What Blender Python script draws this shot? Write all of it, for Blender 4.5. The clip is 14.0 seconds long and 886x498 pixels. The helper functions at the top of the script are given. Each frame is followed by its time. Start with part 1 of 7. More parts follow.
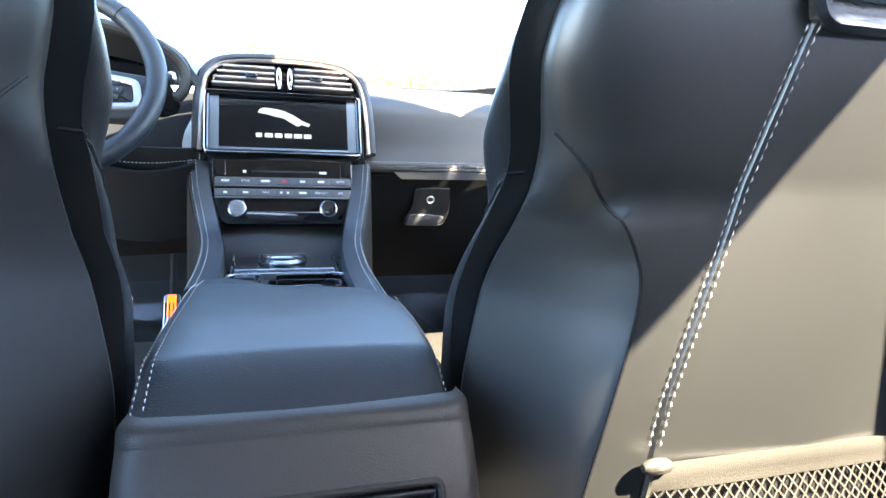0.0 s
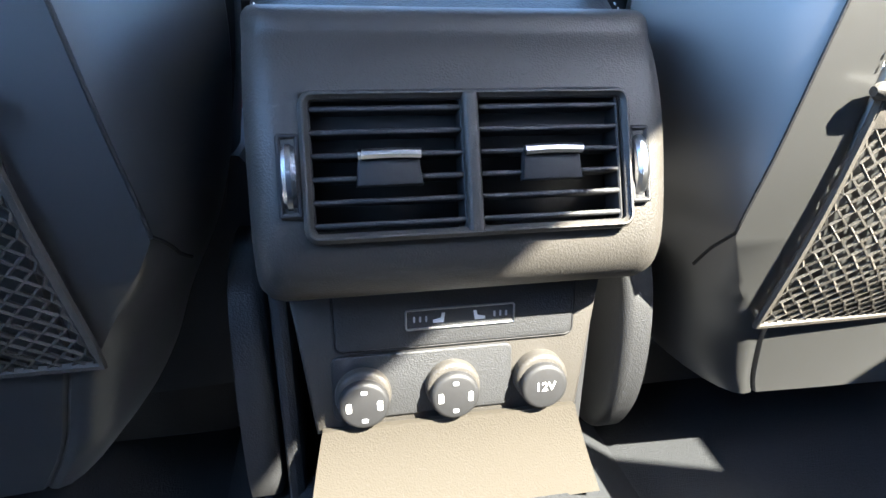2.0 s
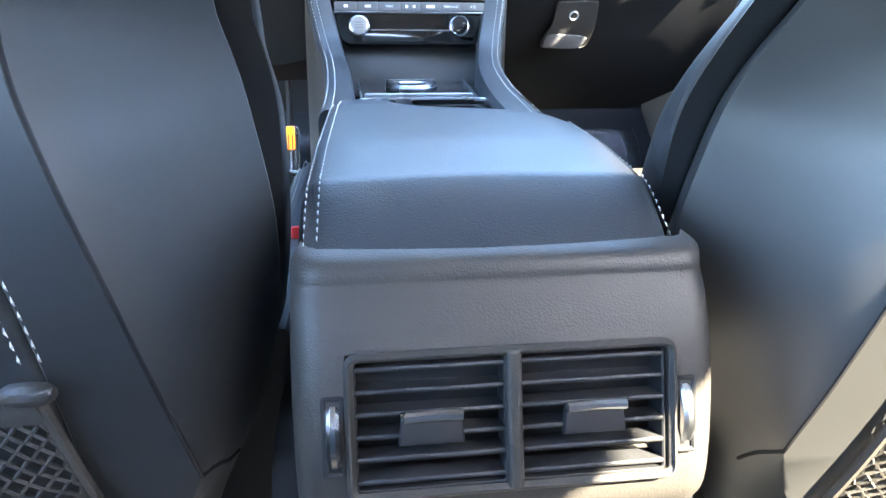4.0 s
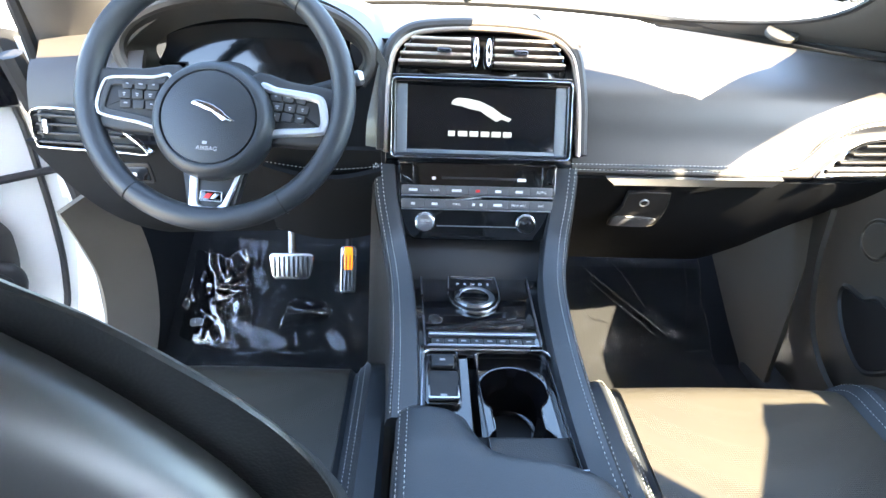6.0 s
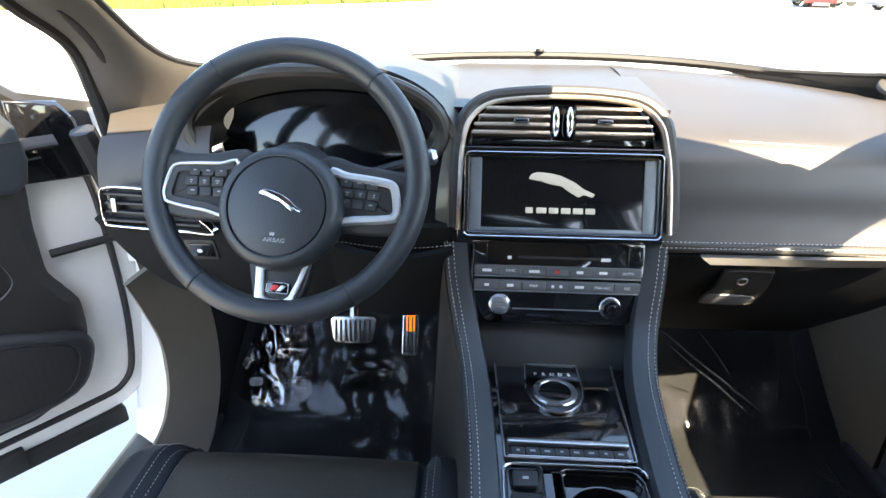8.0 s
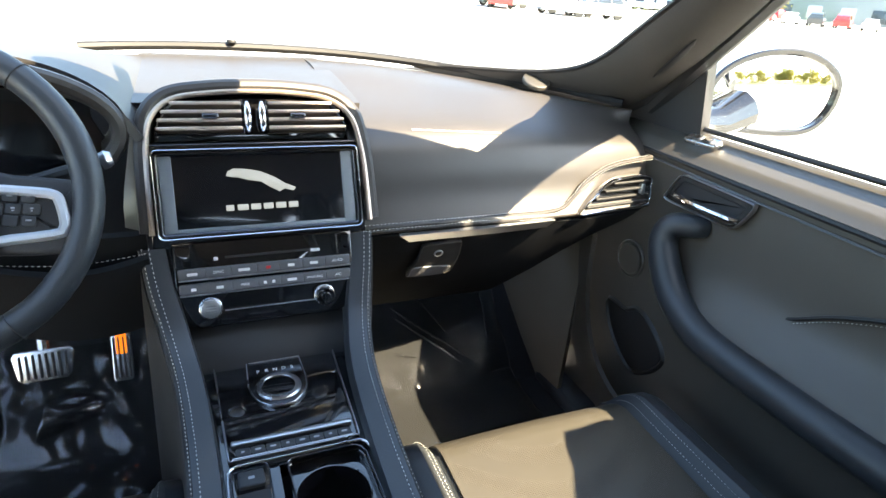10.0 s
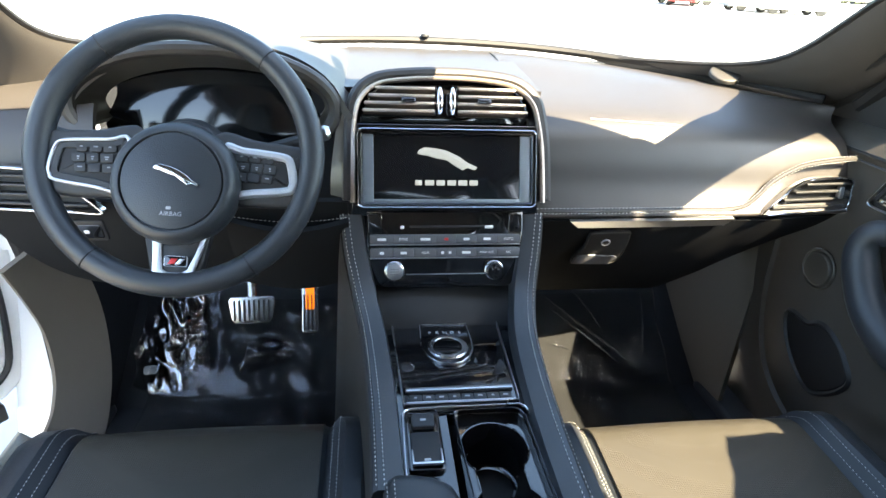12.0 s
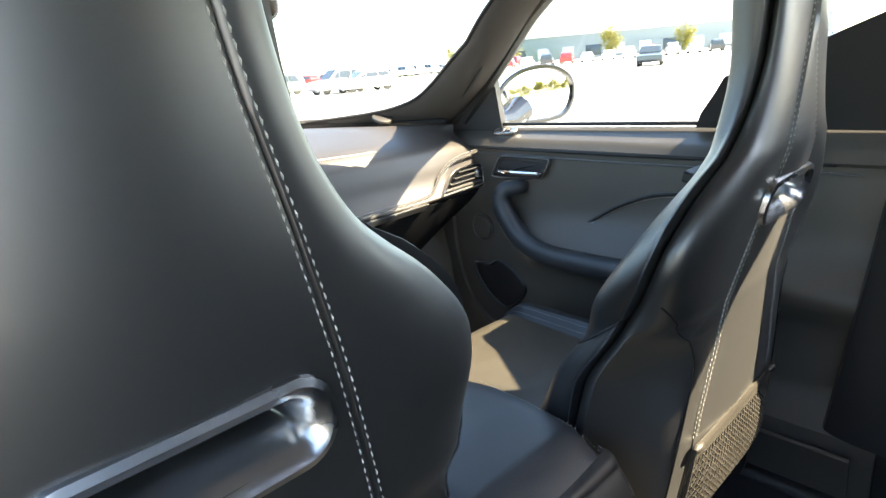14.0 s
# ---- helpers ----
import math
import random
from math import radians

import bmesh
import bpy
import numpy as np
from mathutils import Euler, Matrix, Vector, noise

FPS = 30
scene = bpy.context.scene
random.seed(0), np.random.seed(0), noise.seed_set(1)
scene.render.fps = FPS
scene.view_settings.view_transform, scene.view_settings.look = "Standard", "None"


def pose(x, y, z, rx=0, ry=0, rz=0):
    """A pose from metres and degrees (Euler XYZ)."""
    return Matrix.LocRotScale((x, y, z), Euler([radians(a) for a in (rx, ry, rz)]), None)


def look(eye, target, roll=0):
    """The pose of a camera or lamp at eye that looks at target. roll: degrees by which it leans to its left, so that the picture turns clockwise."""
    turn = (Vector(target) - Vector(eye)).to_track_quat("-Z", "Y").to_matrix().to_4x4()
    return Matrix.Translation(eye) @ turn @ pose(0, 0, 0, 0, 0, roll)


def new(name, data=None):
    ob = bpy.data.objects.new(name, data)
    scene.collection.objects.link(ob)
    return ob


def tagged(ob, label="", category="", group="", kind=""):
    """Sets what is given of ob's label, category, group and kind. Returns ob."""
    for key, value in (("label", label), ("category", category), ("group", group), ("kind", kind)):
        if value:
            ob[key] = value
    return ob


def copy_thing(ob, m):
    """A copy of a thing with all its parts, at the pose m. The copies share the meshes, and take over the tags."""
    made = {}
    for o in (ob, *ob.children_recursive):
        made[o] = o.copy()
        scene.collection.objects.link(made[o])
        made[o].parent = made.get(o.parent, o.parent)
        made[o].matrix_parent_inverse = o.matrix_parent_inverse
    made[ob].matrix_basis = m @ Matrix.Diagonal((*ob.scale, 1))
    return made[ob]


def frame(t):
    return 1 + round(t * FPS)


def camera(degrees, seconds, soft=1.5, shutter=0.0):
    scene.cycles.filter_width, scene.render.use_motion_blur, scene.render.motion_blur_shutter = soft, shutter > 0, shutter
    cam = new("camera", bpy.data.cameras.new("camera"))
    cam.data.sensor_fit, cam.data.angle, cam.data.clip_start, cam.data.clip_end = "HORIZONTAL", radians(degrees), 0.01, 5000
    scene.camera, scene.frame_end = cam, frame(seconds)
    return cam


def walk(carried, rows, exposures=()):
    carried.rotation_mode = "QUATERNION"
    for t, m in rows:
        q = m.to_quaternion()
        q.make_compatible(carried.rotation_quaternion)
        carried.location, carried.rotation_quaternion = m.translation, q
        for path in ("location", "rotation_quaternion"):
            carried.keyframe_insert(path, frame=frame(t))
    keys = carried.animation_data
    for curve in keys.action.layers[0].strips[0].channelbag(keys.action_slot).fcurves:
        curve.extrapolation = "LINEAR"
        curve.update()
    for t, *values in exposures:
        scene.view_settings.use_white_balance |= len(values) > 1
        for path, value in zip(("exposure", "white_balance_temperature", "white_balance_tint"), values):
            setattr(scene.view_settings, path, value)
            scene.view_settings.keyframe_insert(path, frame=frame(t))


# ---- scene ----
cam = camera(74.9, 14.0)
PATH = [
    (0, (-0.013, -1.189, 0.969), (0.53, 0.714, 0.682), 1.6),
    (0.5, (-0.031, -1.159, 0.939), (0.341, 0.749, 0.468), 1.1),
    (1, (-0.059, -1.131, 0.902), (0.218, 0.739, 0.248), 0.6),
    (1.5, (-0.071, -1.136, 0.84), (0.233, 0.7, 0.109), 1.3),
    (2, (-0.072, -1.145, 0.791), (0.281, 0.679, 0.051), 0.6),
    (2.2, (-0.075, -1.151, 0.763), (0.29, 0.69, 0.072), 0.4),
    (2.6, (-0.076, -1.152, 0.750), (0.299, 0.688, 0.060), 0.1),
    (3.25, (-0.072, -1.132, 0.807), (0.251, 0.697, 0.067), 0.1),
    (3.9, (-0.068, -1.095, 0.913), (0.164, 0.723, 0.112), 0.6),
    (4.3, (-0.067, -1.069, 0.978), (0.11, 0.748, 0.161), 0.9),
    (4.5, (-0.067, -1.054, 1.013), (0.081, 0.765, 0.195), 1.1),
    (5, (-0.076, -1.018, 1.091), (0.026, 0.804, 0.272), 2.6),
    (5.5, (-0.079, -0.985, 1.178), (0.002, 0.826, 0.332), 3.0),
    (6, (-0.091, -0.935, 1.26), (-0.018, 0.854, 0.37), 2.3),
    (6.5, (-0.096, -0.89, 1.306), (-0.059, 0.908, 0.431), 1.3),
    (7, (-0.115, -0.837, 1.316), (-0.186, 0.977, 0.477), 0.3),
    (7.5, (-0.128, -0.831, 1.316), (-0.318, 0.981, 0.491), -0.7),
    (8, (-0.13, -0.834, 1.319), (-0.231, 0.98, 0.483), 0.3),
    (8.5, (-0.123, -0.836, 1.321), (0.081, 0.966, 0.477), 2.7),
    (9, (-0.108, -0.847, 1.323), (0.413, 0.903, 0.506), 4.0),
    (9.2, (-0.098, -0.851, 1.327), (0.527, 0.868, 0.519), 4.5),
    (9.6, (-0.086, -0.856, 1.331), (0.660, 0.823, 0.521), 5.0),
    (10.25, (-0.082, -0.858, 1.330), (0.661, 0.803, 0.471), 4.7),
    (10.9, (-0.093, -0.859, 1.325), (0.491, 0.831, 0.418), 3.9),
    (11.3, (-0.104, -0.861, 1.324), (0.347, 0.863, 0.416), 3.4),
    (11.5, (-0.111, -0.863, 1.324), (0.26, 0.884, 0.426), 3.2),
    (12, (-0.127, -0.904, 1.319), (0.126, 0.883, 0.458), 2.9),
    (12.5, (-0.142, -0.943, 1.281), (0.118, 0.874, 0.487), 2.4),
    (13, (-0.201, -0.987, 1.293), (0.317, 0.798, 0.554), 1.4),
    (13.2, (-0.231, -1.009, 1.297), (0.457, 0.738, 0.608), -0.6),
    (13.5, (-0.293, -1.070, 1.294), (0.602, 0.601, 0.668), -3.5),
    (13.6, (-0.326, -1.077, 1.296), (0.669, 0.543, 0.674), -3.8),
    (13.7, (-0.358, -1.077, 1.295), (0.721, 0.492, 0.683), -4.4),
    (13.8, (-0.39, -1.096, 1.295), (0.757, 0.429, 0.698), -5.0),
    (13.9, (-0.420, -1.113, 1.293), (0.798, 0.350, 0.697), -4.2),
    (14, (-0.447, -1.129, 1.289), (0.830, 0.281, 0.688), -5.0),
]
walk(cam, [(t, look(eye, target, roll)) for t, eye, target, roll in PATH],
     [(0, 4.25, 6300, 9), (1.2, 4.3, 5900, 7), (2.2, 4.12, 5600, 8), (4.4, 5.1, 6350, 8), (5.3, 4.82, 6450, 8), (6.5, 3.75, 6900, 9), (7.5, 3.25, 7100, 10),
      (9, 3.25, 7100, 9), (12.5, 3.42, 7100, 7), (13.4, 3.05, 7150, 8), (14, 3.05, 7050, 8)])

# ---- light ----
SUN = Vector((0.585, -0.72, 1.0)).normalized()
world = bpy.data.worlds.new("sky")
scene.world = world
world.use_nodes = True
wn, wl = world.node_tree.nodes, world.node_tree.links
sky = wn.new("ShaderNodeTexSky")
sky.sky_type = 'NISHITA'
sky.sun_disc = False
sky.sun_elevation = math.asin(SUN.z)
sky.sun_rotation = math.atan2(SUN.x, SUN.y)
wl.new(sky.outputs[0], wn["Background"].inputs[0])
wn["Background"].inputs[1].default_value = 0.15
sun_data = bpy.data.lights.new("sun", 'SUN')
sun_data.energy = 5.0
sun_data.angle = radians(0.5)
sun_data.color = (1.0, 0.86, 0.64)
sun = new("sun", sun_data)
sun.matrix_world = look(SUN * 20, (0, 0, 0))

# ---- materials ----


def material(name, color, rough=0.5, metal=0.0, grain=0.0, scale=400.0, bump=0.0, spread=0.15, coat=0.0, large=6.0, weave=None, spec=0.5):
    """A node material: two scales of colour variation, roughness variation and fine relief."""
    m = bpy.data.materials.new(name)
    m.use_nodes = True
    n, l = m.node_tree.nodes, m.node_tree.links
    b = n["Principled BSDF"]
    co = n.new("ShaderNodeTexCoord")
    big = n.new("ShaderNodeTexNoise")
    big.inputs["Scale"].default_value = large
    big.inputs["Detail"].default_value = 5
    l.new(co.outputs["Object"], big.inputs["Vector"])
    fine = n.new("ShaderNodeTexNoise")
    fine.inputs["Scale"].default_value = scale
    fine.inputs["Detail"].default_value = 3
    l.new(co.outputs["Object"], fine.inputs["Vector"])
    mix = n.new("ShaderNodeMix")
    mix.data_type = 'RGBA'
    mix.inputs[6].default_value = tuple(c * (1 - spread) for c in color) + (1,)
    mix.inputs[7].default_value = tuple(min(1, c * (1 + spread)) for c in color) + (1,)
    add = n.new("ShaderNodeMath")
    add.operation = 'MULTIPLY_ADD'
    add.inputs[1].default_value = grain
    l.new(fine.outputs["Fac"], add.inputs[0])
    l.new(big.outputs["Fac"], add.inputs[2])
    l.new(add.outputs[0], mix.inputs[0])
    l.new(mix.outputs[2], b.inputs["Base Color"])
    rr = n.new("ShaderNodeMapRange")
    rr.inputs["To Min"].default_value = max(0.02, rough * 0.8)
    rr.inputs["To Max"].default_value = min(1, rough * 1.2)
    l.new(big.outputs["Fac"], rr.inputs["Value"])
    l.new(rr.outputs[0], b.inputs["Roughness"])
    b.inputs["Metallic"].default_value = metal
    b.inputs["Coat Weight"].default_value = coat
    b.inputs["Coat Roughness"].default_value = 0.05
    b.inputs["Specular IOR Level"].default_value = spec
    if bump:
        bp = n.new("ShaderNodeBump")
        bp.inputs["Strength"].default_value = bump
        bp.inputs["Distance"].default_value = 0.001
        src = fine.outputs["Fac"]
        if weave == "pebble":
            v = n.new("ShaderNodeTexVoronoi")
            v.feature = 'SMOOTH_F1'
            v.inputs["Scale"].default_value = scale
            l.new(co.outputs["Object"], v.inputs["Vector"])
            src = v.outputs["Distance"]
        elif weave == "ribs":
            v = n.new("ShaderNodeTexWave")
            v.inputs["Scale"].default_value = scale
            v.inputs["Distortion"].default_value = 0.3
            l.new(co.outputs["Object"], v.inputs["Vector"])
            src = v.outputs["Fac"]
        elif weave == "holes":
            v = n.new("ShaderNodeTexVoronoi")
            v.inputs["Scale"].default_value = scale
            v.inputs["Randomness"].default_value = 0.0
            l.new(co.outputs["Object"], v.inputs["Vector"])
            st = n.new("ShaderNodeMapRange")
            st.inputs["From Min"].default_value = 0.2
            st.inputs["From Max"].default_value = 0.34
            l.new(v.outputs["Distance"], st.inputs["Value"])
            src = st.outputs[0]
        l.new(src, bp.inputs["Height"])
        l.new(bp.outputs[0], b.inputs["Normal"])
    return m


def clear(name, tint, rough, bump=0.0, scale=20.0, ior=1.45, opacity=0.0):
    """Thin glass or film: mostly see-through, with real gloss."""
    m = bpy.data.materials.new(name)
    m.use_nodes = True
    n, l = m.node_tree.nodes, m.node_tree.links
    n.remove(n["Principled BSDF"])
    tr = n.new("ShaderNodeBsdfTransparent")
    tr.inputs[0].default_value = (*tint, 1)
    gl = n.new("ShaderNodeBsdfGlossy")
    gl.inputs["Roughness"].default_value = rough
    lw = n.new("ShaderNodeLayerWeight")
    po = n.new("ShaderNodeMath")
    po.operation = 'POWER'
    po.inputs[1].default_value = 5.0
    fr = n.new("ShaderNodeMath")
    fr.operation = 'MULTIPLY_ADD'
    fr.inputs[1].default_value = 0.9
    fr.inputs[2].default_value = ((ior - 1) / (ior + 1)) ** 2
    l.new(lw.outputs["Facing"], po.inputs[0])
    l.new(po.outputs[0], fr.inputs[0])
    mx = n.new("ShaderNodeMixShader")
    if bump:
        co = n.new("ShaderNodeTexCoord")
        no = n.new("ShaderNodeTexNoise")
        no.inputs["Scale"].default_value = scale
        no.inputs["Detail"].default_value = 2
        no.inputs["Distortion"].default_value = 1.5
        l.new(co.outputs["Object"], no.inputs["Vector"])
        bp = n.new("ShaderNodeBump")
        bp.inputs["Strength"].default_value = bump
        bp.inputs["Distance"].default_value = 0.02
        l.new(no.outputs["Fac"], bp.inputs["Height"])
        l.new(bp.outputs[0], gl.inputs["Normal"])
        l.new(bp.outputs[0], lw.inputs["Normal"])
    l.new(fr.outputs[0], mx.inputs[0])
    l.new(tr.outputs[0], mx.inputs[1])
    l.new(gl.outputs[0], mx.inputs[2])
    l.new(mx.outputs[0], n["Material Output"].inputs[0])
    return m


LEATHER = material("black_leather", (0.026, 0.030, 0.035), 0.38, 0, 0.25, 850, 0.28, 0.25, weave="pebble")
LEATHER_PERF = material("perforated_leather", (0.040, 0.0355, 0.0275), 0.45, 0, 0.2, 330, 0.7, 0.2, weave="holes")
LEATHER_GREY = material("dash_leather", (0.038, 0.034, 0.0315), 0.42, 0, 0.25, 1000, 0.13, 0.2, weave="pebble")
PADDING = material("seat_padding_leather", (0.0150, 0.0158, 0.0170), 0.36, 0, 0.25, 850, 0.22, 0.25, weave="pebble", spec=0.8)
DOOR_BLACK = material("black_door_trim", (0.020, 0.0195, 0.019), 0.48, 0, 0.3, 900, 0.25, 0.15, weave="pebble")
# Sunlit copy of the black upper trim: the light is in the colour.
LIT_TRIM_TOP = material("smooth_lit_upper_trim", (0.066, 0.061, 0.054), 0.30, 0, 0.3, 900, 0.1, 0.12, weave="pebble", spec=0.8)
SPOKE_METAL = material("bead_blasted_metal", (0.66, 0.67, 0.69), 0.46, 1.0, 0.1, 700, 0.05, 0.06)
SHELL = material("seat_shell_leather", (0.0075, 0.0078, 0.0072), 0.42, 0, 0.25, 1400, 0.02, 0.12, weave="pebble", spec=1.0, coat=1.0)
for key, value in (("Coat Roughness", 0.44), ("Coat IOR", 1.8), ("Sheen Weight", 0.05), ("Sheen Roughness", 0.45)):
    SHELL.node_tree.nodes["Principled BSDF"].inputs[key].default_value = value
PLASTIC = material("black_plastic", (0.021, 0.0215, 0.023), 0.5, 0, 0.3, 900, 0.3, 0.2, weave="pebble")
PLASTIC_MATT = material("matt_grained_plastic", (0.032, 0.028, 0.022), 0.8, 0, 0.3, 900, 0.25, 0.15, weave="pebble", spec=0.2)
PLASTIC_SOFT = material("grey_plastic", (0.036, 0.033, 0.029), 0.5, 0, 0.3, 900, 0.25, 0.15, weave="pebble")
# Pale kick trim, with warm bounced sunlight mixed into its colour.
KICK = material("pale_bounce_lit_kick_trim", (0.150, 0.130, 0.104), 0.45, 0, 0.3, 900, 0.2, 0.12, weave="pebble")
# Warm sunlight bounced onto the passenger side is put into this trim colour.
LIT_TRIM = material("bounce_lit_trim", (0.078, 0.069, 0.059), 0.42, 0, 0.3, 900, 0.25, 0.15, weave="pebble")
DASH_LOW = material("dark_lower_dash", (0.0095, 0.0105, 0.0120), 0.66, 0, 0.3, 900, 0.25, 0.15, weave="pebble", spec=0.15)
RUBBER = material("rubber", (0.012, 0.012, 0.013), 0.6, 0, 0.2, 300, 0.1, 0.2)
GROOVE = material("dark_groove_leather", (0.010, 0.010, 0.011), 0.5, 0, 0.2, 500, 0.3, 0.2, weave="pebble")
PIANO = material("piano_black", (0.006, 0.006, 0.007), 0.06, 0, 0.05, 200, 0, 0.2, coat=1.0)
SCREEN = material("screen_glass", (0.004, 0.005, 0.007), 0.10, 0, 0, 200, 0, 0.1, coat=0.4)
BEZEL = material("screen_bezel", (0.20, 0.22, 0.24), 0.35, 0.3, 0.1, 300, 0, 0.05)
CHROME = material("chrome", (0.78, 0.78, 0.80), 0.10, 1.0, 0.05, 100, 0, 0.04)
SATIN = material("satin_metal", (0.55, 0.56, 0.58), 0.28, 1.0, 0.1, 700, 0.05, 0.06)
BRONZE = material("bronze_satin_trim", (0.50, 0.40, 0.32), 0.34, 0.9, 0.1, 500, 0.05, 0.08)
STEEL = material("brushed_steel", (0.6, 0.6, 0.6), 0.25, 1.0, 0.2, 500, 0.1, 0.08)
DARKMETAL = material("dark_chrome", (0.12, 0.12, 0.13), 0.2, 1.0, 0.1, 400, 0, 0.1)
THREAD = material("pale_thread", (0.55, 0.55, 0.52), 0.7, 0, 0.3, 900, 0.2, 0.15)
CARPET = material("black_carpet", (0.019, 0.020, 0.0215), 0.95, 0, 0.8, 700, 1.0, 0.4, spec=0.05)
MAT_RUBBER = material("mat_carpet", (0.014, 0.0145, 0.015), 0.9, 0, 0.6, 300, 0.8, 0.4, spec=0.04)
LINING = material("grey_headliner", (0.17, 0.16, 0.15), 0.95, 0, 0.6, 500, 0.4, 0.1, spec=0.2)
SUEDE = material("grey_pillar_cloth", (0.072, 0.066, 0.061), 0.95, 0, 0.6, 500, 0.4, 0.2, spec=0.2)
PAINT = material("white_paint", (0.78, 0.78, 0.76), 0.25, 0, 0.05, 300, 0, 0.04, coat=0.8)
WHITE = material("white_print", (0.75, 0.75, 0.75), 0.5, 0, 0.1, 400, 0, 0.05)
GREYPRINT = material("grey_print", (0.35, 0.36, 0.38), 0.5, 0, 0.1, 400, 0, 0.05)
RED = material("red_plastic", (0.65, 0.02, 0.02), 0.35, 0, 0.1, 300, 0, 0.1)
BUTTON = material("grey_button", (0.09, 0.092, 0.10), 0.35, 0, 0.1, 600, 0.1, 0.1)
NETCORD = material("elastic_net", (0.036, 0.032, 0.026), 0.7, 0, 0.4, 900, 0.5, 0.3)
PAPER = material("white_tag", (0.7, 0.7, 0.68), 0.6, 0, 0.1, 300, 0, 0.05)
AMBER = material("amber_glow", (0.50, 0.075, 0.008), 0.2, 0, 0.1, 300, 0, 0.1)
GRILLE = material("speaker_mesh", (0.014, 0.014, 0.015), 0.55, 0, 0.2, 420, 1.0, 0.2, weave="holes")
MIRROR = material("mirror_glass", (0.9, 0.9, 0.9), 0.01, 1.0, 0, 100, 0, 0.0)
# Orange light reflected on the accelerator, put in as a self-glowing strip.
for key, value in (("Emission Color", (1.0, 0.22, 0.02, 1)), ("Emission Strength", 0.16)):
    AMBER.node_tree.nodes["Principled BSDF"].inputs[key].default_value = value
GLASS = clear("window_glass", (0.93, 0.96, 0.95), 0.01)
FILM = clear("plastic_film", (0.95, 0.95, 0.95), 0.04, 0.02, 9.0, 1.32)
TINTED = clear("tinted_glass", (0.12, 0.13, 0.13), 0.01)
FILM_FLAT = clear("smooth_plastic_film", (0.96, 0.96, 0.96), 0.05, 0.02, 9.0, 1.14)
FILM_STIFF = clear("stiff_plastic_film", (0.90, 0.90, 0.91), 0.06, 0.06, 14.0, 2.1)
ASPHALT = material("pale_asphalt", (0.30, 0.295, 0.29), 0.9, 0, 1.2, 220, 0.8, 0.32, large=0.3)
GRASS = material("grass", (0.075, 0.095, 0.014), 0.9, 0, 0.8, 8, 0.5, 0.5, large=0.15)
LEAF = material("leaves", (0.15, 0.135, 0.028), 0.8, 0, 0.8, 3, 0, 0.6, large=0.4)
BARK = material("bark", (0.12, 0.09, 0.06), 0.9, 0, 0.6, 20, 0.5, 0.3)
CONCRETE = material("pale_wall", (0.55, 0.56, 0.57), 0.8, 0, 0.4, 3, 0, 0.1, large=0.2)
leaf_n, leaf_l = LEAF.node_tree.nodes, LEAF.node_tree.links
glow_through = leaf_n.new("ShaderNodeBsdfTranslucent")
glow_through.inputs["Color"].default_value = (0.20, 0.19, 0.035, 1)
leaf_mix = leaf_n.new("ShaderNodeMixShader")
leaf_mix.inputs[0].default_value = 0.45
leaf_l.new(leaf_n["Principled BSDF"].outputs[0], leaf_mix.inputs[1])
leaf_l.new(glow_through.outputs[0], leaf_mix.inputs[2])
leaf_l.new(leaf_mix.outputs[0], leaf_n["Material Output"].inputs[0])
DARKGLASS = material("dark_window", (0.03, 0.04, 0.05), 0.08, 0, 0, 10, 0, 0.2)

# display light of the start-up picture
LIT = bpy.data.materials.new("lit_display_mark")
LIT.use_nodes = True
LIT.node_tree.nodes["Principled BSDF"].inputs["Emission Color"].default_value = (0.86, 0.85, 0.76, 1)
LIT.node_tree.nodes["Principled BSDF"].inputs["Emission Strength"].default_value = 0.038
LIT.node_tree.nodes["Principled BSDF"].inputs["Base Color"].default_value = (0.3, 0.29, 0.26, 1)

# ---- shaping helpers ----


def thing(name, at, label, category, group="", kind=""):
    ob = new(name)
    ob.location = at
    return tagged(ob, label, category, group, kind)


def part(name, bm, mat, parent=None, label="", smooth=True, sharp=35.0):
    """Links a bmesh in world coordinates as one mesh object, under a thing or a part."""
    bmesh.ops.recalc_face_normals(bm, faces=bm.faces)
    me = bpy.data.meshes.new(name)
    if smooth:
        for f in bm.faces:
            f.smooth = True
        for e in bm.edges:
            if len(e.link_faces) == 2 and e.calc_face_angle(0) > radians(sharp):
                e.smooth = False
    bm.to_mesh(me)
    bm.free()
    me.materials.append(mat)
    ob = new(name, me)
    if parent is not None:
        ob.parent = parent
        m = Matrix.Translation(parent.location)
        if parent.parent is not None:
            m = Matrix.Identity(4)
        ob.matrix_parent_inverse = m.inverted()
    if label:
        ob["label"] = label
    return ob


def spline(pts, n=6, closed=False):
    """Catmull-Rom through the points."""
    P = [Vector(p) for p in pts]
    out = []
    k = len(P)
    for i in range(k if closed else k - 1):
        a, b, c, d = (P[(i + j) % k] if closed else P[min(max(i + j, 0), k - 1)] for j in (-1, 0, 1, 2))
        for s in range(n):
            t = s / n
            out.append(0.5 * ((2 * b) + (c - a) * t + (2 * a - 5 * b + 4 * c - d) * t * t + (3 * b - a - 3 * c + d) * t ** 3))
    if not closed:
        out.append(P[-1])
    return out


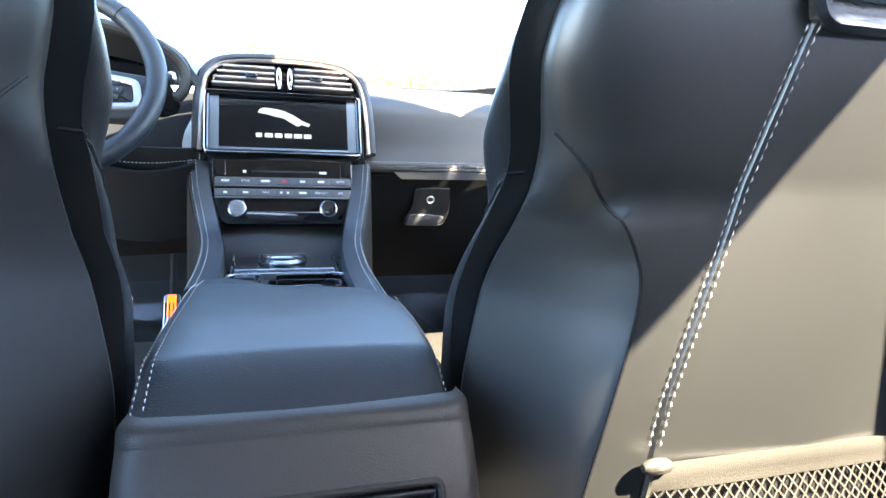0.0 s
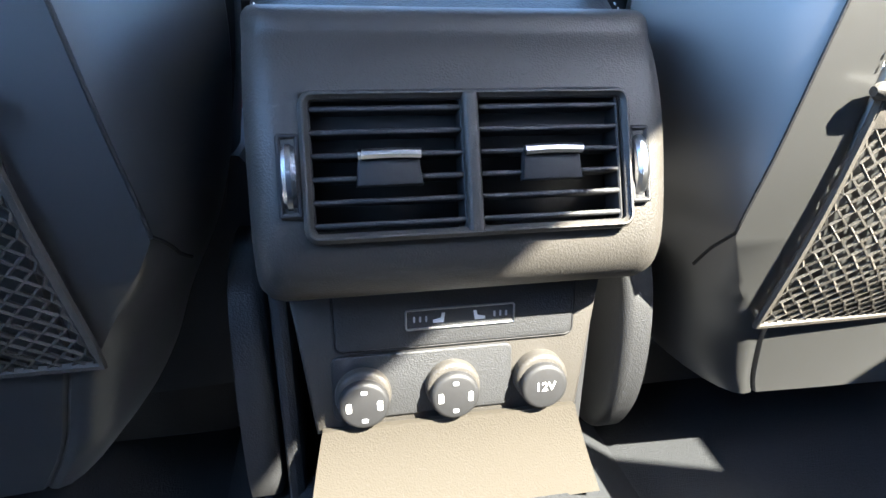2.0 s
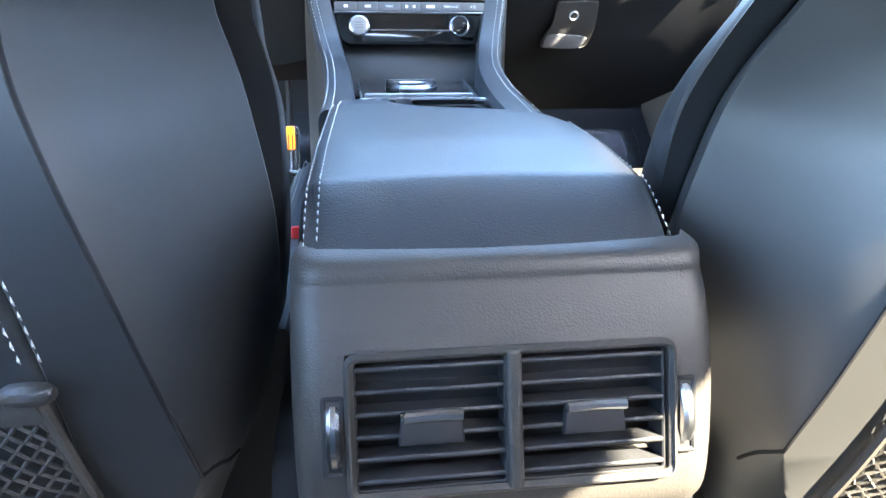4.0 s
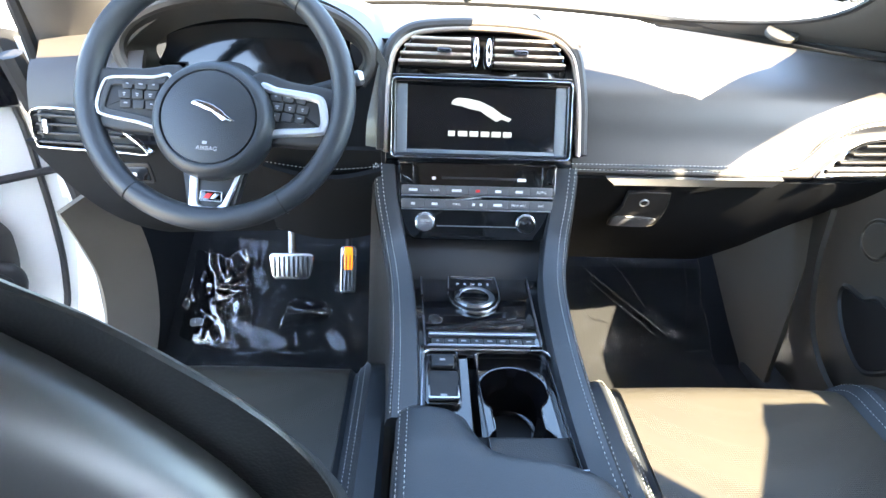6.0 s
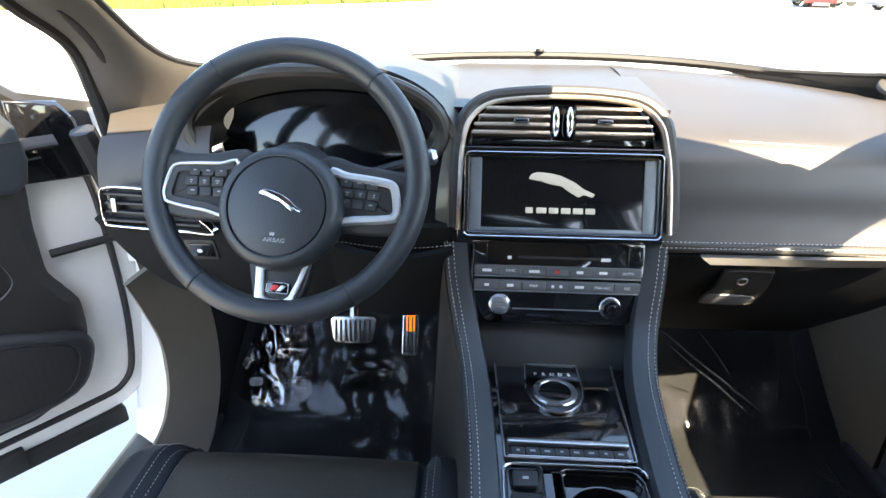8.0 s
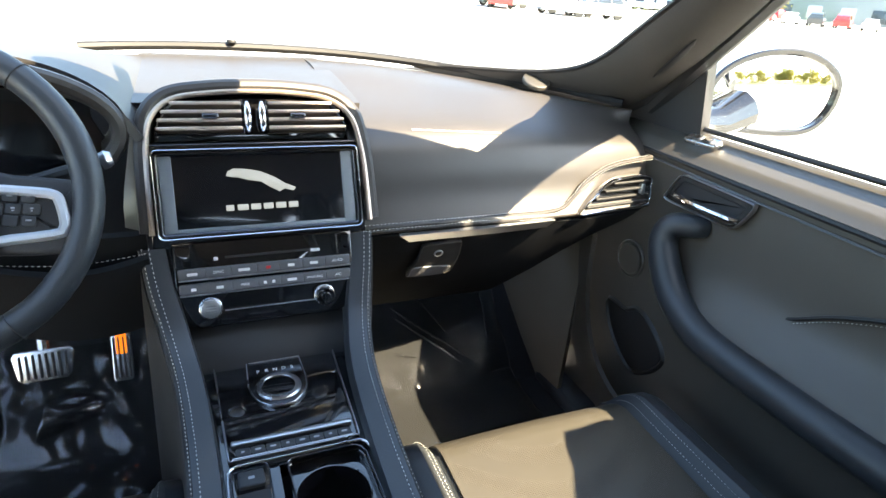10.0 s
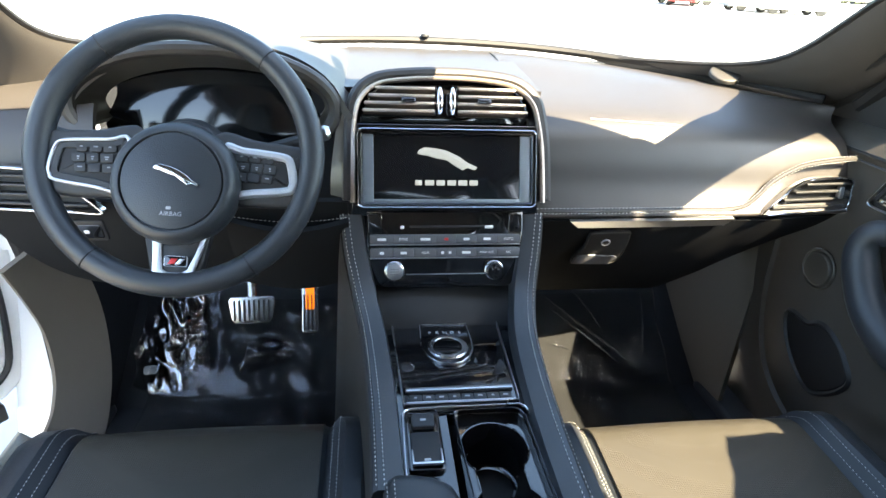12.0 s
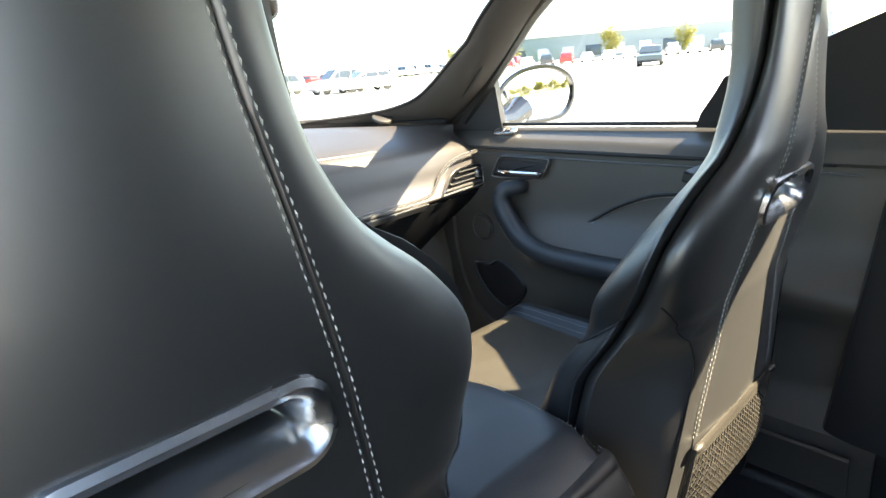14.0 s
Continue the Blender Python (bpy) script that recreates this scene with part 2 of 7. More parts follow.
def loft(rings, closed=True, caps=True, bm=None, loop=False):
    """Skin through rings of equal length. closed: each ring is a loop; loop: the last ring joins the first."""
    bm = bm or bmesh.new()
    V = [[bm.verts.new(p) for p in r] for r in rings]
    n = len(V[0])
    for a, b in zip(V, V[1:] + ([V[0]] if loop else [])):
        for i in range(n if closed else n - 1):
            j = (i + 1) % n
            bm.faces.new((a[i], a[j], b[j], b[i]))
    if caps and closed and not loop:
        bm.faces.new(V[0][::-1])
        bm.faces.new(V[-1])
    return bm


def sheet(f, nu, nv, thick=0.003, bm=None, skip=None):
    """A surface f(u, v), u and v from 0 to 1, with thickness behind its normal."""
    G = [[Vector(f(i / nu, j / nv)) for j in range(nv + 1)] for i in range(nu + 1)]
    B = []
    for i in range(nu + 1):
        row = []
        for j in range(nv + 1):
            du = G[min(i + 1, nu)][j] - G[max(i - 1, 0)][j]
            dv = G[i][min(j + 1, nv)] - G[i][max(j - 1, 0)]
            c = du.cross(dv)
            row.append(G[i][j] - (c.normalized() if c.length > 1e-12 else Vector((0, 0, 1))) * thick)
        B.append(row)
    bm = bm or bmesh.new()
    a = [[bm.verts.new(p) for p in r] for r in G]
    b = [[bm.verts.new(p) for p in r] for r in B]
    for i in range(nu):
        for j in range(nv):
            if skip and skip((i + 0.5) / nu, (j + 0.5) / nv):
                continue
            bm.faces.new((a[i][j], a[i + 1][j], a[i + 1][j + 1], a[i][j + 1]))
            bm.faces.new((b[i][j + 1], b[i + 1][j + 1], b[i + 1][j], b[i][j]))
    for i in range(nu):
        bm.faces.new((a[i + 1][0], a[i][0], b[i][0], b[i + 1][0]))
        bm.faces.new((a[i][nv], a[i + 1][nv], b[i + 1][nv], b[i][nv]))
    for j in range(nv):
        bm.faces.new((a[0][j], a[0][j + 1], b[0][j + 1], b[0][j]))
        bm.faces.new((a[nu][j + 1], a[nu][j], b[nu][j], b[nu][j + 1]))
    return bm


def tube(pts, r, n=8, closed=False, bm=None, flat=1.0):
    """A round bar along the points; r is a number or one per point."""
    P = [Vector(p) for p in pts]
    k = len(P)
    rings = []
    side = None
    for i, p in enumerate(P):
        t = (P[(i + 1) % k] - P[i - 1]) if closed else (P[min(i + 1, k - 1)] - P[max(i - 1, 0)])
        t.normalize()
        if side is None:
            side = t.cross(Vector((0, 0, 1)) if abs(t.z) < 0.9 else Vector((0, 1, 0))).normalized()
        else:
            side = (side - t * side.dot(t)).normalized()
        up = side.cross(t)
        rr = r[i] if isinstance(r, (list, tuple)) else r
        rings.append([p + side * rr * math.cos(2 * math.pi * q / n) + up * rr * flat * math.sin(2 * math.pi * q / n) for q in range(n)])
    return loft(rings, True, True, bm, closed)


def ring_of(outline, m, w=0.0):
    return [m @ Vector((p[0], p[1], w)) for p in outline]


def inset(outline, d):
    """A 2D loop moved inward by d along its corner normals (counter-clockwise loop)."""
    n = len(outline)
    out = []
    for i in range(n):
        a, b, c = (Vector(outline[(i + j) % n][:2]) for j in (-1, 0, 1))
        e, f = (b - a), (c - b)
        t = (e.normalized() if e.length > 1e-9 else f.normalized()) + (f.normalized() if f.length > 1e-9 else e.normalized())
        t = t.normalized() if t.length > 1e-9 else Vector((1, 0))
        out.append(Vector((b.x - t.y * d, b.y + t.x * d)))
    return out


def rrect(w, h, r, n=5):
    """A rounded rectangle round the origin, counter-clockwise."""
    r = min(r, w / 2 - 1e-4, h / 2 - 1e-4)
    out = []
    for cx, cy, a0 in ((w / 2 - r, h / 2 - r, 0), (-w / 2 + r, h / 2 - r, 90), (-w / 2 + r, -h / 2 + r, 180), (w / 2 - r, -h / 2 + r, 270)):
        for i in range(n + 1):
            a = radians(a0 + 90 * i / n)
            out.append(Vector((cx + r * math.cos(a), cy + r * math.sin(a))))
    return out


def disc(r, n=24):
    return [Vector((r * math.cos(2 * math.pi * i / n), r * math.sin(2 * math.pi * i / n))) for i in range(n)]


def plate(outline, m, depth, bev=0.002, bm=None, crown=0.0):
    """A plate of the outline's shape in the plane of m, from w = 0 up to w = depth, with a rounded front edge."""
    prof = [(0.0, 0.0), (0.0, depth - bev)]
    for k in (1, 2, 3):
        a = math.pi / 2 * k / 3
        prof.append((bev * (1 - math.cos(a)), depth - bev + bev * math.sin(a)))
    rings = [ring_of(inset(outline, d), m, w) for d, w in prof]
    if crown:
        for s in (0.75, 0.5, 0.25):
            rings.append([m @ Vector((p[0] * s, p[1] * s, depth + crown * (1 - s * s))) for p in inset(outline, bev)])
    return loft(rings, True, True, bm)


def frame_ring(outline, m, width, depth, bev=0.001, bm=None, base=0.0):
    """A frame that follows the outline, of that width inwards, with rounded edges."""
    prof = [(0, base), (0, base + depth - bev), (bev, base + depth), (width - bev, base + depth), (width, base + depth - bev), (width, base)]
    rings = [ring_of(inset(outline, d), m, w) for d, w in prof]
    return loft(rings, True, False, bm, True)


def box(x0, x1, y0, y1, z0, z1, bev=0.004, bm=None):
    m = Matrix.Translation(((x0 + x1) / 2, (y0 + y1) / 2, z0))
    return plate(rrect(x1 - x0, y1 - y0, bev, 2), m, z1 - z0, min(bev, (z1 - z0) / 2), bm)


def plane_at(o, u, v):
    """A plane: origin, direction of x, direction of y (made square); its z points out."""
    u = Vector(u).normalized()
    w = u.cross(Vector(v)).normalized()
    v = w.cross(u)
    return Matrix(((u.x, v.x, w.x, o[0]), (u.y, v.y, w.y, o[1]), (u.z, v.z, w.z, o[2]), (0, 0, 0, 1)))


def at(m, x, y, z=0.0):
    return m @ Matrix.Translation((x, y, z))


def stitches(pts, normal, length=0.0045, gap=0.002, r=0.0007, lift=0.0006):
    """A row of short thread stitches along a line."""
    P = [Vector(p) for p in pts]
    bm = bmesh.new()
    acc = 0.0
    for a, b in zip(P, P[1:]):
        d = b - a
        L = d.length
        if L < 1e-6:
            continue
        d /= L
        nn = Vector(normal(a) if callable(normal) else normal).normalized()
        s = nn.cross(d).normalized()
        t = acc
        while t + length < L + 1e-6:
            p, q = a + d * t + nn * lift, a + d * (t + length) + nn * lift
            mid = (p + q) / 2 + nn * r
            ends = [bm.verts.new(p), bm.verts.new(q)]
            c = [bm.verts.new(mid + s * r), bm.verts.new(mid + nn * r), bm.verts.new(mid - s * r)]
            bm.faces.new((ends[0], c[0], c[1]))
            bm.faces.new((ends[0], c[1], c[2]))
            bm.faces.new((ends[1], c[1], c[0]))
            bm.faces.new((ends[1], c[2], c[1]))
            t += length + gap
        acc = t - L
    return bm


def lettering(body, size, m, mat, parent, label=""):
    """Raised print in the built-in font, centred on the plane m."""
    cu = bpy.data.curves.new("letter", 'FONT')
    cu.body, cu.size, cu.extrude, cu.align_x, cu.align_y = body, size, 0.0002, 'CENTER', 'CENTER'
    tmp = bpy.data.objects.new("letter", cu)
    me = bpy.data.meshes.new_from_object(tmp)
    bm = bmesh.new()
    bm.from_mesh(me)
    bmesh.ops.transform(bm, matrix=m, verts=bm.verts)
    bpy.data.objects.remove(tmp)
    return part("lettering", bm, mat, parent, label, smooth=False)

# ---- outside ----
bm = bmesh.new()
bmesh.ops.create_grid(bm, x_segments=60, y_segments=60, size=900)
ground = part("ground", bm, ASPHALT)
tagged(ground, "pale sunlit asphalt of a large car park", "ground", kind="structure")

# ---- car shell ----
car = thing("car_body", (0, 0, 0.2), "white painted car body shell with grey pillars and carpet", "car")


def wind_base(x):
    """The foot of the windscreen: y and z."""
    a = abs(x) / 0.76
    return 0.47 - 0.36 * a ** 2.6, 1.185 - 0.05 * a ** 2


def header(x):
    a = abs(x) / 0.6
    return -0.262 - 0.07 * a ** 2, 1.52 - 0.05 * a ** 2


def screen_pt(u, v):
    xb = -0.74 + 1.48 * u
    xh = -0.56 + 1.12 * u
    yb, zb = wind_base(xb)
    yh, zh = header(xh)
    s = math.sin(math.pi * v) * 0.035
    return (xb + (xh - xb) * v, yb + (yh - yb) * v + s * 0.4, zb + (zh - zb) * v + s)


glass = part("windscreen", sheet(lambda u, v: Vector(screen_pt(u, v)), 20, 8, 0.005), GLASS, car, "clear windscreen glass")
glass.visible_shadow = False

# roof: outer skin and lining
def roof_pt(u, v, dz=0.0, grow=0.0):
    y = -0.262 - 1.708 * v
    # Unseen rear roof is narrowed so that sun reaches the foot plate.
    hw = 0.575 + grow + 0.05 * math.sin(math.pi * min(1, v * 1.2)) - 0.20 * min(1, max(0, (v - 0.56) / 0.20)) ** 1.4
    x = (2 * u - 1) * hw
    a = abs(2 * u - 1)
    return (x, y - 0.07 * a * a * (1 - v), 1.525 + 0.05 * math.sin(math.pi * (0.15 + 0.75 * v)) - 0.055 * a ** 3 + dz)


part("roof", sheet(lambda u, v: roof_pt(u, v, 0.06, 0.03), 16, 14, 0.012), PAINT, car)
part("headliner", sheet(lambda u, v: roof_pt(u, v), 16, 14, 0.01), LINING, car, "grey cloth roof lining")


def pillar(name, a, b, w0, w1, depth, side, mat=SUEDE):
    """A roof pillar from a to b: a rounded bar, flat against the glass."""
    pts = [Vector(a).lerp(Vector(b), i / 8) + Vector((side * 0.02 * math.sin(math.pi * i / 8), 0, 0.03 * math.sin(math.pi * i / 8))) for i in range(9)]
    rings = []
    for i, p in enumerate(pts):
        t = (pts[min(i + 1, 8)] - pts[max(i - 1, 0)]).normalized()
        out = Vector((side, 0, 0.25)).normalized()
        out = (out - t * out.dot(t)).normalized()
        fw = t.cross(out)
        w = w1 + (w0 - w1) * (1 - i / 8) ** 2.2
        rings.append([p + fw * (w / 2) * math.copysign(abs(math.cos(k)) ** 0.7, math.cos(k)) + out * (depth / 2) * math.copysign(abs(math.sin(k)) ** 0.7, math.sin(k))
                      for k in (2 * math.pi * q / 14 for q in range(14))])
    return part(name, loft(rings), mat, car)


for s in (-1, 1):
    pillar("pillar_side", (s * 0.73, -0.98 if s > 0 else -0.93, 0.55), (s * 0.61, -1.06 if s > 0 else -0.93, 1.5), 0.17 if s > 0 else 0.11, 0.13 if s > 0 else 0.10, 0.06, s, SUEDE if s < 0 else PLASTIC)
    pillar("pillar_rear", (s * 0.72, -1.92, 0.9), (s * 0.42, -1.95, 1.52), 0.22, 0.18, 0.08, s)
    # roof rail along the doors, pinched in at the rear to let sun through
    rail = [(s * 0.57, -0.30, 1.47), (s * 0.61, -0.6, 1.515), (s * 0.615, -1.0, 1.525), (s * 0.60, -1.25, 1.525), (s * 0.50, -1.42, 1.525), (s * 0.42, -1.55, 1.52), (s * 0.40, -1.93, 1.48)]
    part("roof_rail", tube(spline(rail, 6), 0.045, 10, flat=1.0), SUEDE, car)

# front pillars: trim swept from the glass edge to the door opening
def corner_u(vs):
    return max(0.008, 0.055 * (1 - vs / 0.6)) + 0.20 * math.exp(-vs / 0.05)


for s in (-1, 1):
    side_e = spline([(-0.775, 0.150, 1.060), (-0.765, 0.118, 1.150), (-0.755, 0.072, 1.232), (-0.735, -0.060, 1.300), (-0.690, -0.23, 1.395), (-0.640, -0.39, 1.465)] if s < 0 else [(s * 0.800, 0.245, 1.075), (s * 0.790, 0.110, 1.145), (s * 0.776, -0.020, 1.228), (s * 0.752, -0.105, 1.290), (s * 0.700, -0.262, 1.400), (s * 0.645, -0.40, 1.468)], 8)

    def glass_e(v, s=s):
        e = corner_u(0.86 * v)
        return Vector(screen_pt(e if s < 0 else 1 - e, 0.86 * v)) + Vector((0, -0.010, -0.012))

    def pillar_pt(u, v, s=s, side_e=side_e):
        i = v * (len(side_e) - 1)
        b = side_e[int(i)] if int(i) >= len(side_e) - 1 else side_e[int(i)].lerp(side_e[int(i) + 1], i - int(i))
        a = glass_e(v)
        bulge = math.sin(math.pi * u) ** 0.8 * (0.012 + 0.016 * min(1, v * 3))
        return a.lerp(b, u) + Vector((-s * 0.6, -0.7, -0.25)) * bulge
    part("pillar_front", sheet(pillar_pt, 14, 40, 0.012 * s), SUEDE, car, "cloth-covered front pillar sweeping into the dashboard")
    part("windscreen_edge", tube([glass_e(i / 32) + Vector((0, 0.004, 0.004)) for i in range(33)], 0.005, 6), RUBBER, car)
    part("pillar_seal", tube([p + Vector((s * 0.004, 0, 0)) for p in side_e], 0.012, 8), RUBBER, car, "black door seal along the pillar")
    slit = [Vector(pillar_pt(0.66 - 0.10 * i / 8, 0.30 + 0.22 * i / 8)) + Vector((-s * 0.001, -0.001, 0)) for i in range(9)]
    part("pillar_slot", tube(slit, [0.002, 0.006, 0.0075, 0.008, 0.008, 0.008, 0.0075, 0.006, 0.002], 8, flat=0.5), RUBBER, car, "dark slit in the pillar trim")

# floor pan, tunnel, sills, bulkhead
def floor_pt(u, v):
    x = -0.74 + 1.48 * u
    y = -2.0 + 2.55 * v
    z = 0.385
    z += max(0, y - 0.22) * 0.9
    t = max(0, 1 - abs(x) / 0.17)
    z += 0.10 * min(1, t * 2.2)
    return (x, y, z)


part("floor_carpet", sheet(lambda u, v: floor_pt(u, v), 40, 30, 0.02), CARPET, car, "black pile carpet with a raised tunnel")
part("bulkhead", box(-0.74, 0.74, 0.50, 0.53, 0.35, 1.14), CARPET, car)
part("rear_seat_bench", box(-0.68, 0.68, -1.95, -1.42, 0.40, 0.70, 0.05), LEATHER, car, "black leather rear bench")
part("rear_seat_back", sheet(lambda u, v: (-0.66 + 1.32 * u, -1.62 - 0.28 * v, 0.62 + 0.68 * v + 0.02 * math.sin(9 * u)), 24, 10, 0.14), LEATHER, car)
# Pane out of view, tinted this dark to cut light from behind.
tail = part("tail_window", sheet(lambda u, v: ((2 * u - 1) * (0.72 - 0.10 * v), -2.05 + 0.10 * v, 1.15 + 0.36 * v), 8, 6, 0.004), TINTED, car, "dark tinted tail window")
part("tail_wall", box(-0.72, 0.72, -2.06, -2.03, 0.4, 1.15), PLASTIC, car)
for s in (-1, 1):
    a, b = sorted((s * 0.70, s * 0.878))
    part("door_sill", box(a, b, -1.0, 0.22, 0.34, 0.405, 0.02), PLASTIC, car)
    a, b = sorted((s * 0.79, s * 0.87))
    part("rocker", box(a, b, -1.1, 0.30, 0.22, 0.335, 0.03), PAINT, car, "white painted rocker panel")
    # kick panel ahead of the door
    part("footwell_side", sheet(lambda u, v, s=s: (s * (0.685 + 0.03 * u), 0.12 + 0.38 * (1 - u), 0.38 + 0.60 * v), 8, 8, 0.012 * s), CARPET if s < 0 else KICK, car)
    cl = spline([(0.125, 0.86, 0), (0.125, 0.76, 0), (0.112, 0.68, 0), (0.085, 0.61, 0), (0.035, 0.55, 0), (-0.05, 0.505, 0), (-0.2, 0.48, 0), (-0.5, 0.47, 0), (-0.95, 0.47, 0)] if s > 0 else [(0.07, 0.86, 0), (0.105, 0.78, 0), (0.135, 0.69, 0), (0.135, 0.60, 0), (0.105, 0.52, 0), (0.03, 0.462, 0), (-0.15, 0.435, 0), (-0.5, 0.425, 0), (-0.95, 0.425, 0)], 5)

    def kick(u, v, s=s, cl=cl):
        i = min(len(cl) - 1, round(u * (len(cl) - 1)))
        t = (cl[min(i + 1, len(cl) - 1)] - cl[max(i - 1, 0)]).normalized()
        n = Vector((t.y, -t.x, 0)) * (-1 if t.y < -0.2 or t.x < 0 else 1)
        w = (v - 0.5) * 0.10
        p = cl[i] + Vector((-t.y, t.x, 0)) * w
        return (s * (0.738 - 0.060 * v if s < 0 else 0.705 + 0.018 * (1 - (1 - v) ** 2) + 0.01 * math.sin(4 * u)), p.x, p.y)
    part("kick_panel", sheet(kick, len(cl) - 1, 8, 0.010 * s), KICK if s < 0 else LIT_TRIM, car, "grey plastic kick and sill cover")
    a, b = sorted((s * 0.80, s * 0.93))
    part("rear_flank", box(a, b, -3.3, -1.02 if s > 0 else -1.85, 0.30, 1.10, 0.06), PAINT, car, "white painted rear flank")

# rear doors and tail window frame
def rear_trim(u, v):
    # The unseen sill rises rearwards to keep sun off the right floor.
    y, z = -0.955 - 0.995 * u, 0.375 + (0.765 + 0.075 * min(1, u * 2.6)) * v
    return (0.765 - 0.05 * math.exp(-((z - 0.80) / 0.06) ** 2) - 0.03 * (z < 0.55), y, z)


part("rear_door_trim", sheet(rear_trim, 12, 24, 0.02), RUBBER, car, "dark rear door trim, height set to shape the light")
# Left trim is unseen and made up, cut low to limit side light.
part("rear_door_trim", sheet(lambda u, v: (-rear_trim(u, 0.72 * v)[0], *rear_trim(u, 0.72 * v)[1:]), 12, 24, -0.02), PLASTIC, car, "dark rear door trim, height set to shape the light")
# Added panel out of view, holds back light from the left rear.
part("quarter_blocker", sheet(lambda u, v: (-0.74 + 0.05 * v, -1.80 - 0.04 * v - 0.22 * u, 1.10 + 0.30 * v), 6, 6, -0.03), PLASTIC, car, "unseen dark panel added to block light")
part("rear_door_sill", tube([(0.785, -1.0 - 0.095 * i, 1.145 + 0.075 * min(1, i / 3.5)) for i in range(11)], 0.012, 8), RUBBER, car)
part("hat_shelf", box(-0.70, 0.70, -2.05, -1.80, 1.08, 1.11, 0.01), PLASTIC, car)
# Added panel out of view, its slanted edge keeps sun off the floor.
part("quarter_blocker", sheet(lambda u, v: (0.74 - 0.05 * v, -1.30 - 0.14 * v - 0.62 * u, 1.10 + 0.30 * v), 6, 6, 0.03), PLASTIC, car, "unseen dark panel added to block light")

# ---- dashboard ----
dash = thing("dashboard", (0, 0.2, 0.9), "black stitched leather dashboard with silver trim lines, partly sunlit", "dashboard")


def dash_profile(x):
    """The pad's section at x, from the windscreen's foot over the fold to the stitched lip."""
    yb, zb = wind_base(x)
    e = max(0.0, abs(x) - 0.45) / 0.30
    pts = [(yb - 0.015, zb - 0.02), (yb * 0.72 + 0.01, zb - 0.018), (yb * 0.45 + 0.02, 1.145 - 0.02 * e), (0.075, 1.118 - 0.02 * e),
           (0.025, 1.090 - 0.02 * e), (0.004, 1.050 - 0.015 * e), (-0.008, 1.005), (-0.024, 0.972), (-0.032, 0.958), (-0.022, 0.950)]
    return [(y + 0.02 * e * e, z) for y, z in pts]


def pad(x0, x1, n):
    rings = []
    for i in range(n + 1):
        x = x0 + (x1 - x0) * i / n
        rings.append([(x, p.x, p.y) for p in spline([(y, z, 0) for y, z in dash_profile(x)], 5)])
    G = rings

    def f(u, v):
        i, j = round(u * n), round(v * (len(G[0]) - 1))
        return G[i][j]
    return sheet(f, n, len(G[0]) - 1, -0.01)


part("passenger_pad", pad(0.14, 0.745, 26), LEATHER_GREY, dash, "grained leather pad with a white seam")
part("middle_pad", sheet(lambda u, v: (-0.17 + 0.34 * u, 0.455 - 0.37 * v, 1.165 - 0.005 * v - 0.018 * v * v), 12, 10, -0.01), LEATHER_GREY, dash)


def driver_pt(u, v):
    x0 = -0.745 + 0.030 * v
    x = x0 + (-0.150 - x0) * u
    yb, zb = wind_base(x)
    h = max(0.0, 1 - ((x + 0.375) / 0.215) ** 2) ** 0.5 if abs(x + 0.375) < 0.215 else 0.0
    front = 0.03 + 0.03 * h
    y = yb - 0.015 + (front - yb) * v
    z = zb - 0.02 - (0.055 - 0.115 * h) * v ** 1.5 + 0.03 * h * math.sin(math.pi * v)
    return (x, y, z)


part("driver_pad", sheet(driver_pt, 40, 12, -0.012), LEATHER_GREY, dash)

# windscreen strip with its dark lip
lip = [(x, wind_base(x)[0] - 0.012, wind_base(x)[1] - 0.004) for x in (-0.27 + i * 0.0505 for i in range(21))]
part("windscreen_strip", tube(lip, 0.011, 8, flat=0.8), RUBBER, dash, "black strip at the windscreen's foot")
part("light_sensor", plate(disc(0.010, 12), plane_at((0, wind_base(0)[0] - 0.02, 1.19), (1, 0, 0), (0, 1, 0)), 0.006, 0.003), PLASTIC, dash)
part("dash_speaker", plate(disc(0.030, 24), plane_at((0.588, 0.225, 1.156), (1, 0, 0.05), (0, 1, 0.42)), 0.008, 0.003), PLASTIC_SOFT, dash, "round grey speaker cover")

# stitched lip lines on the passenger side
LIP = spline([(0.150, -0.0305, 0.9615), (0.30, -0.0305, 0.9625), (0.42, -0.0300, 0.9635), (0.490, -0.0290, 0.9640), (0.528, -0.0250, 0.9690), (0.553, -0.0190, 0.9860), (0.578, -0.0120, 1.0090), (0.616, -0.0060, 1.0300), (0.650, -0.0030, 1.0400), (0.705, 0.0020, 1.0460), (0.742, 0.0070, 1.0470)], 7)
for d in (0.0, 0.0085):
    line = []
    for a, p, b in zip(LIP[:1] + LIP[:-1], LIP, LIP[1:] + LIP[-1:]):
        t = (b - a).normalized()
        line.append(p + Vector((-t.z, 0.3 * (d > 0), t.x)) * d)
    part("seam_stitching", stitches(line, (0, -1, 0.4), lift=0.005), THREAD, dash)
part("lip_roll", tube([p + Vector((0, 0.001, 0.0042)) for p in LIP], 0.0042, 8), LEATHER_GREY, dash, "rolled edge between the seams")
part("pad_seam", tube([(x, 0.049 - 0.016 * (x - 0.15) / 0.3, 1.1075 - 0.012 * (x - 0.15) / 0.3 + 0.0025) for x in (0.25 + 0.0125 * i for i in range(14))], 0.0012, 6), THREAD, dash, "fine seam across the pad")
# silver strip and glovebox
def strip_pt(u, v):
    """A flat slanting band with cut-off ends."""
    x = 0.209 + 0.300 * u + (0.016 - 0.032 * u) * v
    return (x, -0.0335 + 0.012 * max(0, u - 0.6) + 0.003 * v, 0.9535 + 0.002 * u - 0.013 * v)


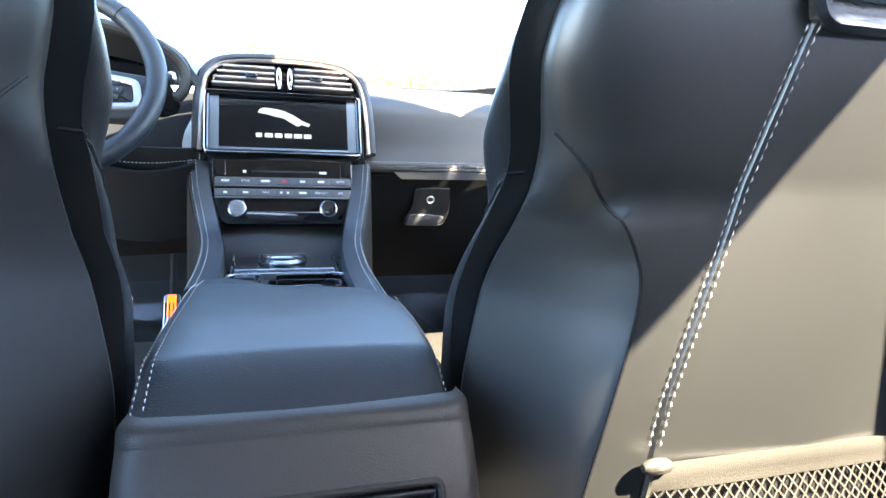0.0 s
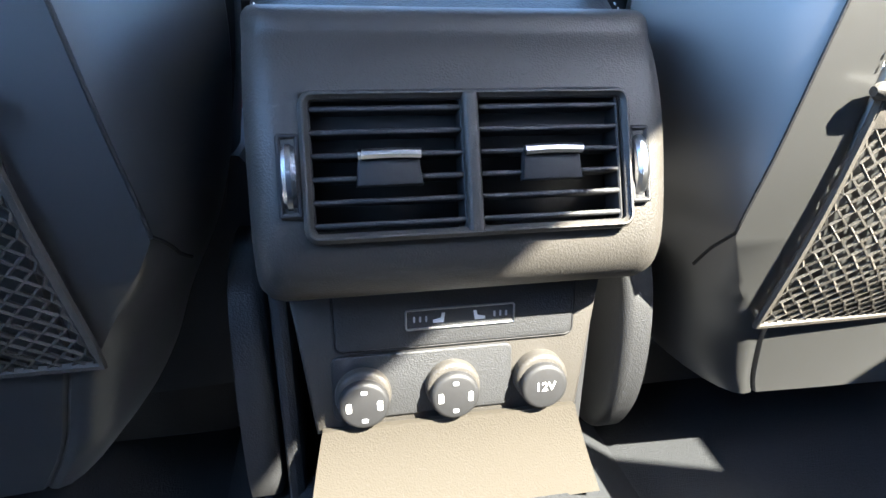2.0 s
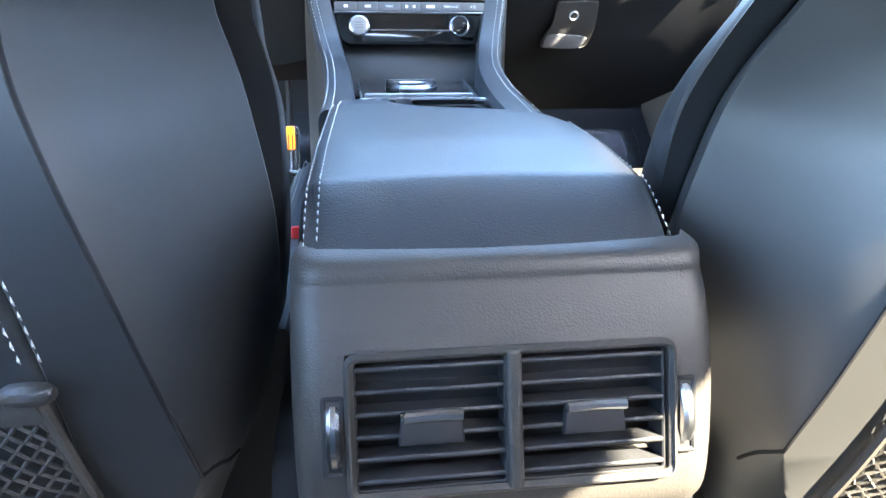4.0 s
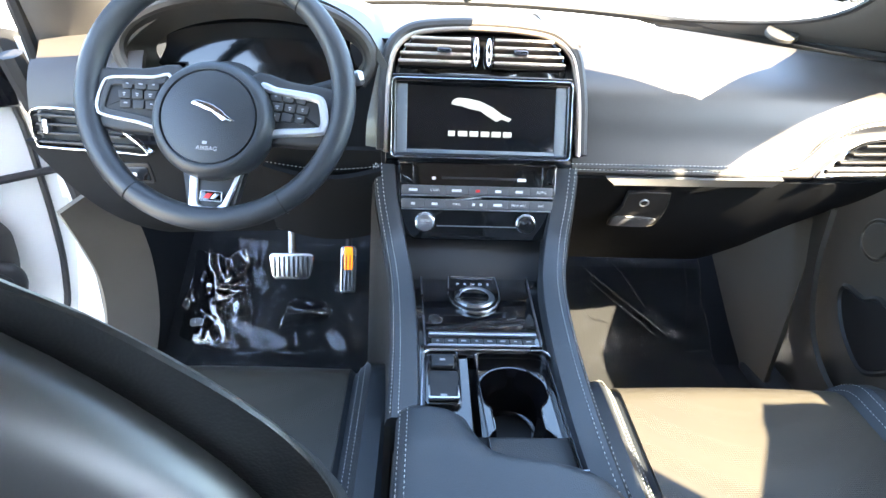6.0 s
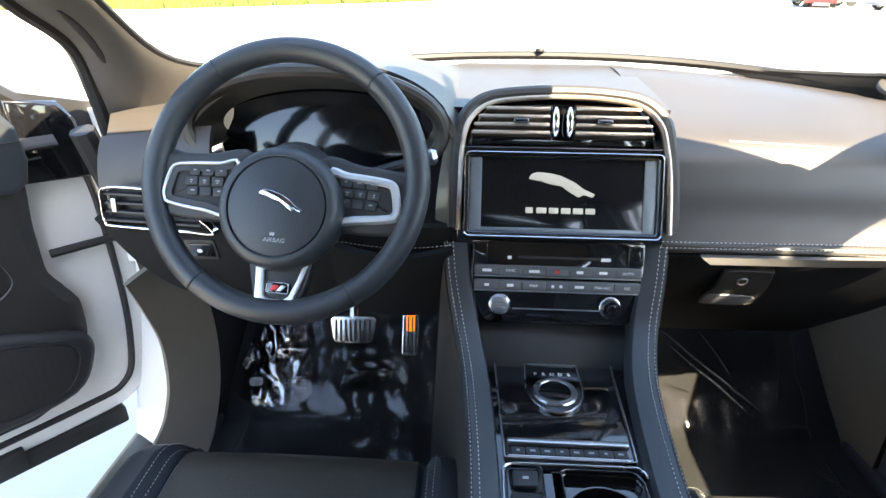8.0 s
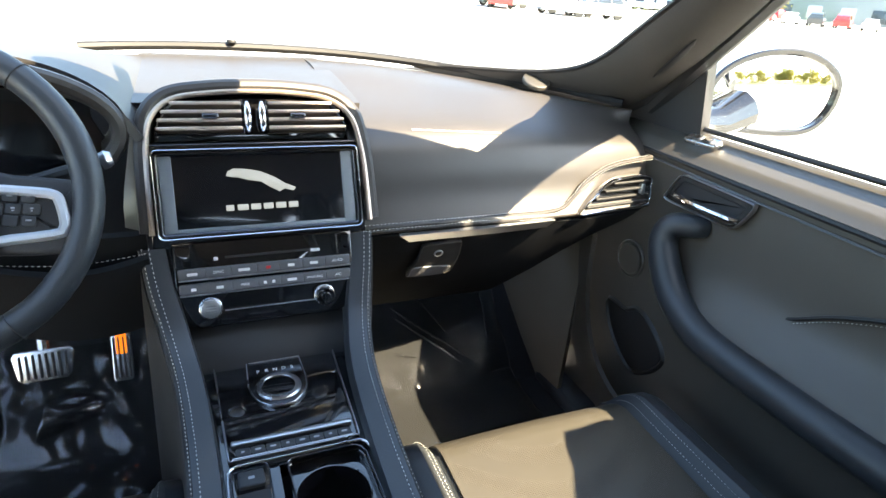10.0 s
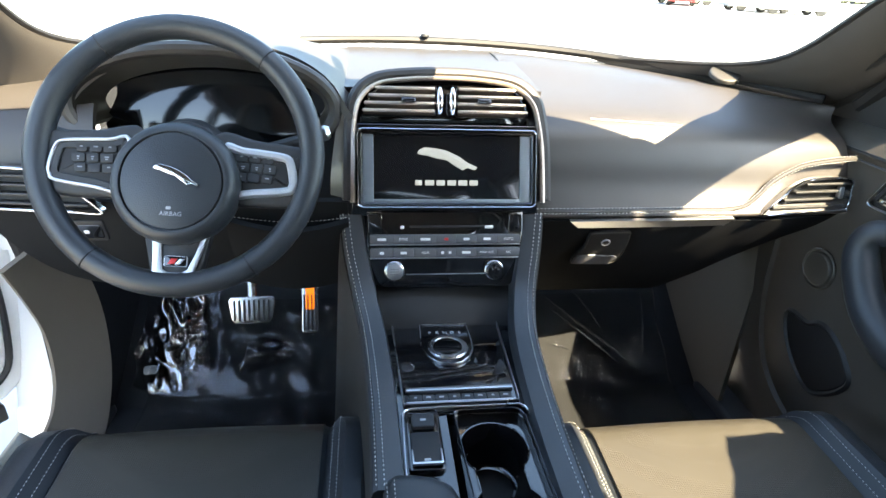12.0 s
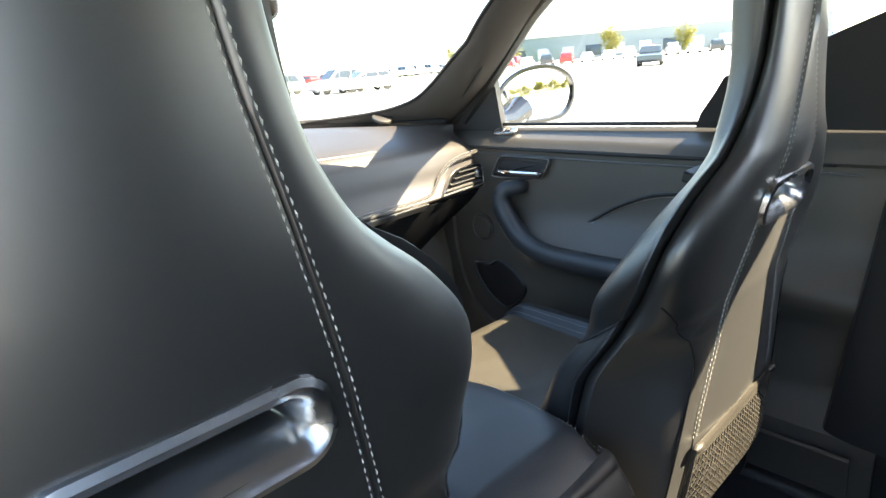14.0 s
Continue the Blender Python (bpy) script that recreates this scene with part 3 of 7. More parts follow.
part("silver_strip", sheet(strip_pt, 20, 3, 0.008), SATIN, dash, "flat satin silver trim strip")


def glove_pt(u, v):
    x = 0.165 + 0.575 * u
    y = -0.022 + 0.135 * v + 0.055 * v * v + 0.05 * max(0, u - 0.75) * 2
    return (x, y, 0.945 - (0.245 - 0.10 * max(0, u - 0.6) / 0.4) * v)


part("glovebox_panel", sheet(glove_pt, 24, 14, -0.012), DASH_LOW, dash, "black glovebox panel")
LK = (0, -0.5, 1)
lid = plane_at((0.292, 0.007, 0.876), (1, 0, 0), LK)
latch_o = [Vector((q.x, q.y)) for q in spline([(x, y, 0) for x, y in ((-0.040, -0.040), (0.028, -0.041), (0.043, -0.022), (0.046, 0.010), (0.042, 0.044), (0.034, 0.050), (-0.024, 0.049), (-0.033, 0.042), (-0.034, 0.008), (-0.046, -0.018), (-0.047, -0.034))], 4, True)]
handle = part("glovebox_latch", plate(latch_o, at(lid, 0, 0, -0.004), 0.006, 0.002), RUBBER, dash, "sunk black latch pocket")
part("latch_rim", frame_ring(latch_o, at(lid, 0, 0, -0.002), 0.0018, 0.0052, 0.0008), PLASTIC_SOFT, handle)
pull_o = [Vector((q.x, q.y)) for q in spline([(x, y, 0) for x, y in ((-0.040, -0.038), (0.020, -0.039), (0.034, -0.026), (0.030, -0.016), (-0.030, -0.012), (-0.042, -0.018), (-0.044, -0.030))], 4, True)]
part("finger_pull", plate(pull_o, at(lid, 0, 0, 0.001), 0.004, 0.0018), BUTTON, handle, "smooth grey finger pull")
part("lock", frame_ring(disc(0.0085, 20), at(lid, 0.002, 0.024, 0.001), 0.0022, 0.004, 0.001), SATIN, handle, "round key lock")
part("lock_face", plate(disc(0.006, 16), at(lid, 0.002, 0.024, 0.001), 0.003, 0.0008), RUBBER, handle)
part("airbag_mark", frame_ring(rrect(0.036, 0.020, 0.006), plane_at((0.500, -0.0090, 0.9945), (1, 0.03, 0), (0, 0.25, 1)), 0.0016, 0.0012, 0.0005), LEATHER_GREY, dash, "embossed airbag mark")


part("outer_face", sheet(lambda u, v: (-0.716 + 0.18 * u, 0.032 - 0.075 * v + 0.03 * v * v, 1.098 - 0.055 * v - 0.08 * v * v + 0.02 * u * (1 - v)), 8, 8, -0.01), LEATHER_GREY, dash)


def side_vent(sx):
    """The outer air vent of one side with a bright wedge-shaped frame."""
    o = thing("air_vent", (sx * 0.66, 0.0, 0.99), "black slatted side air vent in a bright wedge frame", "air vent", "side vents")
    m = plane_at((sx * 0.665 + (0.047 if sx < 0 else 0), -0.008 if sx > 0 else -0.038, 0.988 if sx > 0 else 1.006), (1, 0.10 * sx, 0), (0, 0.15, 1))
    k = sx
    shape = [(-0.108 * k, -0.030), (-0.060 * k, -0.031), (0.055 * k, -0.030), (0.072 * k, -0.024), (0.075 * k, 0.005), (0.068 * k, 0.031), (0.0, 0.033), (-0.040 * k, 0.023), (-0.072 * k, 0.002)]
    if k < 0:
        shape = shape[::-1]
    out = spline([(x, y, 0) for x, y in shape], 5, True)
    part("frame", frame_ring(out, m, 0.0035, 0.014, 0.0014), CHROME, o, "bright metal frame")
    part("cavity", plate(inset(out, 0.004), m @ Matrix.Translation((0, 0, -0.01)), 0.006, 0.001), RUBBER, o)
    for i in range(4):
        y = -0.02 + 0.0135 * i
        w0 = -0.085 + 0.021 * i
        a, b = w0 * k, 0.07 * k
        part("slat", plate(rrect(abs(b - a), 0.004, 0.0015, 2), m @ Matrix.Translation(((a + b) / 2, y, -0.004)), 0.014, 0.001), PLASTIC, o)
    part("slider", plate(rrect(0.010, 0.022, 0.003), m @ Matrix.Translation((0.054 * k, 0.004, 0.004)), 0.008, 0.002), SATIN, o)
    return o


side_vent(1)
side_vent(-1)

# ---- centre stack ----
stack = thing("centre_stack", (0, -0.02, 0.98), "gloss black centre stack with touch screen, vents and climate controls", "centre stack")
FACE = plane_at((-0.001, -0.022, 1.036), (1, 0, 0), (0, 0.362, 0.932))      # screen
LOW = plane_at((-0.003, -0.062, 0.912), (1, 0, 0), (0, 0.309, 0.951))       # climate panel


# leather hood round the vents
arch = [(-0.152, -0.035, 0.985), (-0.151, 0.0, 1.06), (-0.149, 0.022, 1.100), (-0.140, 0.038, 1.132), (-0.112, 0.053, 1.154), (-0.06, 0.059, 1.162), (0, 0.061, 1.164),
        (0.06, 0.059, 1.162), (0.112, 0.053, 1.154), (0.142, 0.038, 1.132), (0.152, 0.022, 1.100), (0.156, 0.0, 1.06), (0.157, -0.035, 0.985)]
arch_s = spline(arch, 5)
part("hood_trim", tube([p + Vector((0, -0.004, 0)) for p in arch_s], 0.0042, 8), BRONZE, stack, "satin bronze arch trim")
part("hood_roll", tube([Vector((p.x * 1.04, p.y + 0.005, p.z + 0.006 * max(0.0, min(1.0, (p.z - 1.08) / 0.06)))) for p in arch_s], 0.0105, 10), LEATHER_GREY, stack, "rolled leather edge of the vent hood")


def hood_pt(u, v):
    p = arch_s[min(len(arch_s) - 1, round(u * (len(arch_s) - 1)))]
    k = max(0.0, (p.z - 1.02) / 0.15)
    y = p.y + 0.004 + v * (0.27 * k + 0.05)
    return (p.x * (1.03 + 0.22 * v * (1 - 0.4 * k)), y, p.z + 0.002 - v * 0.02 * k - 0.01 * v * (1 - k))


part("hood", sheet(hood_pt, len(arch_s) - 1, 8, 0.006), LEATHER_GREY, stack, "grained leather hood")
# black backing behind vents and screen
backing = [(-0.153, -0.075), (0.153, -0.075), (0.152, 0.060), (0.148, 0.072), (-0.148, 0.072), (-0.152, 0.060)]
part("backing", plate([Vector((x, y)) for x, y in backing], at(FACE, 0, 0, -0.022), 0.008, 0.002), PIANO, stack)
VENT = plane_at((0, 0.044, 1.130), (1, 0, 0), (0, 0.30, 0.954))
back2 = [(-0.148, -0.036), (0.150, -0.036), (0.146, -0.008), (0.132, 0.016), (0.106, 0.030), (-0.106, 0.030), (-0.130, 0.016), (-0.144, -0.008)]
part("vent_backing", plate([Vector(p) for p in back2], at(VENT, 0, 0, -0.030), 0.012, 0.002), PIANO, stack)
for sx in (-1, 1):
    vo = [(0.016 * sx, -0.026), (0.137 * sx, -0.026), (0.134 * sx, -0.008), (0.122 * sx, 0.012), (0.108 * sx, 0.022), (0.016 * sx, 0.024)]
    vo = [Vector(p) for p in (vo if sx > 0 else vo[::-1])]
    vent = part("vent", frame_ring(vo, at(VENT, 0, 0, -0.006), 0.004, 0.012, 0.002), PIANO, stack)
    part("cavity", plate(inset(vo, 0.002), at(VENT, 0, 0, -0.016), 0.004, 0.001), RUBBER, vent)
    for i in range(4):
        y = -0.0205 + 0.0118 * i
        w = (0.117, 0.114, 0.108, 0.096)[i]
        part("slat", plate(rrect(w, 0.0058, 0.0020, 2), at(VENT, sx * (0.019 + w / 2), y, -0.010) @ Matrix.Rotation(radians(-14), 4, 'X'), 0.017, 0.0015), BRONZE, vent, "satin bronze slat")
    part("tab", plate(rrect(0.024, 0.0075, 0.003), at(VENT, sx * 0.062, 0.0005, 0.004), 0.008, 0.003), DARKMETAL, vent)
    part("vent_wheel", tube([VENT @ Vector((sx * 0.0105, y, -0.002 + 0.006 * math.cos(y * 55))) for y in (-0.022, -0.015, -0.008, 0, 0.008, 0.015, 0.021)], [0.003, 0.0052, 0.0058, 0.006, 0.0058, 0.0052, 0.003], 12), CHROME, stack, "ribbed chrome thumb wheel")

bez = rrect(0.283, 0.120, 0.008)
frame_p = part("screen_frame", frame_ring(bez, at(FACE, 0, 0, -0.012), 0.006, 0.020, 0.002), DARKMETAL, stack, "dark chrome surround")
part("trim_line", frame_ring(rrect(0.287, 0.124, 0.009), at(FACE, 0, 0, -0.012), 0.002, 0.023, 0.0008), CHROME, frame_p)
screen_p = part("screen", plate(rrect(0.272, 0.109, 0.003), at(FACE, 0, 0, -0.014), 0.014, 0.001), SCREEN, stack, "black touch screen with a start-up mark")
for sx in (-1, 1):
    part("side_strip", plate(rrect(0.017, 0.107, 0.002), at(FACE, sx * 0.1265, 0, -0.002), 0.005, 0.001), BEZEL, screen_p, "grey side strip")
part("lower_strip", plate(rrect(0.236, 0.006, 0.001), at(FACE, 0, -0.051, -0.002), 0.004, 0.001), BEZEL, screen_p, "grey lower strip")
# start-up mark: a slanting pale shape over a pale bar
leap = [(-0.047, 0.018), (-0.044, 0.024), (-0.036, 0.028), (-0.020, 0.027), (0.0, 0.023), (0.020, 0.014), (0.034, 0.004), (0.050, -0.003), (0.046, -0.008), (0.034, -0.004), (0.026, -0.008), (0.012, 0.0), (0.000, 0.008), (-0.018, 0.011), (-0.030, 0.015), (-0.040, 0.016)]
part("start_mark", plate([Vector(p) for p in leap[::-1]], at(FACE, -0.002, 0.006, 0.0), 0.0012, 0.0004), LIT, screen_p, "pale slanting mark")
for i, w in enumerate((0.011, 0.015, 0.014, 0.014, 0.015, 0.014)):
    part("start_bar", plate(rrect(w, 0.0085, 0.0015), at(FACE, -0.047 + 0.0178 * i, -0.022, 0.0), 0.0012, 0.0004), LIT, screen_p, "pale bar")

# climate panel
cp = [Vector(p) for p in ((-0.128, 0.062), (-0.128, -0.030), (-0.118, -0.054), (-0.100, -0.063), (0.100, -0.063), (0.118, -0.054), (0.128, -0.030), (0.128, 0.062))]
panel = part("climate_panel", plate(cp, at(LOW, 0, 0, -0.02), 0.02, 0.003), PIANO, stack, "piano black control panel")
part("disc_slot", plate(rrect(0.13, 0.0035, 0.0015), at(LOW, 0.006, 0.038, 0), 0.001, 0.0004), RUBBER, panel)
for x in (-0.071, 0.071):
    part("slot_mark", plate(rrect(0.006 if x < 0 else 0.014, 0.005, 0.001), at(LOW, x, 0.037, 0), 0.0012, 0.0004), WHITE, panel)
for sx in (-1, 1):
    part("gloss_end", plate(rrect(0.022, 0.030, 0.003), at(LOW, sx * 0.1145, 0.043, 0.0), 0.003, 0.0012), PIANO, panel)
for row, y in ((0, 0.018), (1, -0.004)):
    widths = (0.036, 0.034, 0.036, 0.032, 0.034, 0.034, 0.038)
    x = -0.122
    bar = part("button_strip", plate(rrect(0.246, 0.0155, 0.003), at(LOW, 0, y, 0), 0.004, 0.0015), BUTTON, panel, "grey row of climate buttons")
    part("row_edge", plate(rrect(0.246, 0.0018, 0.0006), at(LOW, 0, y - 0.0088, 0), 0.005, 0.0008), SATIN, panel)
    for i, w in enumerate(widths):
        key = part("button", plate(rrect(w - 0.0012, 0.0135, 0.0015), at(LOW, x + w / 2, y, 0.003), 0.0025, 0.0008), BUTTON, bar)
        red = row == 0 and i == 3
        word = {(0, 1): "SYNC", (0, 6): "AUTO", (1, 2): "MAX", (1, 5): "MAX A/C", (1, 6): "A/C"}.get((row, i))
        if word:
            lettering(word, 0.0058, at(LOW, x + w / 2, y, 0.0056), WHITE, key)
        elif not (row == 1 and i == 3):
            mw = (0.014, 0.010, 0.016, 0.007, 0.010, 0.012, 0.015)[(i + row * 3) % 7]
            part("print", plate(rrect(mw, 0.0042, 0.001), at(LOW, x + w / 2, y, 0.0054), 0.0004, 0.0001), RED if red else WHITE, key, "red triangle print" if red else "")
        else:
            for dx in (-0.006, 0.006):
                part("print", plate(rrect(0.0045, 0.0045, 0.001), at(LOW, x + w / 2 + dx, y, 0.0054), 0.0004, 0.0001), WHITE, key)
        x += w
part("groove_line", plate(rrect(0.13, 0.0016, 0.0006), at(LOW, 0, -0.040, 0), 0.0012, 0.0005), SATIN, panel)
for x, mat, lab in ((-0.084, SATIN, "round silver start button"), (0.080, PIANO, "dark round volume knob")):
    knob = part("knob", plate(disc(0.0165, 32), at(LOW, x, -0.034, 0), 0.006, 0.002), CHROME, panel, "chrome ring")
    part("knob_cap", plate(disc(0.0138, 32), at(LOW, x, -0.034, 0.004), 0.012 if x > 0 else 0.005, 0.002), mat, knob, lab)
    if x < 0:
        for dy in (-0.004, 0, 0.004):
            part("print", plate(rrect(0.014, 0.0018, 0.0006), at(LOW, x, -0.034 + dy, 0.0088), 0.0004, 0.0001), GREYPRINT, knob)
    else:
        part("knob_centre", plate(disc(0.007, 20), at(LOW, x, -0.034, 0.0155), 0.002, 0.001), PIANO, knob)

# ---- centre console ----
console = thing("centre_console", (0, -0.4, 0.42), "black centre console with stitched leather rails and gloss black top", "centre console")
CX = -0.006


def rail_pts(s):
    tail = [(CX + s * 0.116, -0.56, 0.800)] if s > 0 else []
    return spline([(CX + s * 0.156, -0.040, 0.965), (CX + s * 0.150, -0.066, 0.915), (CX + s * 0.136, -0.112, 0.862), (CX + s * 0.122, -0.19, 0.832),
                   (CX + s * 0.113, -0.32, 0.818), (CX + s * 0.110, -0.452, 0.812)] + tail, 8)


for s in (-1, 1):
    R = rail_pts(s)
    rings = []
    for i, p in enumerate(R):
        t = (R[min(i + 1, len(R) - 1)] - R[max(i - 1, 0)]).normalized()
        side = Vector((s, 0, 0))
        nn = side.cross(t).normalized()
        if nn.z < 0:
            nn = -nn
        wo, wi = 0.012, 0.024
        rings.append([p + side * wo - nn * 0.010, p + side * (wo * 0.8) - nn * 0.002, p + side * 0.004 + nn * 0.002, p - side * 0.012 + nn * 0.001,
                      p - side * wi - nn * 0.002, p - side * (wi + 0.003) - nn * 0.010, p - side * (wi + 0.002) - nn * 0.05, p + side * wo - nn * 0.05])
    rail = part("rail", loft(rings), LEATHER, console, "stitched leather console rail")
    for d in (-0.003, 0.006):
        line = [p + Vector((s * d, 0, 0.0016)) for p in R]
        part("seam_stitching", stitches(line, (0, -0.4, 1), lift=0.0012), THREAD, rail)

    # side wall of the console
    def wall_pt(u, v, s=s, R=R):
        i = u * (len(R) - 1)
        p = R[int(i)] if int(i) >= len(R) - 1 else R[int(i)].lerp(R[int(i) + 1], i - int(i))
        z = (p.z - 0.012) * (1 - v) + 0.42 * v
        return (p.x + s * (0.012 + 0.03 * v * (1 - 0.4 * u)), p.y + 0.10 * v * (1 - u), z)
    part("side_panel", sheet(wall_pt, 20, 6, 0.008 * s), PLASTIC_SOFT, console)
    part("side_panel", box(CX + min(s * 0.100, s * 0.113), CX + max(s * 0.100, s * 0.113), -0.80, -0.445, 0.42, 0.765, 0.006), PLASTIC, console)

# gloss top and the dark cubby below the climate panel
part("cubby", sheet(lambda u, v: (CX + (2 * u - 1) * (0.128 - 0.02 * v), -0.085 + 0.05 * (1 - v) ** 2 - 0.03 * v, 0.855 - 0.072 * v + 0.004 * math.sin(6 * u)), 12, 8, 0.004), RUBBER, console, "black cubby")
TOP = plane_at((CX, -0.25, 0.795), (1, 0, 0), (0, 1, 0.0))
part("gloss_top", plate([Vector(p) for p in ((-0.092, -0.21), (-0.023, -0.21), (-0.022, -0.068), (0.080, -0.068), (0.094, -0.066), (0.104, 0.13), (0.112, 0.16), (-0.112, 0.16), (-0.104, 0.13))], at(TOP, 0, 0, -0.02), 0.02, 0.003), PIANO, console, "piano black console top")

# selector tray
TRAY = plane_at((CX + 0.001, -0.196, 0.797), (1, 0, 0), (0, 1, -0.01))
tray_o = [Vector(p) for p in ((-0.078, -0.107), (0.078, -0.107), (0.080, -0.104), (0.088, 0.10), (-0.088, 0.10), (-0.080, -0.104))]
part("tray_line", frame_ring(tray_o, at(TRAY, 0, 0, -0.002), 0.0026, 0.0055, 0.0008), SATIN, console, "thin satin silver frame")
tray = part("selector_tray", plate(inset(tray_o, 0.003), at(TRAY, 0, 0, -0.004), 0.004, 0.001), PIANO, console)
part("tray_bar", plate(rrect(0.150, 0.009, 0.003), at(TRAY, 0, -0.079, 0.0), 0.006, 0.002), SATIN, tray, "satin silver bar")
for i in range(8):
    x = -0.062 + i * 0.0177
    key = part("button", plate(rrect(0.0170, 0.013, 0.002), at(TRAY, x, -0.094, -0.001), 0.004, 0.001), PLASTIC, tray)
    part("print", plate(rrect(0.007 if i % 3 else 0.004, 0.0030, 0.001), at(TRAY, x, -0.094, 0.003), 0.0004, 0.0001), GREYPRINT, key)
part("button_lip", plate(rrect(0.150, 0.003, 0.001), at(TRAY, 0, -0.1035, -0.001), 0.005, 0.001), SATIN, tray)
# rotary gear selector
gx = -0.004
gear_o = [Vector(p) for p in ((-0.0385, 0.085), (-0.0405, 0.034), (-0.0385, 0.014), (-0.0310, -0.005), (-0.0170, -0.019), (0, -0.0235), (0.0170, -0.019), (0.0310, -0.005), (0.0385, 0.014), (0.0405, 0.034), (0.0385, 0.085))]
gear = part("gear_plate", plate(gear_o, at(TRAY, gx, 0, 0), 0.0035, 0.001), DARKMETAL, tray, "dark metal selector plate")
part("gear_edge", frame_ring(gear_o, at(TRAY, gx, 0, 0.0), 0.0016, 0.0048, 0.0006), SATIN, tray)
dial = part("selector_dial", frame_ring(disc(0.031, 40), at(TRAY, gx, 0.020, 0.002), 0.009, 0.0045, 0.0020), SATIN, tray, "satin silver rotary gear selector")
part("dial_face", plate(disc(0.0225, 40), at(TRAY, gx, 0.020, 0.002), 0.004, 0.001), PIANO, dial)
for i, ch in enumerate("PRNDS"):
    cu = bpy.data.curves.new("letter", 'FONT')
    cu.body, cu.size, cu.extrude, cu.align_x = ch, 0.009, 0.0002, 'CENTER'
    tmp = bpy.data.objects.new("letter", cu)
    me = bpy.data.meshes.new_from_object(tmp)
    bm = bmesh.new()
    bm.from_mesh(me)
    bmesh.ops.transform(bm, matrix=at(TRAY, gx - 0.024 + 0.012 * i, 0.058, 0.0039), verts=bm.verts)
    part("letter", bm, WHITE, gear, smooth=False)
    bpy.data.objects.remove(tmp)

# switch well and cup holders
HOLD = plane_at((CX, -0.395, 0.7995), (1, 0, 0), (0, 1, 0.0))
frame_o = [Vector(p) for p in ((-0.0835, -0.120), (0.0935, -0.120), (0.0915, -0.030), (0.0890, 0.066), (0.0860, 0.077), (0.0780, 0.0840), (-0.0700, 0.0835), (-0.0785, 0.0800), (-0.0825, 0.0720))]
part("holder_frame", frame_ring(frame_o, at(HOLD, 0, 0, -0.003), 0.0034, 0.0075, 0.0012), SATIN, console, "satin silver frame round switch and cup holders")
sw = part("switch_block", plate(rrect(0.042, 0.100, 0.006), at(HOLD, -0.0560, 0.029, -0.004), 0.005, 0.001), PIANO, console)
part("block_edge", frame_ring(rrect(0.044, 0.102, 0.007), at(HOLD, -0.0560, 0.029, -0.003), 0.0012, 0.0060, 0.0005), DARKMETAL, sw)
part("brake_button", plate(rrect(0.029, 0.024, 0.003), at(HOLD, -0.0555, 0.0575, 0.0), 0.006, 0.002), PLASTIC, sw, "black parking brake switch")
part("print", plate(rrect(0.007, 0.004, 0.001), at(HOLD, -0.0555, 0.0575, 0.006), 0.0004, 0.0001), GREYPRINT, sw)
part("brake_paddle", plate(rrect(0.037, 0.054, 0.004), at(HOLD, -0.0553, 0.0115, -0.001), 0.005, 0.002), RUBBER, sw, "hollow black paddle")
u_o = [(-0.0185, 0.008), (-0.0185, -0.013), (-0.0165, -0.015), (0.0165, -0.015), (0.0185, -0.013), (0.0185, 0.008), (0.0165, 0.008), (0.0160, -0.0115), (-0.0160, -0.0115), (-0.0165, 0.008)]
part("paddle_end", plate([Vector(p) for p in u_o], at(HOLD, -0.0553, -0.0015, 0.003), 0.004, 0.0008), SATIN, sw, "satin silver paddle edge")
part("print", plate(rrect(0.008, 0.004, 0.001), at(HOLD, -0.0553, -0.008, 0.004), 0.0006, 0.0001), GREYPRINT, sw)
cup_o = [Vector(p) for p in ((-0.0070, -0.120), (0.0840, -0.120), (0.0810, 0.062), (0.0760, 0.0730), (0.0680, 0.0775), (-0.0080, 0.0775), (-0.0140, 0.0730))]
part("holder_edge", frame_ring(cup_o, at(HOLD, 0, 0, -0.004), 0.0014, 0.0065, 0.0005), DARKMETAL, console, "thin dark chrome edge")


def arc_pts(c, r, a0, a1, n):
    return [Vector((c[0] + r * math.cos(radians(a0 + (a1 - a0) * i / n)), c[1] + r * math.sin(radians(a0 + (a1 - a0) * i / n)))) for i in range(n + 1)]


# two round wells joined by a channel
cups_o = arc_pts((0.031, 0.021), 0.0425, -47, 227, 30) + arc_pts((0.032, -0.076), 0.0415, 133, 407, 30)
cup_prof = [(-0.0025, -0.0125), (-0.0015, -0.0105), (0.0, -0.0110), (0.0015, -0.020), (0.0030, -0.055), (0.0060, -0.078), (0.0120, -0.080)]
part("cup_well", loft([ring_of(inset(cups_o, d), HOLD, w) for d, w in cup_prof], True, False), PIANO, console, "deep black double cup well")


def in_cups(x, y):
    return math.hypot(x - 0.031, y - 0.021) < 0.0435 or math.hypot(x - 0.032, y + 0.076) < 0.0425 or (abs(x - 0.0315) < 0.029 and -0.07 < y < 0.02)


def deck_pt(u, v):
    return HOLD @ Vector((-0.013 + 0.096 * u, -0.121 + 0.197 * v, -0.012))


part("holder_deck", sheet(deck_pt, 70, 130, 0.002, None, lambda u, v: in_cups(-0.013 + 0.096 * u, -0.121 + 0.197 * v)), PIANO, console, "gloss black cup holder deck")
part("holder_shelf", plate(inset(cup_o, 0.003), at(HOLD, 0, 0, -0.095), 0.012, 0.001), RUBBER, console)
part("holder_wall", frame_ring(cup_o, at(HOLD, 0, 0, -0.075), 0.002, 0.070, 0.0008), PIANO, console)
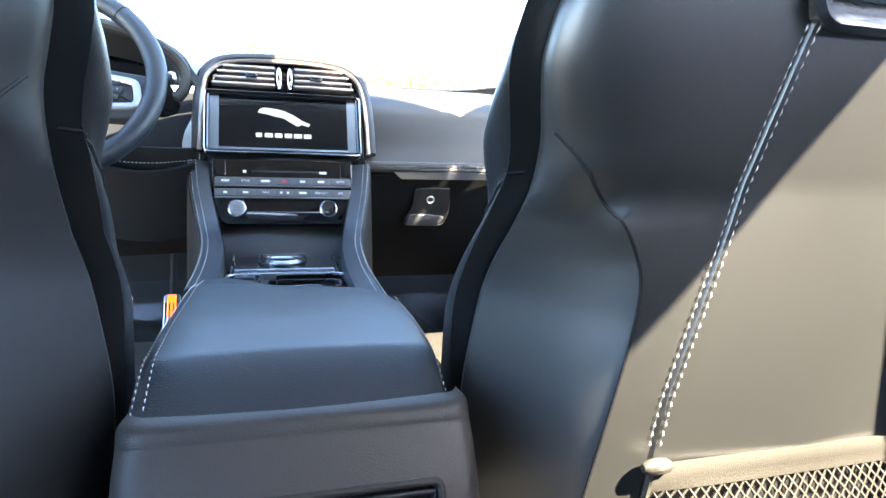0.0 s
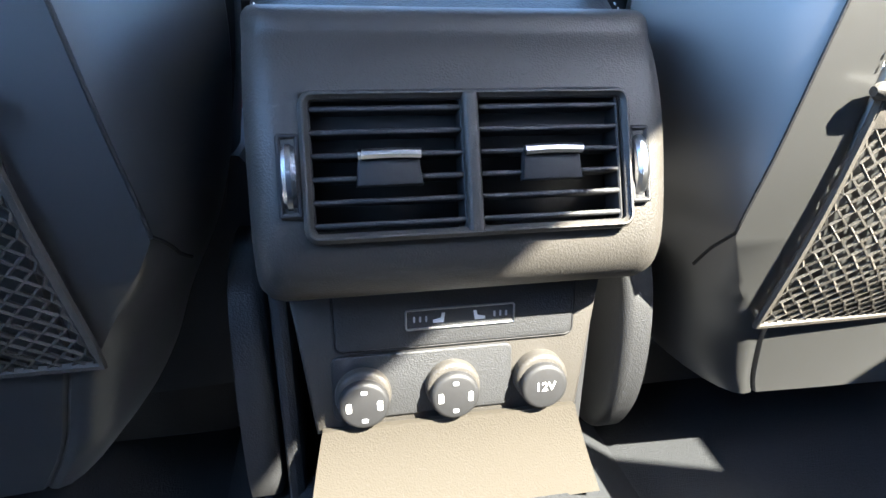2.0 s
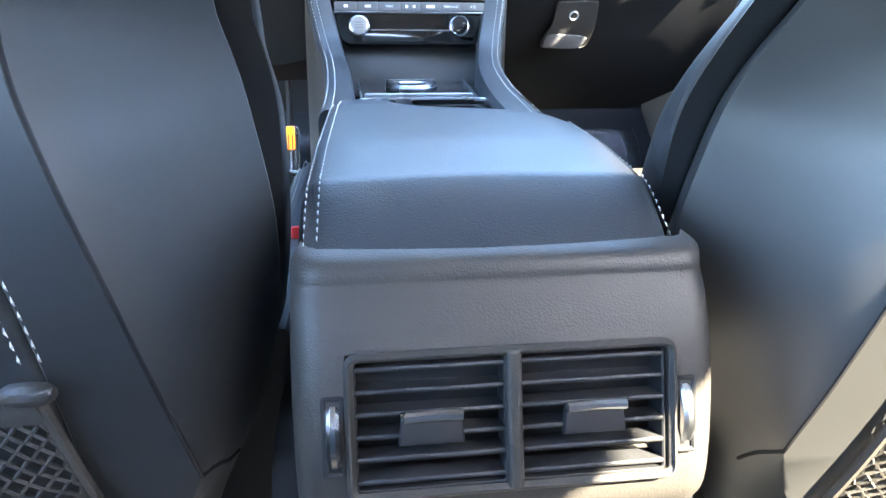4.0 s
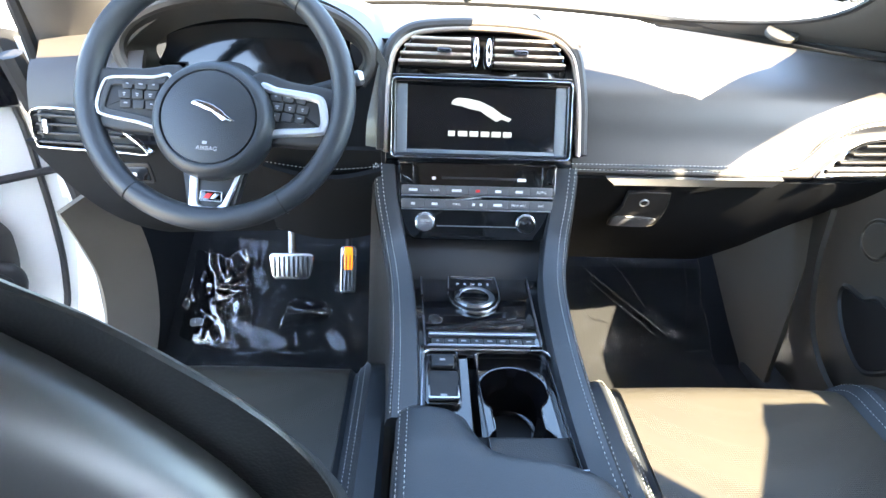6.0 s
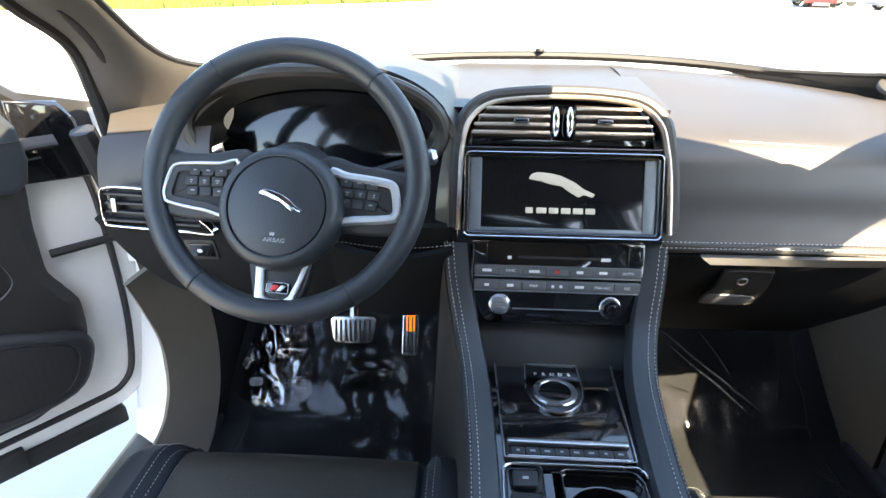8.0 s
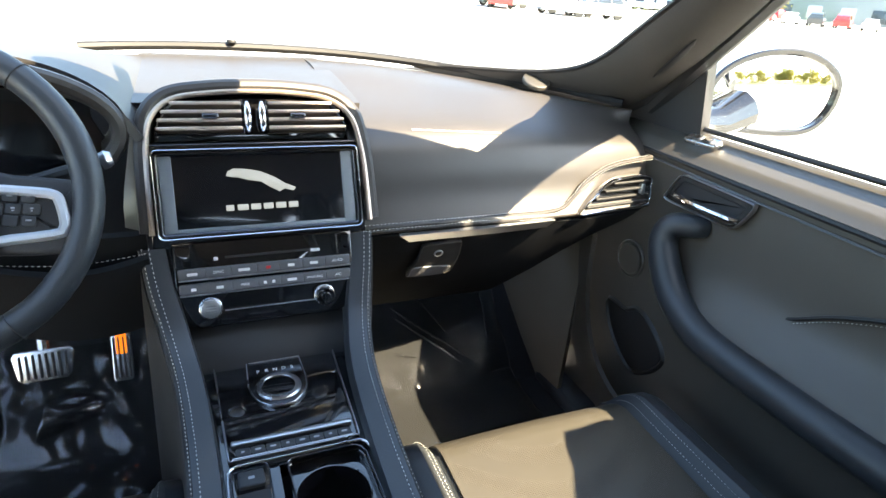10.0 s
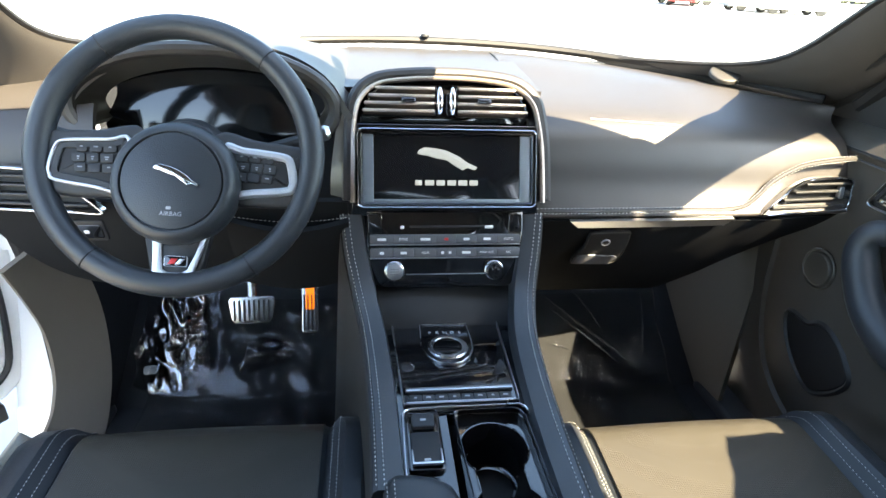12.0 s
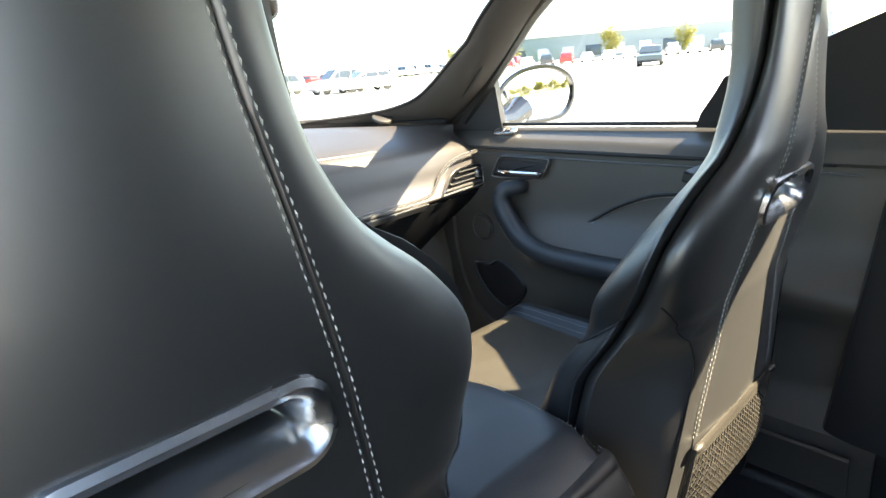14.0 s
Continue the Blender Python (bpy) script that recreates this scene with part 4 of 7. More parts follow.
for cx, cy, sx in ((0.068, -0.092, 0.010), (-0.002, -0.092, 0.006)):
    part("cup_tab", plate(rrect(sx, 0.020, 0.003), at(HOLD, cx, cy, -0.06), 0.035, 0.003), PLASTIC, console, "sprung cup gripper")
part("holder_lip", plate(rrect(0.052, 0.006, 0.0025), at(HOLD, 0.037, -0.112, -0.004), 0.007, 0.002), SATIN, console, "satin silver lip")

# ---- armrest ----
arm = thing("armrest", (0, -0.62, 0.76), "padded black leather armrest with a notched front and white seams", "armrest")


def arm_z(y):
    t = max(0, (-0.738 - y) / 0.057)
    return 0.827 - 0.005 * min(1, max(0, (-0.66 - y) / 0.08)) - 0.030 * t ** 1.15 - 0.010 * max(0, (y + 0.5) / 0.1)


def arm_right(y):
    """The right edge: the front is notched beside the cup holders."""
    tab = [(-0.795, 0.112), (-0.70, 0.118), (-0.60, 0.118), (-0.560, 0.108), (-0.540, 0.094), (-0.528, 0.070), (-0.522, 0.035), (-0.515, 0.004), (-0.502, -0.014), (-0.480, -0.026), (-0.456, -0.034), (-0.442, -0.050), (-0.435, -0.080)]
    for (a, p), (b, q) in zip(tab, tab[1:]):
        if y <= b:
            return p + (q - p) * max(0, (y - a) / (b - a))
    return tab[-1][1]


ys = [-0.795 + 0.0095 * i for i in range(6)] + [-0.742, -0.738, -0.733] + [-0.7075 + 0.0125 * i for i in range(12)] + [-0.562 + 0.0045 * i for i in range(28)] + [-0.4365, -0.4345]
rings = []
for y in ys:
    z, xl, xr = arm_z(y), -0.112, arm_right(y)
    f = max(0.0, (y + 0.45) / 0.0155)
    z -= 0.008 * f * f
    w = xr - xl
    row = [(xl, z - 0.055), (xl, z - 0.014), (xl + 0.004, z - 0.005), (xl + 0.012, z)]
    row += [(xl + 0.012 + (w - 0.024) * k / 8, z + 0.003 * math.sin(math.pi * k / 8)) for k in range(1, 8)]
    row += [(xr - 0.012, z), (xr - 0.004, z - 0.005), (xr, z - 0.014), (xr, z - 0.055)]
    rings.append([(x + CX / 2, y, zz) for x, zz in row])
part("pad", loft(rings), LEATHER, arm, "", True, 50)
for s, xs in ((-1, (-0.107, -0.099)), (1, (0.111,))):
    for x in xs:
        line = [(x + CX / 2, y, arm_z(y) - 0.0045 if abs(x) > 0.1 else arm_z(y) - 0.0008) for y in (-0.445 - 0.01 * i for i in range(35)) if s < 0 or y < -0.57]
        part("seam_stitching", stitches(line, (s * 0.5, 0, 1), lift=0.001), THREAD, arm)
part("base", box(-0.108, 0.104, -0.785, -0.45, 0.70, 0.79, 0.01), PLASTIC, arm)

# ---- rear end of the console: vents, heater panel, sockets ----
rear = thing("rear_console", (0, -0.82, 0.45), "dark plastic rear console end with two air vents and sockets", "rear console")


def rear_profile(u, v):
    """Upper housing: u across, v down."""
    x = (2 * u - 1) * 0.1155 + 0.006
    yz = spline([(-0.785, 0.7915, 0), (-0.7965, 0.7905, 0), (-0.8005, 0.787, 0), (-0.8035, 0.780, 0), (-0.816, 0.765, 0), (-0.832, 0.735, 0), (-0.846, 0.69, 0), (-0.848, 0.662, 0), (-0.835, 0.645, 0), (-0.808, 0.640, 0)], 4)
    i = v * (len(yz) - 1)
    p = yz[int(i)] if int(i) >= len(yz) - 1 else yz[int(i)].lerp(yz[int(i) + 1], i - int(i))
    e = abs(2 * u - 1)
    k = max(0, (e - 0.92) / 0.08)
    return (x + CX / 2, p.x + 0.012 * k * k, p.y)


part("housing", sheet(rear_profile, 48, 56, 0.006, None, lambda u, v: abs((2 * u - 1) * 0.1155 + 0.002) < 0.091 and 0.682 < rear_profile(u, v)[2] < 0.7525), PLASTIC_SOFT, rear, "grained dark plastic housing")
part("vent_box", box(-0.095, 0.100, -0.822, -0.79, 0.672, 0.762, 0.004), RUBBER, rear)
for s in (-1, 1):
    a, b = sorted((s * 0.110, s * 0.117))
    part("housing_side", box(a + 0.0015, b + 0.0015, -0.812, -0.60, 0.655, 0.768, 0.006), PLASTIC, rear)
RV = plane_at((0.003, -0.8415, 0.7175), (1, 0, 0), (0, 0.36, 0.933))
part("vent_surround", frame_ring(rrect(0.184, 0.080, 0.008), at(RV, 0, 0, 0.0), 0.005, 0.007, 0.003), PLASTIC_SOFT, rear, "smooth raised surround")
part("vent_divider", plate(rrect(0.009, 0.078, 0.003), at(RV, -0.001, 0, 0.0), 0.0075, 0.003), PLASTIC_SOFT, rear)
for s in (-1, 1):
    cx = s * 0.0452 - 0.001
    vent = part("vent", frame_ring(rrect(0.084, 0.073, 0.004), at(RV, cx, 0, -0.016), 0.002, 0.018, 0.0008), RUBBER, rear)
    for i in range(6):
        y = -0.0305 + 0.0122 * i
        part("slat", plate(rrect(0.082, 0.0030, 0.0012, 2), at(RV, cx, y, -0.014), 0.016, 0.0012), PLASTIC, vent)
    tab = [Vector(p) for p in ((-0.018, -0.011), (0.018, -0.011), (0.0160, 0.006), (-0.0160, 0.006))]
    part("tab", plate(tab, at(RV, cx, 0.000, 0.000), 0.005, 0.002), RUBBER, vent)
    part("tab_edge", tube([at(RV, cx, 0.009) @ Vector((x, -0.3 * abs(x) ** 1.5 - 0.003, 0.0075)) for x in (-0.0165, -0.012, -0.006, 0, 0.006, 0.012, 0.0165)], 0.0028, 8), SATIN, vent, "satin silver tab edge")
    wheel_x = s * 0.0975 - 0.0005
    part("wheel_slot", frame_ring(rrect(0.0125, 0.044, 0.002), at(RV, wheel_x, -0.004, 0.0005), 0.003, 0.004, 0.001), RUBBER, rear)
    part("wheel_well", plate(rrect(0.010, 0.040, 0.002), at(RV, wheel_x, -0.004, 0.0), 0.0025, 0.0005), RUBBER, rear)
    part("thumb_wheel", tube([at(RV, wheel_x, -0.004) @ Vector((0, 0.016 * math.sin(a), -0.004 + 0.010 * math.cos(a))) for a in (radians(-70 + 14 * i) for i in range(11))], 0.0042, 10), SATIN, rear, "ribbed silver thumb wheel")

# lower panel
LP = plane_at((0.0, -0.815, 0.589), (1, 0, 0), (0, 0.10, 1.0))
lo = [Vector(p) for p in ((-0.094, -0.060), (0.090, -0.060), (0.106, 0.065), (-0.108, 0.065))]
part("lower_panel", plate(lo, at(LP, 0, 0, -0.03), 0.03, 0.004), PLASTIC_SOFT, rear, "satin dark grey lower panel")
part("heater_frame", frame_ring(rrect(0.164, 0.056, 0.006), at(LP, 0.002, 0.027, 0), 0.002, 0.002, 0.0008), RUBBER, rear)
hp = part("heater_panel", plate(rrect(0.160, 0.052, 0.005), at(LP, 0.002, 0.027, 0), 0.003, 0.001), PLASTIC, rear, "matt black heater panel")
part("heater_outline", frame_ring(rrect(0.074, 0.0145, 0.002), at(LP, 0.004, 0.020, 0.003), 0.0012, 0.0012, 0.0004), SATIN, hp)
for s in (-1, 1):
    seat_i = [Vector(p) for p in ((-0.004, -0.003), (0.003, -0.003), (0.004, 0.0035), (0.002, 0.0035), (0.001, 0.0), (-0.004, -0.001))]
    if s > 0:
        seat_i = [Vector((-p.x, p.y)) for p in seat_i][::-1]
    part("heater_mark", plate(seat_i, at(LP, 0.003 + s * 0.0135, 0.020, 0.003), 0.0006, 0.0002), WHITE, hp)
    for i in range(3):
        part("heater_light", plate(rrect(0.0014, 0.004, 0.0006, 2), at(LP, 0.004 + s * (0.023 + 0.004 * i), 0.020, 0.003), 0.0005, 0.0002), GREYPRINT, hp)
part("socket_plate", plate(rrect(0.122, 0.046, 0.005), at(LP, -0.021, -0.026, 0), 0.0025, 0.001), PLASTIC, rear)
for i, x in enumerate((-0.062, -0.002, 0.060)):
    sock = part("socket", plate(disc(0.0185, 32), at(LP, x, -0.029, 0), 0.010, 0.003), PLASTIC_SOFT, rear, "round socket with a rubber cap")
    part("cap", plate(disc(0.0165, 32), at(LP, x, -0.032, 0.006), 0.010, 0.003), RUBBER, sock)
    if i < 2:
        for dx in (-0.010, 0.010):
            part("mark", plate(rrect(0.0035, 0.0065, 0.001), at(LP, x + dx, -0.032, 0.016), 0.0006, 0.0002), WHITE, sock)
        for dy in (-0.010, 0.010):
            part("mark", plate(rrect(0.004, 0.0025, 0.0006), at(LP, x, -0.032 + dy, 0.016), 0.0006, 0.0002), GREYPRINT, sock)
    else:
        for j, ch in enumerate(("12V",)):
            cu = bpy.data.curves.new("letter", 'FONT')
            cu.body, cu.size, cu.extrude, cu.align_x = ch, 0.009, 0.0003, 'CENTER'
            tmp = bpy.data.objects.new("letter", cu)
            me = bpy.data.meshes.new_from_object(tmp)
            bm = bmesh.new()
            bm.from_mesh(me)
            bmesh.ops.transform(bm, matrix=at(LP, x, -0.034, 0.0162), verts=bm.verts)
            part("letter", bm, WHITE, sock, smooth=False)
            bpy.data.objects.remove(tmp)
part("foot_plate", sheet(lambda u, v: ((2 * u - 1) * (0.088 + 0.012 * v) - 0.002, -0.822 - 0.012 * v - 0.018 * v * v, 0.536 - 0.056 * v), 16, 8, 0.006), PLASTIC_MATT, rear, "grained grey foot plate")

# ---- steering wheel ----
WT = radians(28.7)
WC = Vector((-0.374, -0.130, 1.0875))
WHEEL = plane_at(WC, (1, 0, 0), (0, math.sin(WT), math.cos(WT)))
wheel = thing("steering_wheel", WC, "black leather steering wheel with grey metal spokes and round hub", "steering wheel")
RW = 0.172
rim_pts = [WHEEL @ Vector((RW * math.cos(a), RW * math.sin(a) * (1 if math.sin(a) > -0.8 else 0.992), 0)) for a in (2 * math.pi * i / 72 for i in range(72))]
part("rim", tube(rim_pts, 0.0165, 14, True), LEATHER, wheel, "stitched black leather rim")
for a in (48.8, 124.1, 231.4, 302):
    ca = radians(a)
    c = Vector((RW * math.cos(ca), RW * math.sin(ca), 0))
    t = Vector((-math.sin(ca), math.cos(ca), 0))
    o = Vector((math.cos(ca), math.sin(ca), 0))
    loop = [WHEEL @ (c + (o * math.cos(q) + Vector((0, 0, 1)) * math.sin(q)) * 0.0168) for q in (2 * math.pi * i / 20 for i in range(20))]
    part("rim_seam", tube(loop, 0.0010, 5, True), GROOVE, wheel)
WR = WHEEL @ Matrix.Rotation(radians(-3.6), 4, 'Z')       # the wheel is turned a little
grip = [WR @ Vector((0.1575 * math.cos(a), 0.1575 * math.sin(a), 0.004)) for a in (radians(128 + 1.2 * i) for i in range(36))]
part("seam_stitching", stitches(grip, (0, -0.88, 0.48), 0.003, 0.004, 0.0009, 0.0004), GROOVE, wheel, "dark cross stitching inside the rim")
HUB = at(WR, 0.004, -0.040)
rings = [ring_of(disc(r * 1.055, 56), HUB, w) for r, w in ((0.064, -0.03), (0.073, -0.012), (0.0755, 0.006), (0.0745, 0.018), (0.0705, 0.0275), (0.066, 0.0315), (0.0615, 0.0325), (0.0602, 0.0322), (0.0595, 0.0285), (0.0580, 0.0285), (0.0572, 0.0325), (0.046, 0.0350), (0.024, 0.0372), (0.004, 0.0378))]
hub = part("hub", loft(rings), LEATHER, wheel, "round padded hub")
leap2 = [Vector((x * 0.60, y * 0.60)) for x, y in leap]
part("badge", plate(leap2[::-1], at(HUB, 0.006, 0.001, 0.0355) @ Matrix.Rotation(radians(-5), 4, 'Z'), 0.0045, 0.0008), CHROME, hub, "chrome slanting badge")
lettering("AIRBAG", 0.0078, at(HUB, 0.003, -0.042, 0.0363), GREYPRINT, hub)
part("airbag_print", plate(rrect(0.006, 0.004, 0.001), at(HUB, 0.000, -0.0345, 0.0362), 0.0008, 0.0002), GREYPRINT, hub)


def loop_of(pts, sx, n=4):
    """A smooth closed outline, mirrored for the left side, counter-clockwise."""
    q = [(sx * x, y, 0) for x, y in pts]
    q = [Vector((v.x, v.y)) for v in spline(q, n, True)]
    a = sum(u.x * v.y - v.x * u.y for u, v in zip(q, q[1:] + q[:1]))
    return q if a > 0 else q[::-1]


for sx in (-1, 1):
    arm_o = loop_of([(0.045, 0.030), (0.100, 0.026), (0.150, 0.022), (0.166, 0.018), (0.168, -0.020), (0.160, -0.055), (0.130, -0.062), (0.085, -0.062), (0.045, -0.060)], sx)
    spoke = part("spoke", plate(arm_o, at(WR, 0, 0, -0.016), 0.020, 0.006), PLASTIC, wheel, "black spoke")
    rim_o = loop_of([(0.058, 0.015), (0.084, 0.0140), (0.120, 0.0115), (0.140, 0.0085), (0.1490, 0.000), (0.1550, -0.026), (0.1530, -0.038), (0.1450, -0.0455), (0.100, -0.0515), (0.060, -0.0530)], sx)
    # Same metal band on both sides; left one coloured dark as it reflects.
    if sx < 0:
        part("spoke_frame", frame_ring(rim_o, at(WR, 0, 0, 0.003), 0.0040, 0.008, 0.0015), SPOKE_METAL, spoke, "thin satin silver spoke frame")
        part("dark_reflection_band", frame_ring(inset(rim_o, 0.0040), at(WR, 0, 0, 0.003), 0.0085, 0.0055, 0.001), PLASTIC, spoke, "metal spoke band coloured dark for its reflection")
    else:
        part("spoke_frame", frame_ring(rim_o, at(WR, 0, 0, 0.003), 0.0110, 0.008, 0.003), SPOKE_METAL, spoke, "broad satin silver spoke frame")
    part("switch_pad", plate(inset(rim_o, 0.0105), at(WR, 0, 0, 0.002), 0.0035, 0.001), RUBBER, spoke)
    for row in range(3):
        for col in range(3):
            x = 0.0815 + 0.0172 * col + (0.003 if row == 1 else 0)
            y = 0.0005 - 0.0132 * row - 0.030 * (x - 0.10)
            w = (0.0160, 0.0150, 0.0165 if row == 1 else 0.0140)[col]
            key = part("button", plate(rrect(w, 0.0118, 0.0025), at(WR, sx * x, y, 0.0045) @ Matrix.Rotation(radians(-5 * sx), 4, 'Z'), 0.004, 0.0012), PLASTIC, spoke)
            if (row, col) != (2, 1):
                pw = (0.0035, 0.0055, 0.0040)[(row + col) % 3]
                part("print", plate(rrect(pw, 0.0016, 0.0006), at(WR, sx * x, y + 0.001, 0.0085), 0.0004, 0.0001), GREYPRINT, key)
                if row == 1:
                    part("print", plate(rrect(pw * 0.6, 0.0014, 0.0005), at(WR, sx * x, y - 0.0018, 0.0085), 0.0004, 0.0001), GREYPRINT, key)
low = [Vector((x + 0.005, y)) for x, y in ((-0.044, -0.090), (-0.031, -0.150), (-0.030, -0.166), (0.030, -0.166), (0.034, -0.150), (0.046, -0.090))]
spoke = part("spoke", plate(low, at(WR, 0, 0, -0.014), 0.016, 0.004), PLASTIC, wheel, "lower spoke")
u_bar = [(-0.0290, -0.096), (-0.0270, -0.130), (-0.0260, -0.158), (-0.0225, -0.1655), (0.0150, -0.1655), (0.0235, -0.1590), (0.0330, -0.130), (0.0430, -0.096), (0.0370, -0.096), (0.0260, -0.130), (0.0175, -0.1500), (0.0110, -0.1545), (-0.0080, -0.1545), (-0.0140, -0.1510), (-0.0160, -0.130), (-0.0180, -0.096)]
part("spoke_frame", plate([Vector((x + 0.005, y)) for x, y in u_bar], at(WR, 0, 0, 0.001), 0.006, 0.0018), SPOKE_METAL, spoke, "satin silver lower spoke frame")
part("sport_badge", plate(rrect(0.028, 0.013, 0.002), at(WR, 0.0075, -0.140, 0.001), 0.005, 0.001), PIANO, spoke)
part("badge_edge", frame_ring(rrect(0.029, 0.014, 0.0025), at(WR, 0.0075, -0.140, 0.003), 0.0009, 0.0036, 0.0003), SATIN, spoke)
part("badge_red", plate([Vector(p) for p in ((-0.006, -0.0035), (0.002, -0.0035), (0.006, 0.0035), (-0.002, 0.0035))], at(WR, 0.0040, -0.140, 0.006), 0.001, 0.0003), RED, spoke, "red badge mark")
part("badge_silver", plate([Vector(p) for p in ((-0.005, -0.0035), (0.001, -0.0035), (0.007, 0.0035), (0.0, 0.0035))], at(WR, 0.0125, -0.140, 0.006), 0.001, 0.0003), SATIN, spoke)
part("column", loft([ring_of(disc(r, 24), WHEEL, w) for r, w in ((0.045, -0.20), (0.058, -0.10), (0.060, -0.04), (0.050, -0.02))]), PLASTIC, wheel, "column cover")
for s in (-1, 1):
    stalk = part("stalk", tube([WHEEL @ Vector((s * x, y, w)) for x, y, w in ((0.05, 0.0, -0.055), (0.11, 0.022, -0.05), (0.165, 0.036, -0.045), (0.183, 0.042, -0.042))], [0.007, 0.0075, 0.009, 0.0085], 10), PLASTIC, wheel, "black stalk")
    part("stalk_end", tube([WHEEL @ Vector((s * x, y, -0.042)) for x, y in ((0.180, 0.040), (0.187, 0.043), (0.193, 0.0445))], [0.010, 0.0115, 0.008], 12), SATIN, stalk, "pale ribbed stalk end")

# ---- instrument cluster ----
cluster = thing("instrument_cluster", (-0.375, 0.09, 1.08), "dark unlit instrument display under a leather hood", "instrument cluster")
CL = plane_at((-0.375, 0.105, 1.105), (1, 0, 0), (0, 0.30, 1))
part("display", plate([Vector((p.x, p.y)) for p in spline([(x, y, 0) for x, y in ((-0.15, -0.06), (0.15, -0.06), (0.155, 0.01), (0.12, 0.055), (-0.12, 0.055), (-0.155, 0.01))], 5, True)], CL, 0.006, 0.002), SCREEN, cluster, "dark glossy display")


def shroud(u, v):
    a = radians(-25 + 230 * u)
    r1, r2 = 0.185 + 0.012 * v, 0.068 + 0.020 * v
    x, z = math.cos(a) * r1, math.sin(a) * r2
    return (-0.375 + x, 0.11 - 0.105 * v + 0.02 * abs(x) / 0.19 * v, 1.105 + z + 0.012 * v)


part("shroud", sheet(shroud, 30, 6, 0.01), PLASTIC_SOFT, cluster, "grey shroud round the display")
rim_c = [shroud(i / 40, 1.0) for i in range(41)]
part("hood_edge", tube(rim_c, 0.011, 10), LEATHER_GREY, cluster, "rolled leather hood edge")

# lower driver panel under the column
driver_low = thing("driver_lower_panel", (-0.45, 0.02, 0.85), "black plastic panel below the steering column with a switch block", "trim panel")


def low_pt(u, v):
    x0 = -0.715 + 0.045 * min(1, v / 0.4) + 0.07 * max(0, (v - 0.4) / 0.6)
    x = x0 + (-0.160 - x0) * u
    return (x, -0.035 + 0.045 * v + 0.13 * v ** 3, 0.985 - (0.235 - 0.02 * u) * v)


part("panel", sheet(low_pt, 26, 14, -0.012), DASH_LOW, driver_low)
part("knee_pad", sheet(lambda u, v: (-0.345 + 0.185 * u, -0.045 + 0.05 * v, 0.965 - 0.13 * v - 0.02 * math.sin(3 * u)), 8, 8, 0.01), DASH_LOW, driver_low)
SWB = plane_at((-0.575, -0.018, 0.935), (1, 0, 0), (0, -0.28, 1))
blk = part("switch_block", plate(rrect(0.085, 0.040, 0.005), SWB, 0.008, 0.002), PLASTIC, driver_low, "light switch block")
part("switch_face", plate(rrect(0.040, 0.026, 0.003), at(SWB, 0.018, 0, 0.006), 0.004, 0.001), PIANO, blk)
part("print", plate(rrect(0.008, 0.007, 0.002), at(SWB, 0.015, 0, 0.010), 0.0006, 0.0002), WHITE, blk)
line = [(-0.34 + 0.185 * i / 20, -0.052, 0.968 - 0.010 * math.sin(i / 20 * 3)) for i in range(21)]
part("seam_stitching", stitches(line, (0, -1, 0.3)), THREAD, driver_low)

# ---- pedals ----
BR = plane_at((-0.383, 0.225, 0.632), (1, 0.03, 0), (0, 0.35, 1))
brake = thing("brake_pedal", (-0.39, 0.2, 0.57), "brushed steel brake pedal with dark rubber ribs", "pedal")
pad_p = part("pedal_plate", plate([Vector(q) for q in ((-0.036, -0.030), (0.036, -0.030), (0.044, -0.020), (0.050, 0.022), (0.044, 0.030), (-0.044, 0.030), (-0.050, 0.022), (-0.044, -0.020))], BR, 0.008, 0.003), STEEL, brake)
for i in range(8):
    part("rib", plate(rrect(0.0042, 0.046, 0.002), at(BR, -0.0365 + 0.0104 * i, 0, 0.007), 0.004, 0.0015), RUBBER, brake)
part("pedal_arm", tube([BR @ Vector((0.0, 0.02, -0.004)), Vector((-0.388, 0.27, 0.70)), Vector((-0.385, 0.33, 0.82))], 0.010, 8), STEEL, brake)
GA = plane_at((-0.267, 0.30, 0.584), (1, 0, 0), (0, 0.45, 1))
gas = thing("accelerator_pedal", (-0.268, 0.30, 0.53), "slim steel accelerator pedal with dark rubber ribs", "pedal")
part("pedal_plate", plate(rrect(0.040, 0.116, 0.010), GA, 0.008, 0.003), STEEL, gas)
for i in range(4):
    part("rib", plate(rrect(0.004, 0.085, 0.0015), at(GA, -0.0135 + 0.009 * i, -0.006, 0.007), 0.004, 0.0015), RUBBER, gas)
# No lens here: the strip imitates the orange glow on the pedal.
part("reflection_strip", plate(rrect(0.020, 0.055, 0.004), at(GA, 0, 0.028, 0.0085), 0.002, 0.0008), AMBER, gas, "glowing strip standing for an amber reflection")
part("pedal_arm", tube([GA @ Vector((0, 0.05, -0.002)), Vector((-0.268, 0.36, 0.72)), Vector((-0.268, 0.38, 0.80))], 0.008, 8), RUBBER, gas)

# ---- floor mats in film ----
def crumple(x, y):
    a = noise.noise(Vector((x * 5, y * 6, 3.0)))
    b = noise.noise(Vector((x * 11 + 4, y * 8, 9.0)))
    c = noise.noise(Vector((x * 26, y * 22, 5.0)))
    lift = max(0, a + 0.15)
    return 0.5 * (0.030 * (1 - abs(a) * 2.2) * lift + 0.014 * (1 - 2 * abs(b)) * min(1, 0.15 + 2.5 * lift) + 0.004 * (1 - 2 * abs(c)) * min(1, 3 * lift))


